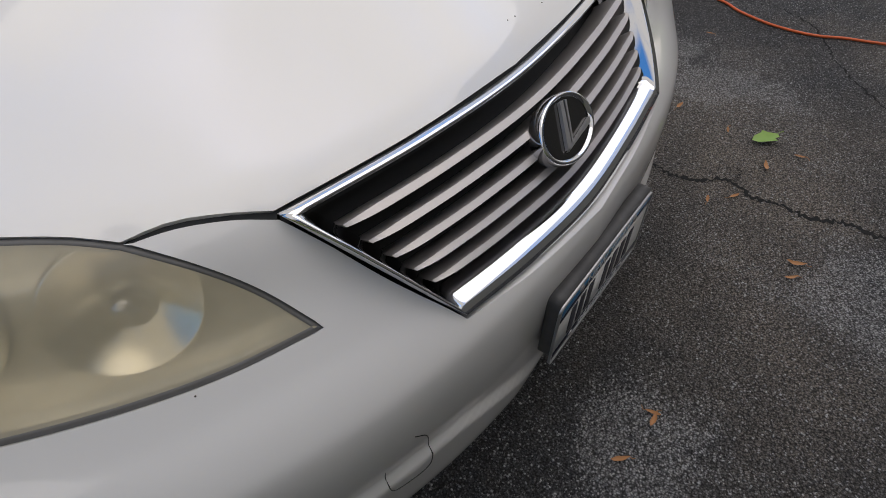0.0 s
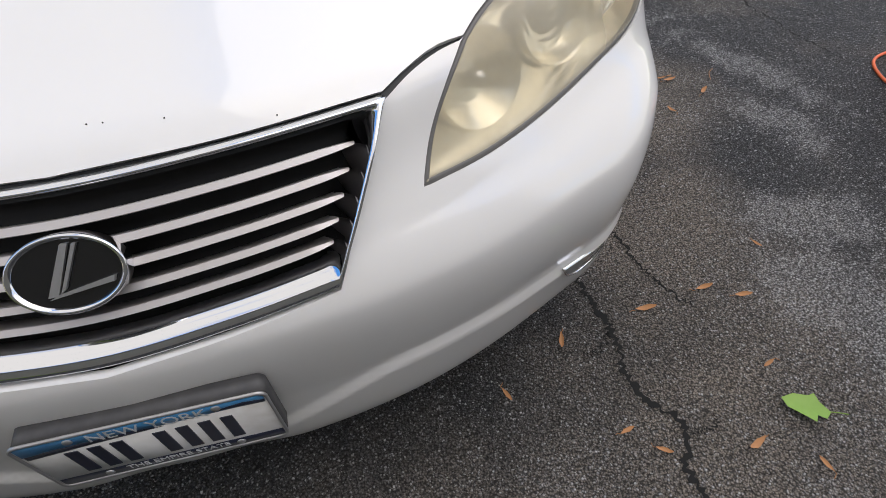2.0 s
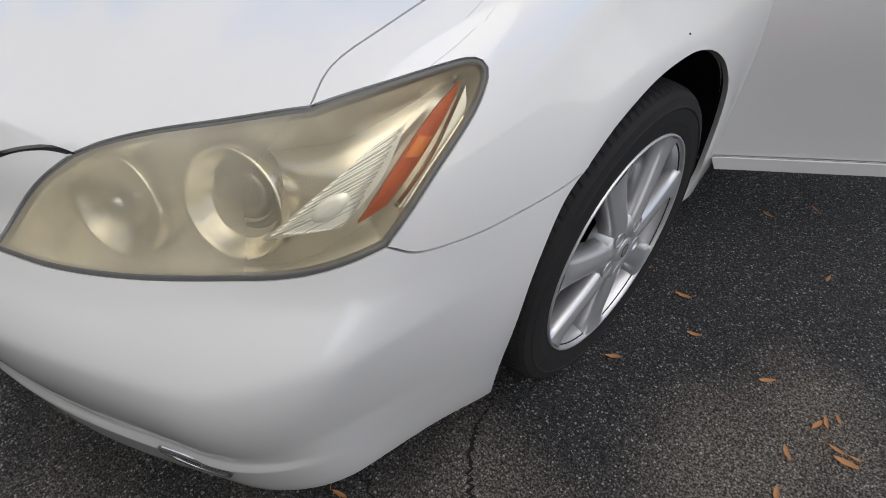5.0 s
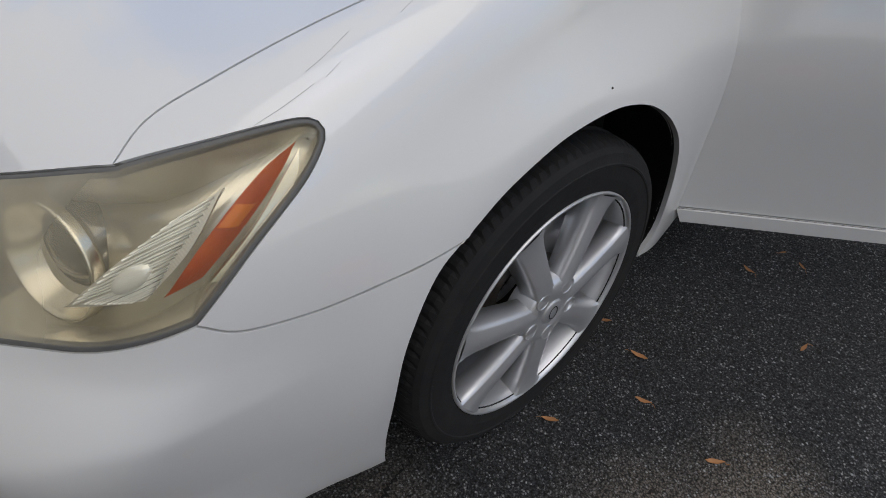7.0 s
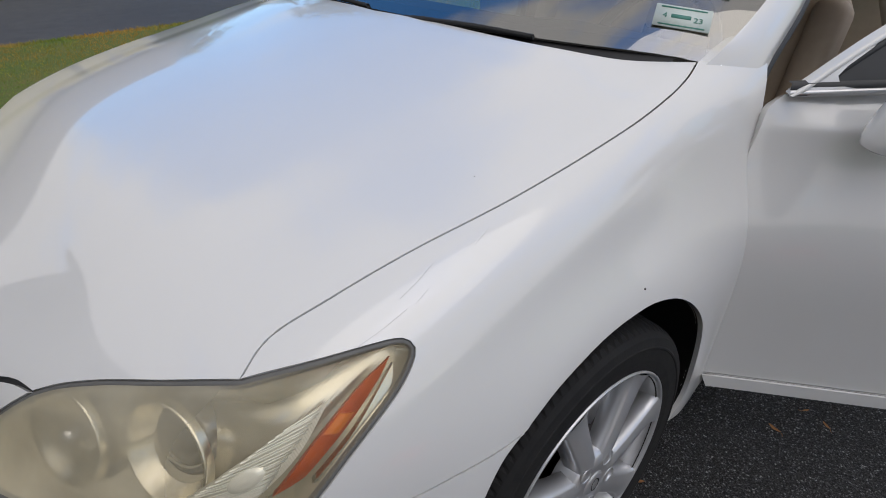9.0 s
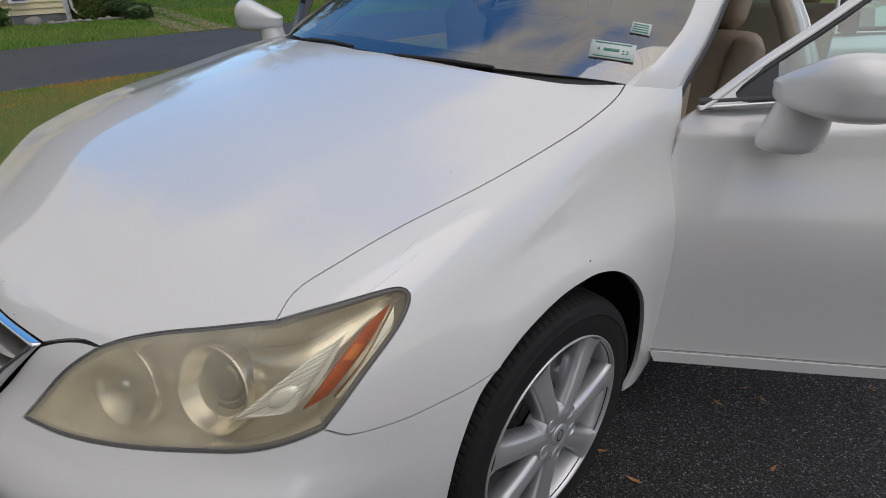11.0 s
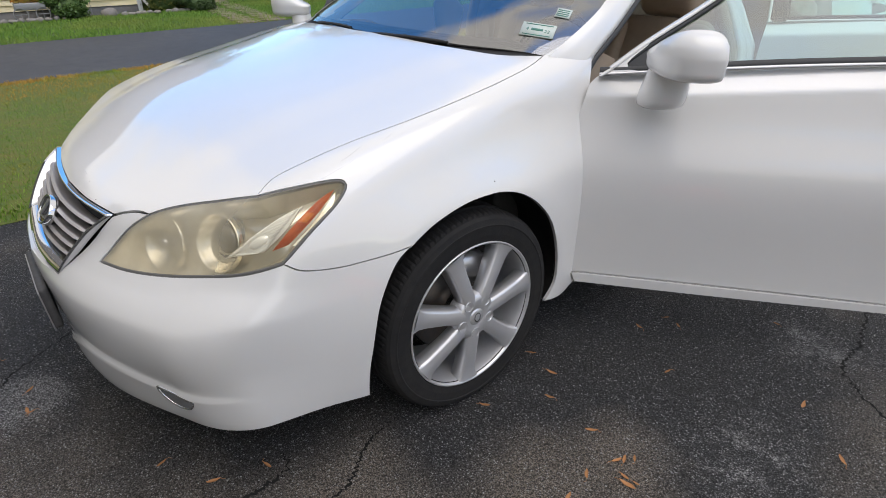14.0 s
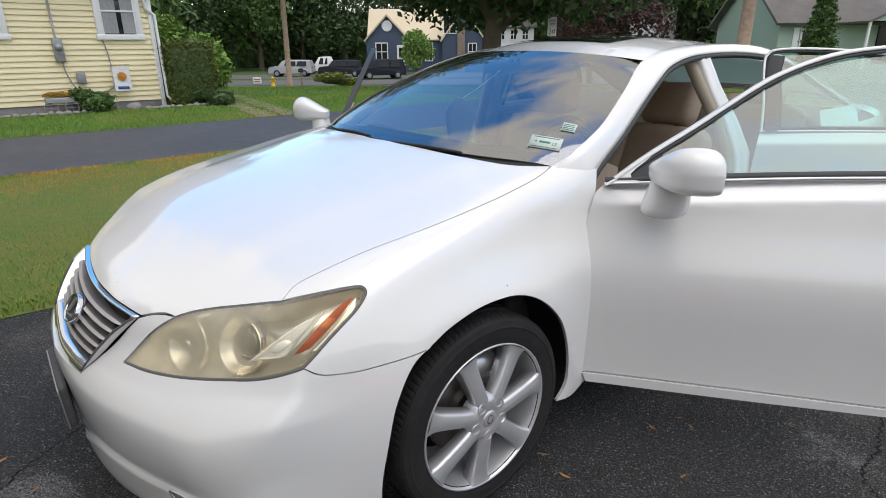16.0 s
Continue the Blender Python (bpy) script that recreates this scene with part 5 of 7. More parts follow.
        for v in bm.verts:
            x, y, z = v.co
            e = lambda c, p: math.copysign(abs(c) ** p, c)
            x, y = e(x, 0.66), e(y, 0.75)
            y = min(y, 0.62)
            z = 0.084 * e(z, 0.80) * (0.30 + 0.75 * float(ease((x + 1) / 1.6))) if z > 0 else 0.048 * e(z, 0.50) * (1.0 + 0.06 * x)
            step = 0.975 if z < 0.004 else 1.0
            v.co = (s * (0.986 + 0.108 * x * step), 1.705 + 0.085 * y * step + 0.035 * x, 1.020 + z)
        if turned:
            bmesh.ops.reverse_faces(bm, faces=bm.faces)
        m = part("door_mirror", bm, PAINT, d, "white door mirror housing")
        bm = bmesh.new()
        prof = [(0.001, 0.0), (0.040, 0.0), (0.051, 0.008), (0.054, 0.025), (0.053, 0.055), (0.049, 0.085), (0.047, 0.11)]
        lathe(bm, prof, 28)
        for v in bm.verts:
            v.co = (s * (0.924 + v.co.x * 1.05 + 0.10 * v.co.z), 1.660 + v.co.y * 1.25 + 0.15 * v.co.z, 0.880 + v.co.z)
        part("mirror_foot", bm, PAINT, d, "white mirror foot")
    return d


FRONT_FRAME = [(1.488, 0.947), (1.613, 1.040), (1.741, 1.123), (1.853, 1.199), (1.960, 1.268), (2.070, 1.318), (2.185, 1.350), (2.32, 1.364), (2.42, 1.355), (2.475, 1.325), (2.505, 1.25), (2.535, 1.10), (2.55, 1.005)]
FRONT_SKIN = [[(0.83, 1.488, 0.944), (0.84, 1.463, 0.918), (0.86, 1.450, 0.868), (0.90, 1.426, 0.76), (0.90, 1.422, 0.62), (0.90, 1.438, 0.44), (0.88, 1.464, 0.296)], [(0.88, 1.464, 0.296), (0.88, 1.95, 0.289), (0.88, 2.53, 0.280)], [(0.88, 2.53, 0.280), (0.9, 2.556, 0.36), (0.9, 2.568, 0.60), (0.9, 2.562, 0.88), (0.83, 2.55, 1.005)], [(0.83, 2.55, 1.005), (0.83, 2.0, 0.984), (0.83, 1.488, 0.944)]]
FRONT_LOW = [[(0.88, 1.464, 0.291), (0.88, 1.95, 0.284), (0.88, 2.53, 0.275)], [(0.88, 2.53, 0.275), (0.88, 2.515, 0.250)], [(0.88, 2.515, 0.250), (0.88, 1.95, 0.250), (0.88, 1.480, 0.257)], [(0.88, 1.480, 0.257), (0.88, 1.464, 0.291)]]
REAR_FRAME = [(2.605, 1.005), (2.60, 1.12), (2.585, 1.25), (2.59, 1.325), (2.65, 1.352), (2.85, 1.350), (3.05, 1.325), (3.22, 1.265), (3.36, 1.16), (3.42, 1.03)]
REAR_SKIN = [[(0.83, 2.605, 1.005), (0.9, 2.592, 0.88), (0.9, 2.590, 0.60), (0.9, 2.60, 0.36), (0.88, 2.61, 0.280)], [(0.88, 2.61, 0.280), (0.88, 2.9, 0.278), (0.88, 3.28, 0.290)], [(0.88, 3.28, 0.290), (0.9, 3.36, 0.50), (0.9, 3.42, 0.68), (0.83, 3.42, 1.028)], [(0.83, 3.42, 1.028), (0.83, 3.0, 1.02), (0.83, 2.605, 1.005)]]
REAR_LOW = [[(0.88, 2.61, 0.278), (0.88, 2.9, 0.276), (0.88, 3.28, 0.287)], [(0.88, 3.28, 0.287), (0.88, 3.26, 0.250)], [(0.88, 3.26, 0.250), (0.88, 2.61, 0.250)], [(0.88, 2.61, 0.250), (0.88, 2.61, 0.278)]]
door("front_door", "open white driver's door with mirror", FRONT_SKIN, FRONT_FRAME, (0.875, 1.455), 52, False, FRONT_LOW, True)
door("rear_door", "open white rear door", REAR_SKIN, REAR_FRAME, (0.865, 2.60), 63, False, REAR_LOW, False)
door("front_door", "open white passenger's door with mirror", FRONT_SKIN, FRONT_FRAME, (0.875, 1.455), 58, True, FRONT_LOW, True)
door("rear_door", "closed white rear door", REAR_SKIN, REAR_FRAME, (0.865, 2.60), 0, True, REAR_LOW, False)

# ---- ground ----
def asphalt():
    m = mat("worn_asphalt", (0.05, 0.05, 0.05), 0.72, Specular_IOR_Level=0.35)
    nt = m.node_tree
    N, L = nt.nodes.new, nt.links.new
    b = nt.nodes["Principled BSDF"]
    co = N("ShaderNodeTexCoord")

    def math_node(op, x, y=None):
        n = N("ShaderNodeMath")
        n.operation = op
        for k, v in enumerate((x, y)):
            if v is None:
                continue
            if isinstance(v, (int, float)):
                n.inputs[k].default_value = v
            else:
                L(v, n.inputs[k])
        return n.outputs[0]

    def ramp(v, a0, a1, b0, b1):
        n = N("ShaderNodeMapRange")
        for key, x in (("From Min", a0), ("From Max", a1), ("To Min", b0), ("To Max", b1)):
            n.inputs[key].default_value = x
        L(v, n.inputs["Value"])
        return n.outputs[0]

    def clouds(scale, detail, rough, where):
        n, mp = N("ShaderNodeTexNoise"), N("ShaderNodeMapping")
        mp.inputs["Location"].default_value = where
        n.inputs["Scale"].default_value, n.inputs["Detail"].default_value, n.inputs["Roughness"].default_value = scale, detail, rough
        L(co.outputs["Object"], mp.inputs["Vector"])
        L(mp.outputs[0], n.inputs["Vector"])
        return n.outputs["Fac"]

    def spots(places):
        """Soft round areas as (x, y, radius)."""
        total = None
        for x, y, r in places:
            d = N("ShaderNodeVectorMath")
            d.operation = "DISTANCE"
            d.inputs[1].default_value = (x, y, 0)
            L(co.outputs["Object"], d.inputs[0])
            v = ramp(d.outputs["Value"], 0.0, r, 1.0, 0.0)
            total = v if total is None else math_node("MAXIMUM", total, v)
        return total

    def mix(kind, fac, x, y):
        n = N("ShaderNodeMix")
        n.data_type, n.blend_type = "RGBA", kind
        for k, v in ((0, fac), (6, x), (7, y)):
            if isinstance(v, (int, float, tuple)):
                n.inputs[k].default_value = v
            else:
                L(v, n.inputs[k])
        return n.outputs[2]

    warp, wadd = N("ShaderNodeTexNoise"), N("ShaderNodeVectorMath")
    warp.inputs["Scale"].default_value, warp.inputs["Detail"].default_value = 110, 2
    wadd.operation = "MULTIPLY_ADD"
    wadd.inputs[1].default_value = (0.006, 0.006, 0.006)
    L(co.outputs["Object"], warp.inputs["Vector"])
    L(warp.outputs["Color"], wadd.inputs[0])
    L(co.outputs["Object"], wadd.inputs[2])
    tones, gaps = [], []
    for scale in (225, 430):
        v, sp = N("ShaderNodeTexVoronoi"), N("ShaderNodeSeparateColor")
        v.inputs["Scale"].default_value = scale
        L(wadd.outputs[0], v.inputs["Vector"])
        L(v.outputs["Color"], sp.inputs[0])
        tones.append(sp.outputs[0])
        gaps.append(v.outputs["Distance"])
    # shade by the door and under the car put into the colour, plus dark patches
    shade_and_dark = spots(((1.10, 1.80, 0.70), (0.95, 1.20, 0.35), (0.10, 0.40, 0.42), (0.45, 0.52, 0.42), (1.46, 0.66, 0.22), (1.02, 0.76, 0.20)))
    # bare stones where the binder has worn off
    bare = math_node("ADD", clouds(2.6, 9, 0.72, (0, 0, 0)), math_node("MULTIPLY", math_node("SUBTRACT", spots(((1.56, 1.46, 0.24), (1.46, 0.40, 0.30), (-0.05, -0.16, 0.24), (0.62, -0.44, 0.30), (1.60, 0.80, 0.35), (1.36, 0.14, 0.36), (1.42, 2.06, 0.30), (1.61, 1.34, 0.14), (1.65, 1.24, 0.13), (1.67, 1.15, 0.12), (1.70, 1.06, 0.13), (1.74, 0.96, 0.14), (1.78, 0.84, 0.15))), shade_and_dark), 0.32))
    wear = ramp(bare, 0.50, 0.72, 0.0, 1.0)
    power = ramp(wear, 0.0, 1.0, 17.0, 1.5)
    big = math_node("POWER", tones[0], power)
    small = math_node("POWER", tones[1], math_node("ADD", power, 1.5))
    stone = math_node("MAXIMUM", big, math_node("MULTIPLY", small, 0.8))
    # brown dust on the binder
    dust = math_node("ADD", clouds(1.3, 7, 0.6, (3.1, 7.7, 0)), math_node("MULTIPLY", spots(((1.27, 0.92, 0.42), (1.08, 0.42, 0.50), (1.34, 1.10, 0.30), (0.45, -0.22, 0.40), (0.95, 0.0, 0.60), (1.22, 0.14, 0.40))), 0.27))
    soil = ramp(math_node("SUBTRACT", dust, math_node("MULTIPLY", shade_and_dark, 0.20)), 0.50, 0.76, 0.0, 1.0)
    binder = mix("MIX", soil, (0.040, 0.0405, 0.043, 1), (0.172, 0.149, 0.124, 1))
    patchy = mix("MULTIPLY", 1.0, binder, ramp(clouds(120, 6, 0.8, (1, 2, 0)), 0.34, 0.66, 0.20, 1.95))
    lit = mix("MIX", math_node("MULTIPLY", stone, 0.88), patchy, (0.46, 0.46, 0.46, 1))
    pits = mix("MULTIPLY", 1.0, lit, ramp(gaps[0], 0.30, 0.70, 1.25, 0.25))
    L(pits, b.inputs["Base Color"])
    bp = N("ShaderNodeBump")
    bp.inputs["Strength"].default_value, bp.inputs["Distance"].default_value = 1.0, 0.006
    height = math_node("ADD", math_node("MULTIPLY", gaps[0], -1.3), math_node("ADD", math_node("MULTIPLY", gaps[1], -0.5), clouds(60, 5, 0.6, (0, 0, 0))))
    L(height, bp.inputs["Height"])
    L(bp.outputs[0], b.inputs["Normal"])
    return m


def fall(x, y):
    """The land sinks gently towards the street."""
    d = (1.97 - x) * 0.787 + y * 0.617
    return -1.5 * float(ease((d - 16) / 36))


ASPHALT = asphalt()
EARTH = mat("far_lawn", (0.045, 0.095, 0.016), 0.95, grain=(3, 1.0, (0.075, 0.12, 0.025)))
# one sheet of land: fine near the car, coarse to the horizon
ticks = np.unique(np.r_[-900, -400, -200, -130, np.arange(-100, 101, 5.0), 130, 200, 400, 900])
bm = bmesh.new()
grid = [[bm.verts.new((x, y, fall(x, y) - 0.012)) for x in ticks] for y in ticks]
for j in range(len(ticks) - 1):
    for i in range(len(ticks) - 1):
        bm.faces.new((grid[j][i], grid[j][i + 1], grid[j + 1][i + 1], grid[j + 1][i]))
tagged(link("ground", bm, EARTH), "mown green lawn that sinks towards the street", "ground", kind="structure")


def pavement(name, x0, x1, y0, y1, z, material, label, skew=0.0):
    bm = bmesh.new()
    ys = np.linspace(y0, y1, 30)
    rows = []
    for y in ys:
        j0, j1 = noise.noise(Vector((y * 0.9, x0, 0))) * 0.04, noise.noise(Vector((y * 0.9, x1, 4))) * 0.04
        rows.append([(x0 + skew * y + j0 if k == 0 else (x1 + skew * y + j1 if k == 12 else x0 + skew * y + (x1 - x0) * k / 12), y, z + fall(x0 + (x1 - x0) * k / 12, y)) for k in range(13)])
    R = skin(bm, rows)
    bmesh.ops.recalc_face_normals(bm, faces=bm.faces)
    bm.normal_update()
    bm.faces.ensure_lookup_table()
    if bm.faces[0].normal.z < 0:
        bmesh.ops.reverse_faces(bm, faces=bm.faces)
    return tagged(link(name, bm, material), label, "driveway", kind="structure")


pavement("driveway", -1.72, 9.0, -16.0, 14.0, 0.0, ASPHALT, "dark grey worn asphalt driveway with cracks and leaves")
TAR = mat("sealed_asphalt", (0.046, 0.048, 0.052), 0.7, grain=(5, 0.9, (0.075, 0.076, 0.080)), bump=(160, 0.4, 0.003))
pavement("driveway_next_door", -9.9, -6.15, -20.0, 20.0, 0.0, TAR, "dark sealed asphalt driveway of the house next door", -0.02)

# cracks
CRACK = mat("crack_shadow", (0.006, 0.006, 0.006), 0.95)


def crack(points, width, seed):
    rnd = random.Random(seed)
    P = spline(points, max(16, int(len(points) * 14)))
    bm = bmesh.new()
    a, b = [], []
    t = np.gradient(P, axis=0)
    t /= np.linalg.norm(t, axis=1, keepdims=True) + 1e-9
    n = len(P)
    for k, (p, d) in enumerate(zip(P, t)):
        w = width * 1.35 * (0.30 + 0.9 * rnd.random()) * min(1.0, 0.25 + 4 * min(k, n - 1 - k) / n)
        j = rnd.uniform(-1, 1) * 0.008
        c = p + j * np.array((-d[1], d[0]))
        a.append((c[0] - d[1] * w, c[1] + d[0] * w, 0.0012))
        b.append((c[0] + d[1] * w, c[1] - d[0] * w, 0.0012))
    skin(bm, [a, b])
    bm.normal_update()
    bm.faces.ensure_lookup_table()
    if bm.faces[0].normal.z < 0:
        bmesh.ops.reverse_faces(bm, faces=bm.faces)
    return tagged(link("crack", bm, CRACK), "jagged dark crack in the asphalt", "crack", "cracks in the driveway", "structure")


crack([(0.817, 0.74), (0.850, 0.61), (0.90, 0.545), (0.945, 0.48), (0.958, 0.38), (0.980, 0.285), (1.03, 0.20)], 0.0035, 1)
crack([(0.715, 0.40), (0.785, 0.386), (0.798, 0.30), (0.812, 0.21), (0.795, 0.075), (0.833, -0.002), (0.853, -0.05), (0.815, -0.11), (0.820, -0.18), (0.808, -0.26), (0.836, -0.34), (0.83, -0.43), (0.90, -0.62)], 0.0060, 2)
crack([(0.812, 0.21), (0.77, 0.17), (0.72, 0.16)], 0.002, 3)
crack([(0.853, -0.05), (0.90, -0.055), (0.93, -0.03)], 0.002, 4)
crack([(2.08, 1.75), (1.99, 1.48), (2.0, 1.31), (2.01, 1.2), (2.06, 1.0)], 0.003, 5)
crack([(1.50, 2.60), (1.546, 2.47), (1.598, 2.25), (1.607, 2.06), (1.674, 1.97), (1.757, 1.90), (1.90, 1.80)], 0.004, 6)
crack([(2.10, 0.22), (1.96, 0.0), (1.70, -0.14), (1.55, -0.255), (1.47, -0.33), (1.30, -0.55)], 0.003, 7)
crack([(-0.60, 0.35), (-0.331, 0.0), (-0.264, -0.094), (-0.20, -0.17), (-0.05, -0.30)], 0.003, 8)

# fallen leaves
BROWN = mat("dry_leaf", (0.42, 0.20, 0.075), 0.7, grain=(60, 0.9, (0.26, 0.12, 0.05)))
GREEN_LEAF = mat("green_leaf", (0.16, 0.30, 0.03), 0.5, grain=(60, 0.6, (0.22, 0.36, 0.06)))


def leaf_mesh(length, width, curl, seed):
    rnd = random.Random(seed)
    bm = bmesh.new()
    rows = []
    for t in np.linspace(0, 1, 9):
        w = width * math.sin(math.pi * min(1, t * 0.94 + 0.03)) ** 0.8 * (0.8 + 0.4 * t)
        bend = curl * (t - 0.5) ** 2 * 4
        side = 0.25 * length * math.sin(2.2 * t) * rnd.uniform(0.1, 0.3)
        rows.append([((t - 0.5) * length, side + s * w, 0.003 + 0.010 * bend + abs(s) * 0.35 * w) for s in (-1, -0.5, 0, 0.5, 1)])
    skin(bm, rows)
    tube(bm, [((-0.5 * length), 0.0, 0.004), (-0.62 * length, 0.01 * rnd.uniform(-1, 1), 0.003), (-0.78 * length, 0.01 * rnd.uniform(-1, 1), 0.002)], 0.0009, 5)
    return bm


kinds = [link("dry_leaf", leaf_mesh(0.036 + 0.006 * k, 0.0048 + 0.0010 * k, 0.2 + 0.2 * k, 30 + k), BROWN) for k in range(4)]
spots = [(0.537, 0.118), (0.739, -0.018), (0.789, -0.072), (0.965, -0.104), (1.065, -0.173), (1.267, 0.344), (1.07, 0.255), (0.911, 0.236), (1.092, 0.042), (0.694, 0.211), (0.569, -0.271), (0.622, -0.269), (1.389, 1.161), (1.372, 1.135), (1.407, 1.085), (1.428, 1.066), (1.440, 1.090), (1.36, 1.115), (1.337, 1.012), (1.501, 0.974), (0.738, 0.346), (1.240, 1.156), (1.064, 1.170), (0.957, 0.981), (1.056, 1.858), (1.117, 1.842), (1.026, 1.724), (0.988, 1.262), (1.237, 1.571), (0.87, 1.292), (1.354, 0.913), (1.143, 0.212), (1.351, 2.14), (1.766, 1.602), (0.042, -0.150), (-0.314, -0.214), (0.054, -0.144), (-0.068, -0.131), (1.60, 1.75), (1.92, 0.62), (1.70, 0.30)]
rnd = random.Random(5)
for k, (x, y) in enumerate(spots):
    src = kinds[k % 4]
    ob = src if k < 4 else new("dry_leaf", src.data)
    ob.matrix_basis = pose(x, y, 0.001, rnd.uniform(-4, 4), rnd.uniform(-4, 4), rnd.uniform(0, 360))
    ob.scale = (0.80 + 0.15 * rnd.uniform(-1, 1),) * 3
    tagged(ob, "small curled orange-brown dry leaf on asphalt", "leaf", "fallen leaves")
bm = bmesh.new()
ring = [(-0.040, 0.004), (-0.030, 0.022), (-0.014, 0.018), (-0.010, 0.034), (0.012, 0.024), (0.040, 0.012), (0.050, -0.006), (0.028, -0.020), (0.0, -0.022), (-0.012, -0.030), (-0.020, -0.014)]
mid = bm.verts.new((0.0, 0.0, 0.006))
vs = [bm.verts.new((x, y, 0.010 + 0.10 * abs(y))) for x, y in ring]
for k in range(len(vs)):
    bm.faces.new((mid, vs[(k + 1) % len(vs)], vs[k]))
tube(bm, [(-0.038, 0.004, 0.010), (-0.055, 0.0, 0.008), (-0.075, -0.004, 0.003)], 0.0012, 5)
green = tagged(link("green_leaf", bm, GREEN_LEAF), "torn bright green leaf lying on asphalt", "leaf")
green.matrix_basis = pose(1.102, -0.067, 0.001, 0, 0, 150)
# a bent twig
bm = bmesh.new()
tube(bm, spline([(1.56, 1.03, 0.003), (1.575, 1.065, 0.005), (1.60, 1.085, 0.004)], 12), 0.0012, 5)
tagged(link("twig", bm, BROWN), "thin bent pale twig on asphalt", "twig")

# ---- extension cord reel ----
RED = mat("red_plastic", (0.62, 0.025, 0.02), 0.4, grain=(60, 0.5, (0.52, 0.02, 0.018)))
CORD = mat("orange_cord", (0.72, 0.13, 0.03), 0.5, grain=(80, 0.6, (0.60, 0.10, 0.03)))
reel = empty("cord_reel", "red plastic reel wound with orange extension cord", "cord reel", m=pose(2.26, 0.73, 0, 0, 0, 28))
bm = bmesh.new()
box(bm, -0.19, 0.19, -0.11, 0.11, 0.055, 0.070, 0.006)
part("reel_plate", bm, RED, reel)
bm = bmesh.new()
box(bm, -0.16, 0.16, -0.10, 0.10, 0.165, 0.178, 0.006)
part("reel_plate", bm, RED, reel)
bm = bmesh.new()
lathe(bm, [(0.001, 0.0), (0.10, 0.0), (0.10, 0.02), (0.05, 0.025), (0.05, 0.17), (0.10, 0.175), (0.001, 0.178)], 32)
part("reel_drum", bm, RED, reel)
bm = bmesh.new()
coil = []
for k in range(560):
    a = k * 0.22
    lay = int(k / 112)
    q = (k % 112) / 112
    z = 0.078 + 0.08 * (q if lay % 2 == 0 else 1 - q)
    r = 0.062 + 0.0095 * lay
    coil.append((r * 1.45 * math.cos(a), r * math.sin(a), z + 0.002 * math.sin(5 * a)))
tube(bm, coil, 0.0047, 6)
part("wound_cord", bm, CORD, reel, "orange cord wound on the reel")
bm = bmesh.new()
tube(bm, [(-0.14, -0.06, 0.175), (-0.17, -0.06, 0.21), (-0.23, -0.05, 0.215), (-0.25, -0.05, 0.19)], 0.013, 10)
part("handle", bm, RED, reel, "red crank handle")
bm = bmesh.new()
tube(bm, spline([(2.12, 0.70, 0.055), (2.09, 0.745, 0.02), (2.08, 0.84, 0.006), (2.13, 0.96, 0.006), (2.25, 1.0, 0.006), (2.42, 0.99, 0.006), (2.75, 1.10, 0.006)], 70), 0.0052, 8)
tagged(link("extension_cord", bm, CORD), "loose orange extension cord lying on asphalt", "cord")
bm = bmesh.new()
tube(bm, spline([(2.13, 0.66, 0.045), (2.03, 0.66, 0.012), (1.935, 0.585, 0.006), (2.02, 0.47, 0.006), (2.0, 0.35, 0.006), (1.935, 0.26, 0.006), (1.875, 0.12, 0.006), (1.86, -0.02, 0.006), (1.89, -0.13, 0.006), (1.91, -0.25, 0.006), (1.98, -0.6, 0.006), (2.3, -1.1, 0.006)], 110), 0.0052, 8)
tagged(link("extension_cord", bm, CORD), "loose orange extension cord that runs off over asphalt", "cord")

# ---- surroundings ----
def out(u, d, z=None):
    """A place d metres off along the last view and u * d to its right."""
    x, y = 1.97 - 0.787 * d + 0.617 * u * d, -0.02 + 0.617 * d + 0.787 * u * d
    return Vector((x, y, fall(x, y) if z is None else z))


def at(u, d, z=None, turn=0.0):
    p = out(u, d, z)
    return Matrix.Translation(p) @ Matrix.Rotation(math.atan2(0.787, 0.617) + radians(turn), 4, "Z")


def leaf_mat(name, a, b):
    m = mat(name, a, 0.6)
    nt = m.node_tree
    g = nt.nodes.new("ShaderNodeNewGeometry")
    mix = nt.nodes.new("ShaderNodeMix")
    mix.data_type = "RGBA"
    mix.inputs[6].default_value, mix.inputs[7].default_value = (*a, 1), (*b, 1)
    nt.links.new(g.outputs["Random Per Island"], mix.inputs[0])
    nt.links.new(mix.outputs[2], nt.nodes["Principled BSDF"].inputs["Base Color"])
    return m


LEAF = leaf_mat("leaf_green", (0.035, 0.075, 0.014), (0.085, 0.16, 0.03))
LEAF_D = leaf_mat("leaf_dark_green", (0.020, 0.046, 0.013), (0.070, 0.125, 0.030))
LEAF_P = leaf_mat("leaf_purple", (0.035, 0.012, 0.014), (0.085, 0.035, 0.03))
LEAF_B = leaf_mat("leaf_bright_green", (0.09, 0.19, 0.03), (0.20, 0.32, 0.06))
LEAF_Y = leaf_mat("leaf_yellow_green", (0.10, 0.14, 0.02), (0.20, 0.22, 0.04))
BARK = mat("bark", (0.085, 0.065, 0.048), 0.9, grain=(14, 0.9, (0.14, 0.11, 0.085)), bump=(30, 0.6, 0.02))
WOOD = mat("grey_brown_pole", (0.34, 0.25, 0.18), 0.85, grain=(9, 0.9, (0.16, 0.12, 0.09)))


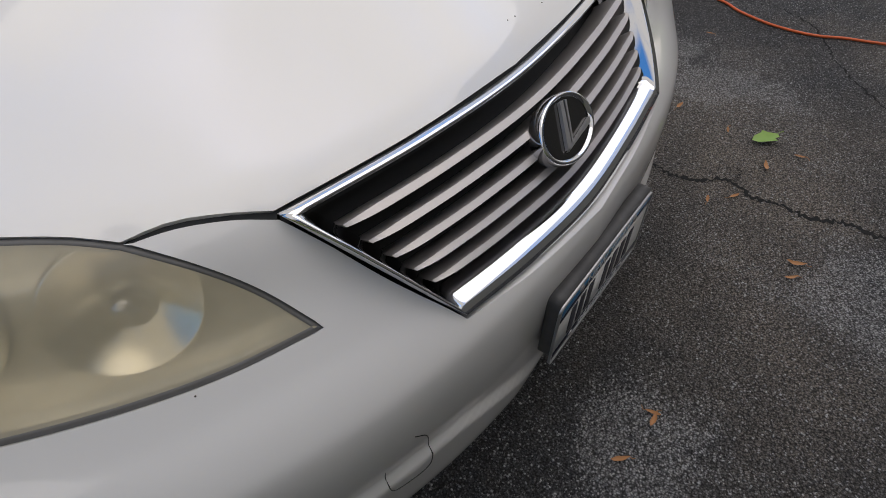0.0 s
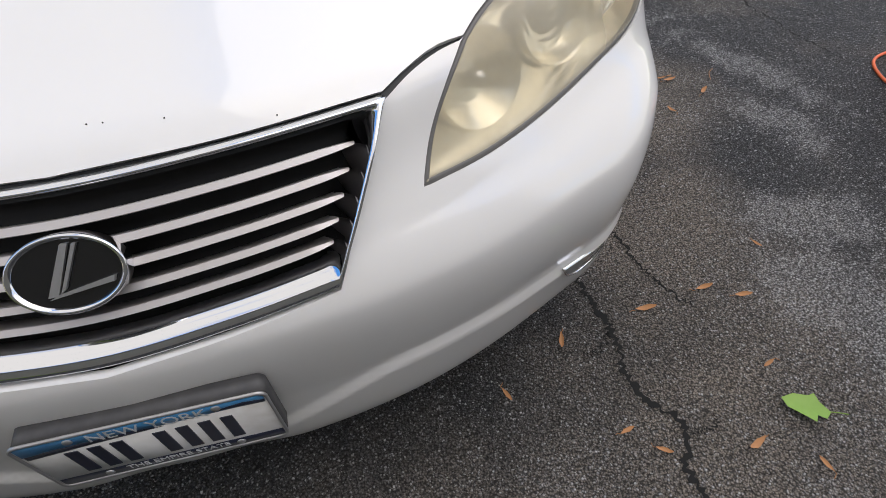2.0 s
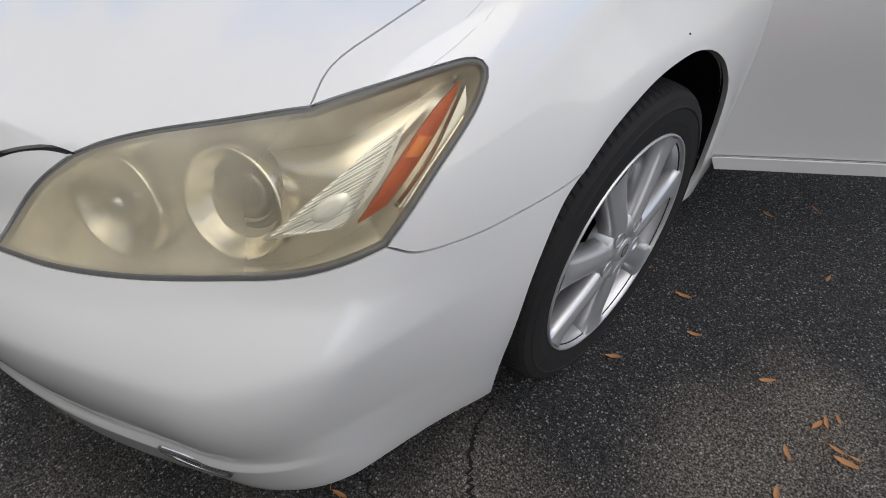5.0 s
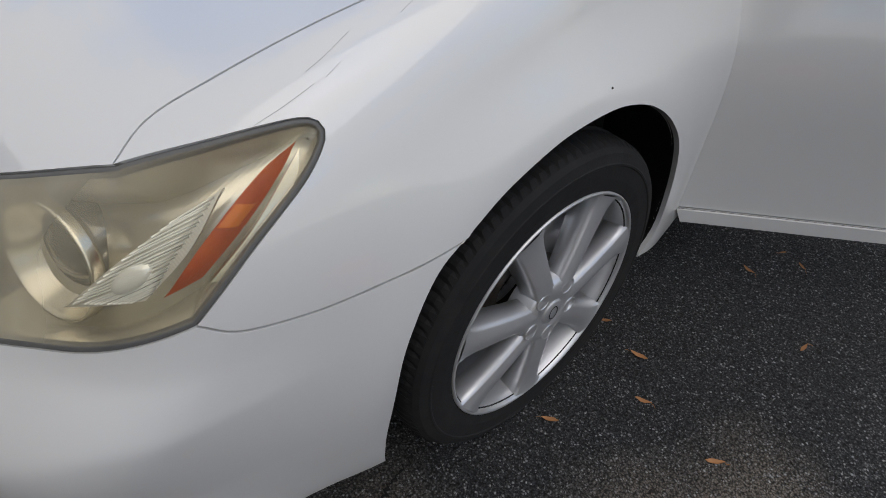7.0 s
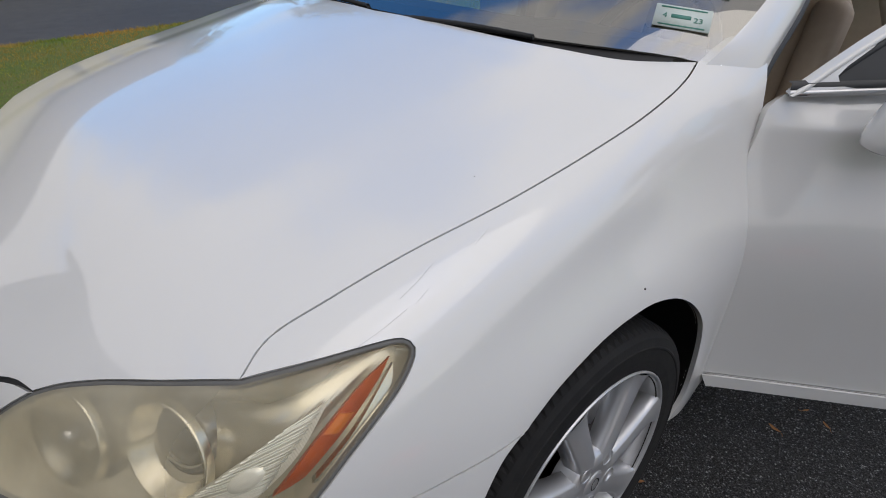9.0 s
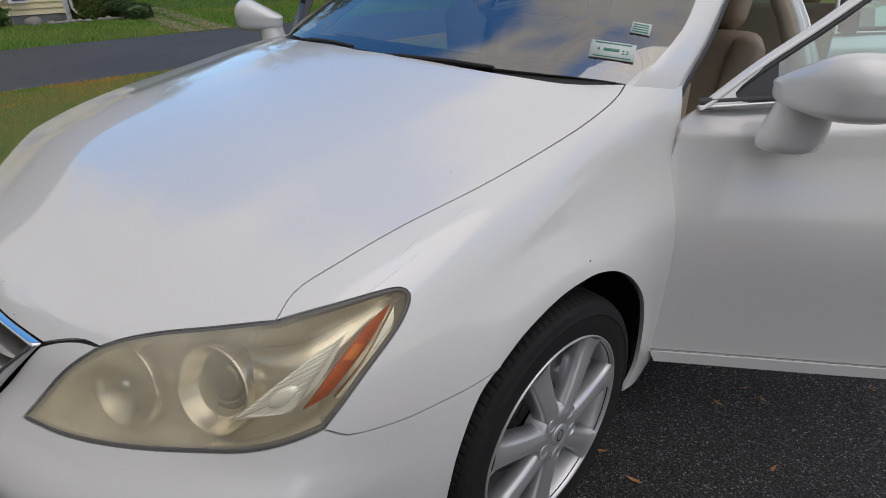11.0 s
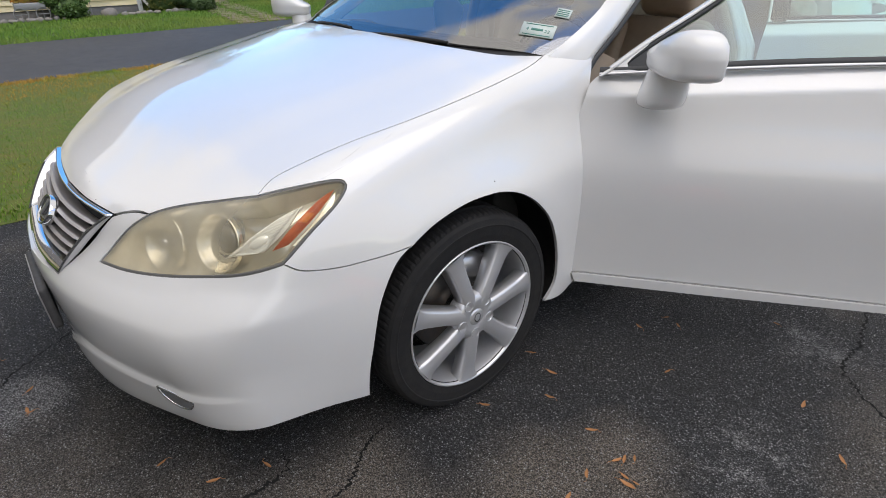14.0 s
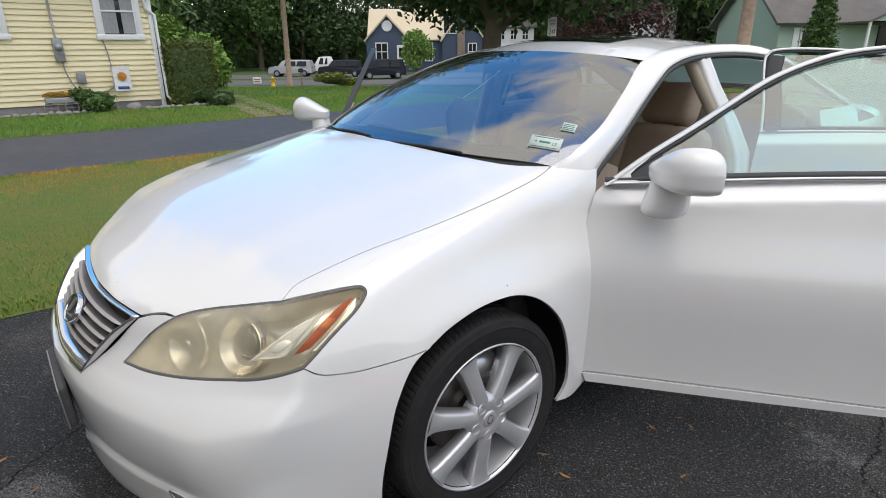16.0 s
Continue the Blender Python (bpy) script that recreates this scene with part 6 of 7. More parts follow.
def leaves(centres, radii, count, size, seed, hollow=0.45):
    """A cloud of small bent leaves in several lumps."""
    rng = np.random.default_rng(seed)
    w = np.array([r[0] * r[1] + r[1] * r[2] for r in radii], float)
    pick = rng.choice(len(centres), count, p=w / w.sum())
    v = rng.normal(size=(count, 3))
    v /= np.linalg.norm(v, axis=1, keepdims=True)
    rad = (hollow + (1 - hollow) * rng.random(count)) ** 0.7 * (1 + 0.12 * rng.normal(size=count))
    P = np.array(centres)[pick] + v * rad[:, None] * np.array(radii)[pick]
    a = rng.normal(size=(count, 3))
    a /= np.linalg.norm(a, axis=1, keepdims=True)
    b = np.cross(a, rng.normal(size=(count, 3)))
    b /= np.linalg.norm(b, axis=1, keepdims=True) + 1e-9
    s = size * (0.6 + 0.8 * rng.random(count))[:, None]
    n = np.cross(a, b)
    Q = np.stack([P - a * s, P + b * s * 0.55 + n * s * 0.2, P + a * s, P - b * s * 0.55 + n * s * 0.2], 1).reshape(-1, 3)
    F = np.arange(count * 4).reshape(-1, 4)
    me = bpy.data.meshes.new("crown")
    me.from_pydata(Q.tolist(), [], F.tolist())
    return me


def tree(name, m, height, spread, clear, leaf, label, count, size, seed, trunk=0.25, lumps=9):
    t = empty(name, label, "tree", m=m)
    rnd = random.Random(seed)
    bm = bmesh.new()
    top = clear + (height - clear) * 0.6
    path = [(0.12 * math.sin(k * 1.3 + seed), 0.12 * math.cos(k * 1.7 + seed), -0.4 + (top + 0.4) * k / 7) for k in range(8)]
    path[0], path[1] = (0, 0, -0.4), (0.0, 0.0, (top + 0.4) / 7 - 0.4)
    tube(bm, path, [trunk * (1.25 - 0.13 * k) for k in range(8)], 9)
    cs, rs = [], []
    for k in range(lumps):
        a = 2.4 * k + rnd.random()
        r = spread * (0.25 + 0.5 * rnd.random()) * (0 if k == 0 else 1)
        z = clear + (height - clear) * (0.25 + 0.62 * rnd.random())
        c = (r * math.cos(a), r * math.sin(a), z)
        cs.append(c)
        rs.append((spread * rnd.uniform(0.35, 0.55), spread * rnd.uniform(0.35, 0.55), (height - clear) * rnd.uniform(0.18, 0.30)))
        z0 = clear * 0.8 + (z - clear) * 0.3
        tube(bm, spline([(0, 0, z0), (c[0] * 0.5, c[1] * 0.5, (z0 + z) / 2 + 0.2), c], 6), [trunk * (0.5 - 0.06 * j) for j in range(7)], 6)
    part("trunk", bm, BARK, t, "rough brown trunk and limbs")
    me = leaves(cs, rs, count, size, seed)
    me.materials.append(leaf)
    crown = new("crown", me)
    crown.parent = t
    return t


def bush(name, m, dims, leaf, label, count, size, seed, square=False):
    rng = np.random.default_rng(seed)
    w, d, h = dims
    t = empty(name, label, "bush", m=m)
    bm = bmesh.new()
    if square:
        box(bm, -w * 0.45, w * 0.45, -d * 0.45, d * 0.45, 0.0, h * 0.95, 0.12)
    else:
        bmesh.ops.create_icosphere(bm, subdivisions=3, radius=1)
        for v in bm.verts:
            k = 0.62 + 0.12 * noise.noise(v.co * 2.1 + Vector((seed, 0, 0)))
            v.co = (v.co.x * w / 2 * k, v.co.y * d / 2 * k, max(0.0, h * 0.5 + v.co.z * h / 2 * k))
    part("inner_mass", bm, LEAF_D, t)
    n = count
    if square:
        f = rng.integers(0, 5, n)
        u, v = rng.uniform(-0.5, 0.5, n), rng.uniform(0, 1, n)
        P = np.empty((n, 3))
        for k in range(5):
            q = f == k
            if k < 2:
                P[q] = np.stack([np.full(q.sum(), (k - 0.5) * w), u[q] * d, v[q] * h], 1)
            elif k < 4:
                P[q] = np.stack([u[q] * w, np.full(q.sum(), (k - 2.5) * d), v[q] * h], 1)
            else:
                P[q] = np.stack([u[q] * w, (v[q] - 0.5) * d, np.full(q.sum(), h)], 1)
        P += rng.normal(size=(n, 3)) * 0.035
        me = leaves(P.tolist(), [(0.02, 0.02, 0.02)] * n, n, size, seed)
    else:
        cs = [(w * 0.25 * math.cos(2.2 * k), d * 0.25 * math.sin(2.2 * k), h * (0.35 + 0.22 * (k % 3))) for k in range(7)]
        rs = [(w * 0.30, d * 0.30, h * 0.30)] * 7
        me = leaves(cs, rs, n, size, seed, 0.6)
        for vert in me.vertices:
            vert.co.z = max(0.01, vert.co.z)
    me.materials.append(leaf)
    c = new("foliage", me)
    c.parent = t
    return t


# grass
def grass(name, region, count, height, seed, material, label, keep=None):
    rng = np.random.default_rng(seed)
    x = rng.uniform(region[0], region[1], count)
    y = rng.uniform(region[2], region[3], count)
    if keep is not None:
        ok = keep(x, y)
        x, y = x[ok], y[ok]
    n = len(x)
    z = np.array([fall(a, b) for a, b in zip(x, y)]) - 0.012
    a = rng.uniform(0, 2 * math.pi, n)
    h = height * rng.uniform(0.5, 1.2, n)
    w = 0.006 + 0.006 * rng.random(n)
    lean = rng.normal(size=(n, 2)) * 0.35 * h[:, None]
    A = np.stack([x - w * np.cos(a), y - w * np.sin(a), z], 1)
    B = np.stack([x + w * np.cos(a), y + w * np.sin(a), z], 1)
    C = np.stack([x + lean[:, 0], y + lean[:, 1], z + h], 1)
    me = bpy.data.meshes.new(name)
    me.from_pydata(np.stack([A, B, C], 1).reshape(-1, 3).tolist(), [], np.arange(3 * n).reshape(-1, 3).tolist())
    me.materials.append(material)
    return tagged(new(name, me), label, "grass", kind="stuff")


def grass_mat(name, a, b, dry, scale, bias=0.0):
    m = leaf_mat(name, a, b)
    nt = m.node_tree
    bs = nt.nodes["Principled BSDF"]
    src = bs.inputs["Base Color"].links[0].from_socket
    co, n, r, mix = nt.nodes.new("ShaderNodeTexCoord"), nt.nodes.new("ShaderNodeTexNoise"), nt.nodes.new("ShaderNodeMapRange"), nt.nodes.new("ShaderNodeMix")
    mix.data_type = "RGBA"
    n.inputs["Scale"].default_value, n.inputs["Detail"].default_value = scale, 5
    r.inputs["From Min"].default_value, r.inputs["From Max"].default_value = 0.47, 0.64
    mix.inputs[7].default_value = (*dry, 1)
    nt.links.new(co.outputs["Object"], n.inputs["Vector"])
    # drier along the next driveway's edge, by the given bias
    xyz, where, plus = nt.nodes.new("ShaderNodeSeparateXYZ"), nt.nodes.new("ShaderNodeMapRange"), nt.nodes.new("ShaderNodeMath")
    where.inputs["From Min"].default_value, where.inputs["From Max"].default_value = -6.3, -3.2
    where.inputs["To Min"].default_value, where.inputs["To Max"].default_value = bias, -bias
    nt.links.new(co.outputs["Object"], xyz.inputs[0])
    nt.links.new(xyz.outputs["X"], where.inputs["Value"])
    nt.links.new(n.outputs["Fac"], plus.inputs[0])
    nt.links.new(where.outputs[0], plus.inputs[1])
    nt.links.new(plus.outputs[0], r.inputs["Value"])
    nt.links.new(r.outputs[0], mix.inputs[0])
    nt.links.new(src, mix.inputs[6])
    nt.links.new(mix.outputs[2], bs.inputs["Base Color"])
    bs.inputs["Roughness"].default_value = 0.8
    return m


TURF = mat("turf", (0.075, 0.135, 0.02), 0.95, grain=(14, 1.0, (0.16, 0.15, 0.035)), bump=(60, 0.6, 0.02))
bm = bmesh.new()
ys = np.linspace(-16, 20, 60)
rows = [[(-1.70 + 0.05 * noise.noise(Vector((y * 1.3, 0, 0))), y, 0.004), (-2.0, y, 0.022), (-3.9, y, 0.03), (-5.9 - 0.02 * y, y, 0.022), (-6.17 - 0.02 * y + 0.06 * noise.noise(Vector((y * 1.1, 5, 0))), y, 0.004)] for y in ys]
skin(bm, rows)
bm.normal_update()
bm.faces.ensure_lookup_table()
if bm.faces[0].normal.z < 0:
    bmesh.ops.reverse_faces(bm, faces=bm.faces)
tagged(link("lawn_strip", bm, TURF), "grass strip between the driveways with dry yellow patches", "lawn", kind="structure")
BLADES = grass_mat("grass_blades", (0.10, 0.20, 0.02), (0.26, 0.40, 0.05), (0.50, 0.30, 0.06), 0.9, 0.15)
BLADES_G = grass_mat("grass_blades_green", (0.10, 0.22, 0.025), (0.20, 0.33, 0.05), (0.24, 0.30, 0.06), 0.3)
grass("grass_strip", (-6.2, -1.72, -3.5, 12.0), 300000, 0.050, 11, BLADES, "short mown grass, green with dry yellow patches")
grass("grass_lawn", (-15.5, -9.9, -2.0, 11.0), 50000, 0.060, 12, BLADES_G, "short green lawn by the house", keep=lambda x, y: (x > -14.0) | (y > 4.2))
grass("grass_far", (-32, -14.5, 4.5, 24.0), 40000, 0.085, 13, BLADES_G, "mown green lawn towards the street")

# stepping-stone path
STONE = mat("tan_stone", (0.26, 0.20, 0.15), 0.9, grain=(12, 0.9, (0.19, 0.15, 0.12)))
path = empty("stone_path", "tan flagstone path across the lawn", "path", kind="structure")
rnd = random.Random(3)
for k in range(14):
    t = k / 13
    for s in (-0.28, 0.28):
        c = Vector((-16.3 + 6.1 * t, 6.1 - 1.0 * t + s, 0))
        pts = [(c.x + 0.24 * math.cos(a) * rnd.uniform(0.85, 1.1), c.y + 0.26 * math.sin(a) * rnd.uniform(0.85, 1.1)) for a in np.linspace(0, 2 * math.pi, 8)[:-1]]
        part("flagstone", slab(pts, -0.03, 0.012, Matrix.Translation((0, 0, fall(c.x, c.y)))), STONE, path, smooth=False)

# ---- yellow house ----
SIDING = mat("cream_yellow_siding", (0.80, 0.71, 0.46), 0.6, grain=(6, 0.5, (0.75, 0.65, 0.41)))
WHITE = mat("white_paint", (0.76, 0.77, 0.78), 0.5, grain=(8, 0.5, (0.70, 0.71, 0.72)))
PANE = mat("window_pane", (0.02, 0.024, 0.028), 0.12, 0.0, 0.0, Specular_IOR_Level=0.25)
CONCRETE = mat("foundation", (0.16, 0.16, 0.165), 0.9, grain=(10, 0.9, (0.24, 0.23, 0.22)))
SHINGLE = mat("grey_shingle", (0.12, 0.11, 0.105), 0.9, grain=(10, 0.9, (0.17, 0.16, 0.15)))
CURTAIN = mat("curtain", (0.34, 0.34, 0.35), 0.9, grain=(20, 0.8, (0.24, 0.24, 0.25)))
METAL_G = mat("grey_metal_box", (0.30, 0.31, 0.32), 0.5, 0.4, grain=(15, 0.6, (0.24, 0.25, 0.26)))
house = empty("yellow_house", "cream yellow clapboard house with white windows", "house", m=pose(-14.2, 0, 0))
bm = bmesh.new()
box(bm, -8.0, -0.06, -9.0, 3.85, -0.3, 3.0)
part("wall", bm, SIDING, house)
bm = bmesh.new()
box(bm, -8.02, -0.02, -9.0, 3.83, -0.3, 0.17)
part("foundation", bm, CONCRETE, house, "grey foundation")
WINDOWS = [(2.62, 3.60, 1.60, 2.78), (-0.20, 0.93, 1.60, 2.78)]
bm = bmesh.new()
skin(bm, [[(-0.05, y, 0.0) for y in (-9.0, 3.78)], [(0.002, y, 0.0) for y in (-9.0, 3.78)], [(-0.030, y, 0.122) for y in (-9.0, 3.78)]])
bmesh.ops.recalc_face_normals(bm, faces=bm.faces)
first = part("clapboard", bm, SIDING, house, smooth=False)
first.location.z = 0.17
for k in range(1, 23):
    ob = new("clapboard", first.data)
    ob.parent, ob.location.z = house, 0.17 + 0.120 * k
bm = bmesh.new()
box(bm, -0.06, 0.02, 3.77, 3.87, -0.1, 3.0, 0.006)
part("corner_board", bm, WHITE, house, "white corner board")
bm = bmesh.new()
tube(bm, [(0.06, 3.70, 2.9), (0.06, 3.72, 2.3), (0.06, 3.90, 2.15), (0.06, 3.92, 0.25), (0.20, 3.98, 0.12)], 0.038, 8)
part("downspout", bm, WHITE, house, "white downspout")
for y0, y1, z0, z1 in WINDOWS:
    bm = bmesh.new()
    for a, b, c, d in ((y0, y0 + 0.11, z0, z1), (y1 - 0.11, y1, z0, z1), (y0, y1, z1 - 0.11, z1), (y0 - 0.03, y1 + 0.03, z0 - 0.02, z0 + 0.10)):
        box(bm, -0.04, 0.058 if c < z0 else (0.054 if c > z0 + 0.5 else 0.050), a, b, c, d, 0.006)
    w = part("window", bm, WHITE, house, "white framed window")
    bm = bmesh.new()
    ym, zm = (y0 + y1) / 2, (z0 + z1) / 2 + 0.02
    box(bm, -0.05, 0.036, y0 + 0.10, y1 - 0.10, zm - 0.02, zm + 0.02, 0.004)
    for yy in (y0 + 0.13, y1 - 0.13):
        box(bm, -0.05, 0.032, yy - 0.02, yy + 0.02, z0 + 0.09, z1 - 0.10, 0.004)
    part("sash", bm, WHITE, w)
    bm = bmesh.new()
    box(bm, -0.045, 0.010, y0 + 0.10, y1 - 0.10, z0 + 0.09, z1 - 0.10)
    part("pane", bm, PANE, w, "dark window pane")
    for c0, c1 in ((y0 + 0.15, ym - 0.03), (ym + 0.07, y1 - 0.15)):
        bm = bmesh.new()
        skin(bm, [[(0.016 + 0.004 * math.sin(60 * y), y, z) for y in np.linspace(c0, c1, 30)] for z in (z0 + 0.12, z1 - 0.12)])
        part("curtain", bm, CURTAIN, w, "grey curtain")
bm = bmesh.new()
skin(bm, [[(0.35, -9.4, 2.95), (0.35, 4.2, 2.95)], [(-4.0, -9.4, 5.6), (-4.0, 4.2, 5.6)], [(-8.4, -9.4, 2.95), (-8.4, 4.2, 2.95)]])
thicken(bm, 0.12)
part("roof", bm, SHINGLE, house, "grey shingle roof", smooth=False)
bm = bmesh.new()
lathe(bm, [(0.001, 0.10), (0.055, 0.095), (0.075, 0.07), (0.08, 0.0)], 24, Matrix.Translation((0.09, 1.78, 1.42)) @ pose(0, 0, 0, 0, 90, 0))
box(bm, 0.0, 0.10, 1.68, 1.88, 1.10, 1.62, 0.02)
meter = part("electric_meter", bm, METAL_G, house, "grey electric meter box")
bm = bmesh.new()
tube(bm, [(0.05, 1.75, 3.0), (0.05, 1.76, 1.60)], 0.022, 8)
tube(bm, spline([(0.05, 1.80, 1.12), (0.05, 1.85, 0.80), (0.06, 2.0, 0.50), (0.05, 2.3, 0.42), (0.04, 2.75, 0.52), (0.03, 2.76, 1.2), (0.02, 2.70, 1.58)], 30), 0.014, 6)
part("conduit", bm, METAL_G, house, "grey conduit and cable")
bm = bmesh.new()
box(bm, 0.0, 0.09, 2.02, 2.20, 0.62, 0.88, 0.012)
part("junction_box", bm, METAL_G, house, "grey junction box")

# yard flag, planter, stones, bushes
flag = empty("yard_flag", "small white yard flag with a sunflower on a thin rod", "flag", m=pose(-14.0, 2.75, 0))
bm = bmesh.new()
rows = [[(0.01 * math.sin(8 * y + z * 5), y, z) for y in np.linspace(0.0, 0.36, 8)] for z in np.linspace(0.42, 0.98, 8)]
skin(bm, rows)
part("cloth", bm, WHITE, flag, "white flag cloth")
bm = bmesh.new()
lathe(bm, [(0.001, 0.02), (0.07, 0.012), (0.10, 0.006)], 14, Matrix.Translation((0.015, 0.18, 0.76)) @ pose(0, 0, 0, 0, 90, 0))
part("sunflower", bm, mat("sunflower_print", (0.62, 0.26, 0.03), 0.8, grain=(40, 0.8, (0.25, 0.10, 0.02))), flag, "orange sunflower print")
bm = bmesh.new()
box(bm, 0.012, 0.016, 0.06, 0.30, 0.47, 0.53)
part("print_bar", bm, mat("blue_print", (0.05, 0.12, 0.35), 0.8), flag)
bm = bmesh.new()
tube(bm, [(0, -0.02, 0), (0, -0.02, 1.02), (0, 0.38, 1.02)], 0.006, 6)
part("rod", bm, METAL_G, flag)
planter = empty("planter", "small cart planter with orange flowers by the house", "planter", m=pose(-13.75, 1.55, 0))
bm = bmesh.new()
box(bm, -0.12, 0.12, -0.28, 0.28, 0.22, 0.36, 0.02)
part("trough", bm, METAL_G, planter, "grey trough")
for y in (-0.2, 0.2):
    bm = bmesh.new()
    tube(bm, [(0.13, y + 0.13 * math.cos(a), 0.14 + 0.13 * math.sin(a)) for a in np.linspace(0, 2 * math.pi, 25)], 0.010, 6, False)
    tube(bm, [(0.13, y - 0.13, 0.14), (0.13, y + 0.13, 0.14)], 0.006, 5)
    tube(bm, [(0.13, y, 0.01), (0.13, y, 0.27)], 0.006, 5)
    part("wheel", bm, METAL_G, planter, "thin wire wheel")
me = leaves([(0, -0.15, 0.42), (0, 0.1, 0.42)], [(0.1, 0.16, 0.07)] * 2, 500, 0.03, 3)
me.materials.append(leaf_mat("orange_flowers", (0.60, 0.22, 0.03), (0.30, 0.30, 0.06)))
new("flowers", me).parent = planter
bush("garden_plant", pose(-13.8, 2.2, 0), (0.9, 0.9, 0.48), LEAF, "bright green leafy plant by the house wall", 2600, 0.045, 4)
rnd = random.Random(8)
rock0 = None
for k in range(26):
    if rock0 is None:
        bm = bmesh.new()
        bmesh.ops.create_icosphere(bm, subdivisions=2, radius=1.0)
        for v in bm.verts:
            v.co *= 1 + 0.25 * noise.noise(v.co * 1.7)
        rock0 = link("edging_stone", bm, mat("pale_stone", (0.30, 0.28, 0.26), 0.9, grain=(8, 0.9, (0.20, 0.19, 0.18))))
        ob = rock0
    else:
        ob = new("edging_stone", rock0.data)
    y = 0.2 + 0.16 * k if k < 14 else 3.3 + 0.14 * (k - 14)
    x = -13.55 + rnd.uniform(-0.05, 0.05)
    if k == 20:
        x, y = -13.8, 3.05
    big = 2.3 if k == 20 else 1.0
    ob.matrix_basis = pose(x, y, 0.03, 0, 0, rnd.uniform(0, 360))
    ob.scale = (0.085 * big * rnd.uniform(0.7, 1.3), 0.07 * big * rnd.uniform(0.8, 1.3), 0.055 * big * rnd.uniform(0.7, 1.2))
    tagged(ob, "pale rounded edging stone in the grass", "stone", "edging stones")
bush("square_hedge", pose(-14.35, 4.50, 0, 0, 0, 8), (1.0, 1.15, 1.46), leaf_mat("hedge_leaf", (0.05, 0.085, 0.012), (0.13, 0.14, 0.02)), "square clipped hedge with yellowing top", 9000, 0.030, 5, True)
bush("round_shrub", pose(-13.55, 4.95, 0), (0.9, 0.95, 0.36), LEAF_D, "low round dark green shrub", 3000, 0.030, 6)
bush("tall_bush", pose(-18.0, 5.6, 0), (2.6, 2.6, 2.15), LEAF_B, "large leafy light green bush", 7000, 0.085, 7)
bush("yellow_shrub", at(-0.17, 42), (3.2, 1.6, 0.9), LEAF_Y, "low yellow-green shrub in a bed", 2500, 0.09, 9)

# ---- street ----
ROAD = mat("street_asphalt", (0.10, 0.10, 0.10), 0.9, grain=(3, 0.8, (0.14, 0.135, 0.13)))


def band(name, d0, d1, z, material, label, category):
    bm = bmesh.new()
    rows = []
    for d in np.linspace(d0, d1, 4):
        row = []
        for l in np.linspace(-80, 80, 60):
            p = out(l / d, d)
            p.z += z
            row.append(p)
        rows.append(row)
    skin(bm, rows)
    bm.normal_update()
    bm.faces.ensure_lookup_table()
    if bm.faces[0].normal.z < 0:
        bmesh.ops.reverse_faces(bm, faces=bm.faces)
    return tagged(link(name, bm, material), label, category, kind="structure")


band("road", 47.5, 56.0, 0.015, ROAD, "grey asphalt street", "street")
band("pavement", 43.0, 44.5, 0.02, CONCRETE, "pale concrete sidewalk along the street", "sidewalk")
band("parking_apron", 59.0, 68.0, 0.012, ROAD, "grey parking apron across the street", "street")

TYRE_FAR = mat("far_tyre", (0.015, 0.015, 0.015), 0.8)
LAMP_RED = mat("tail_lamp", (0.35, 0.02, 0.02), 0.3)


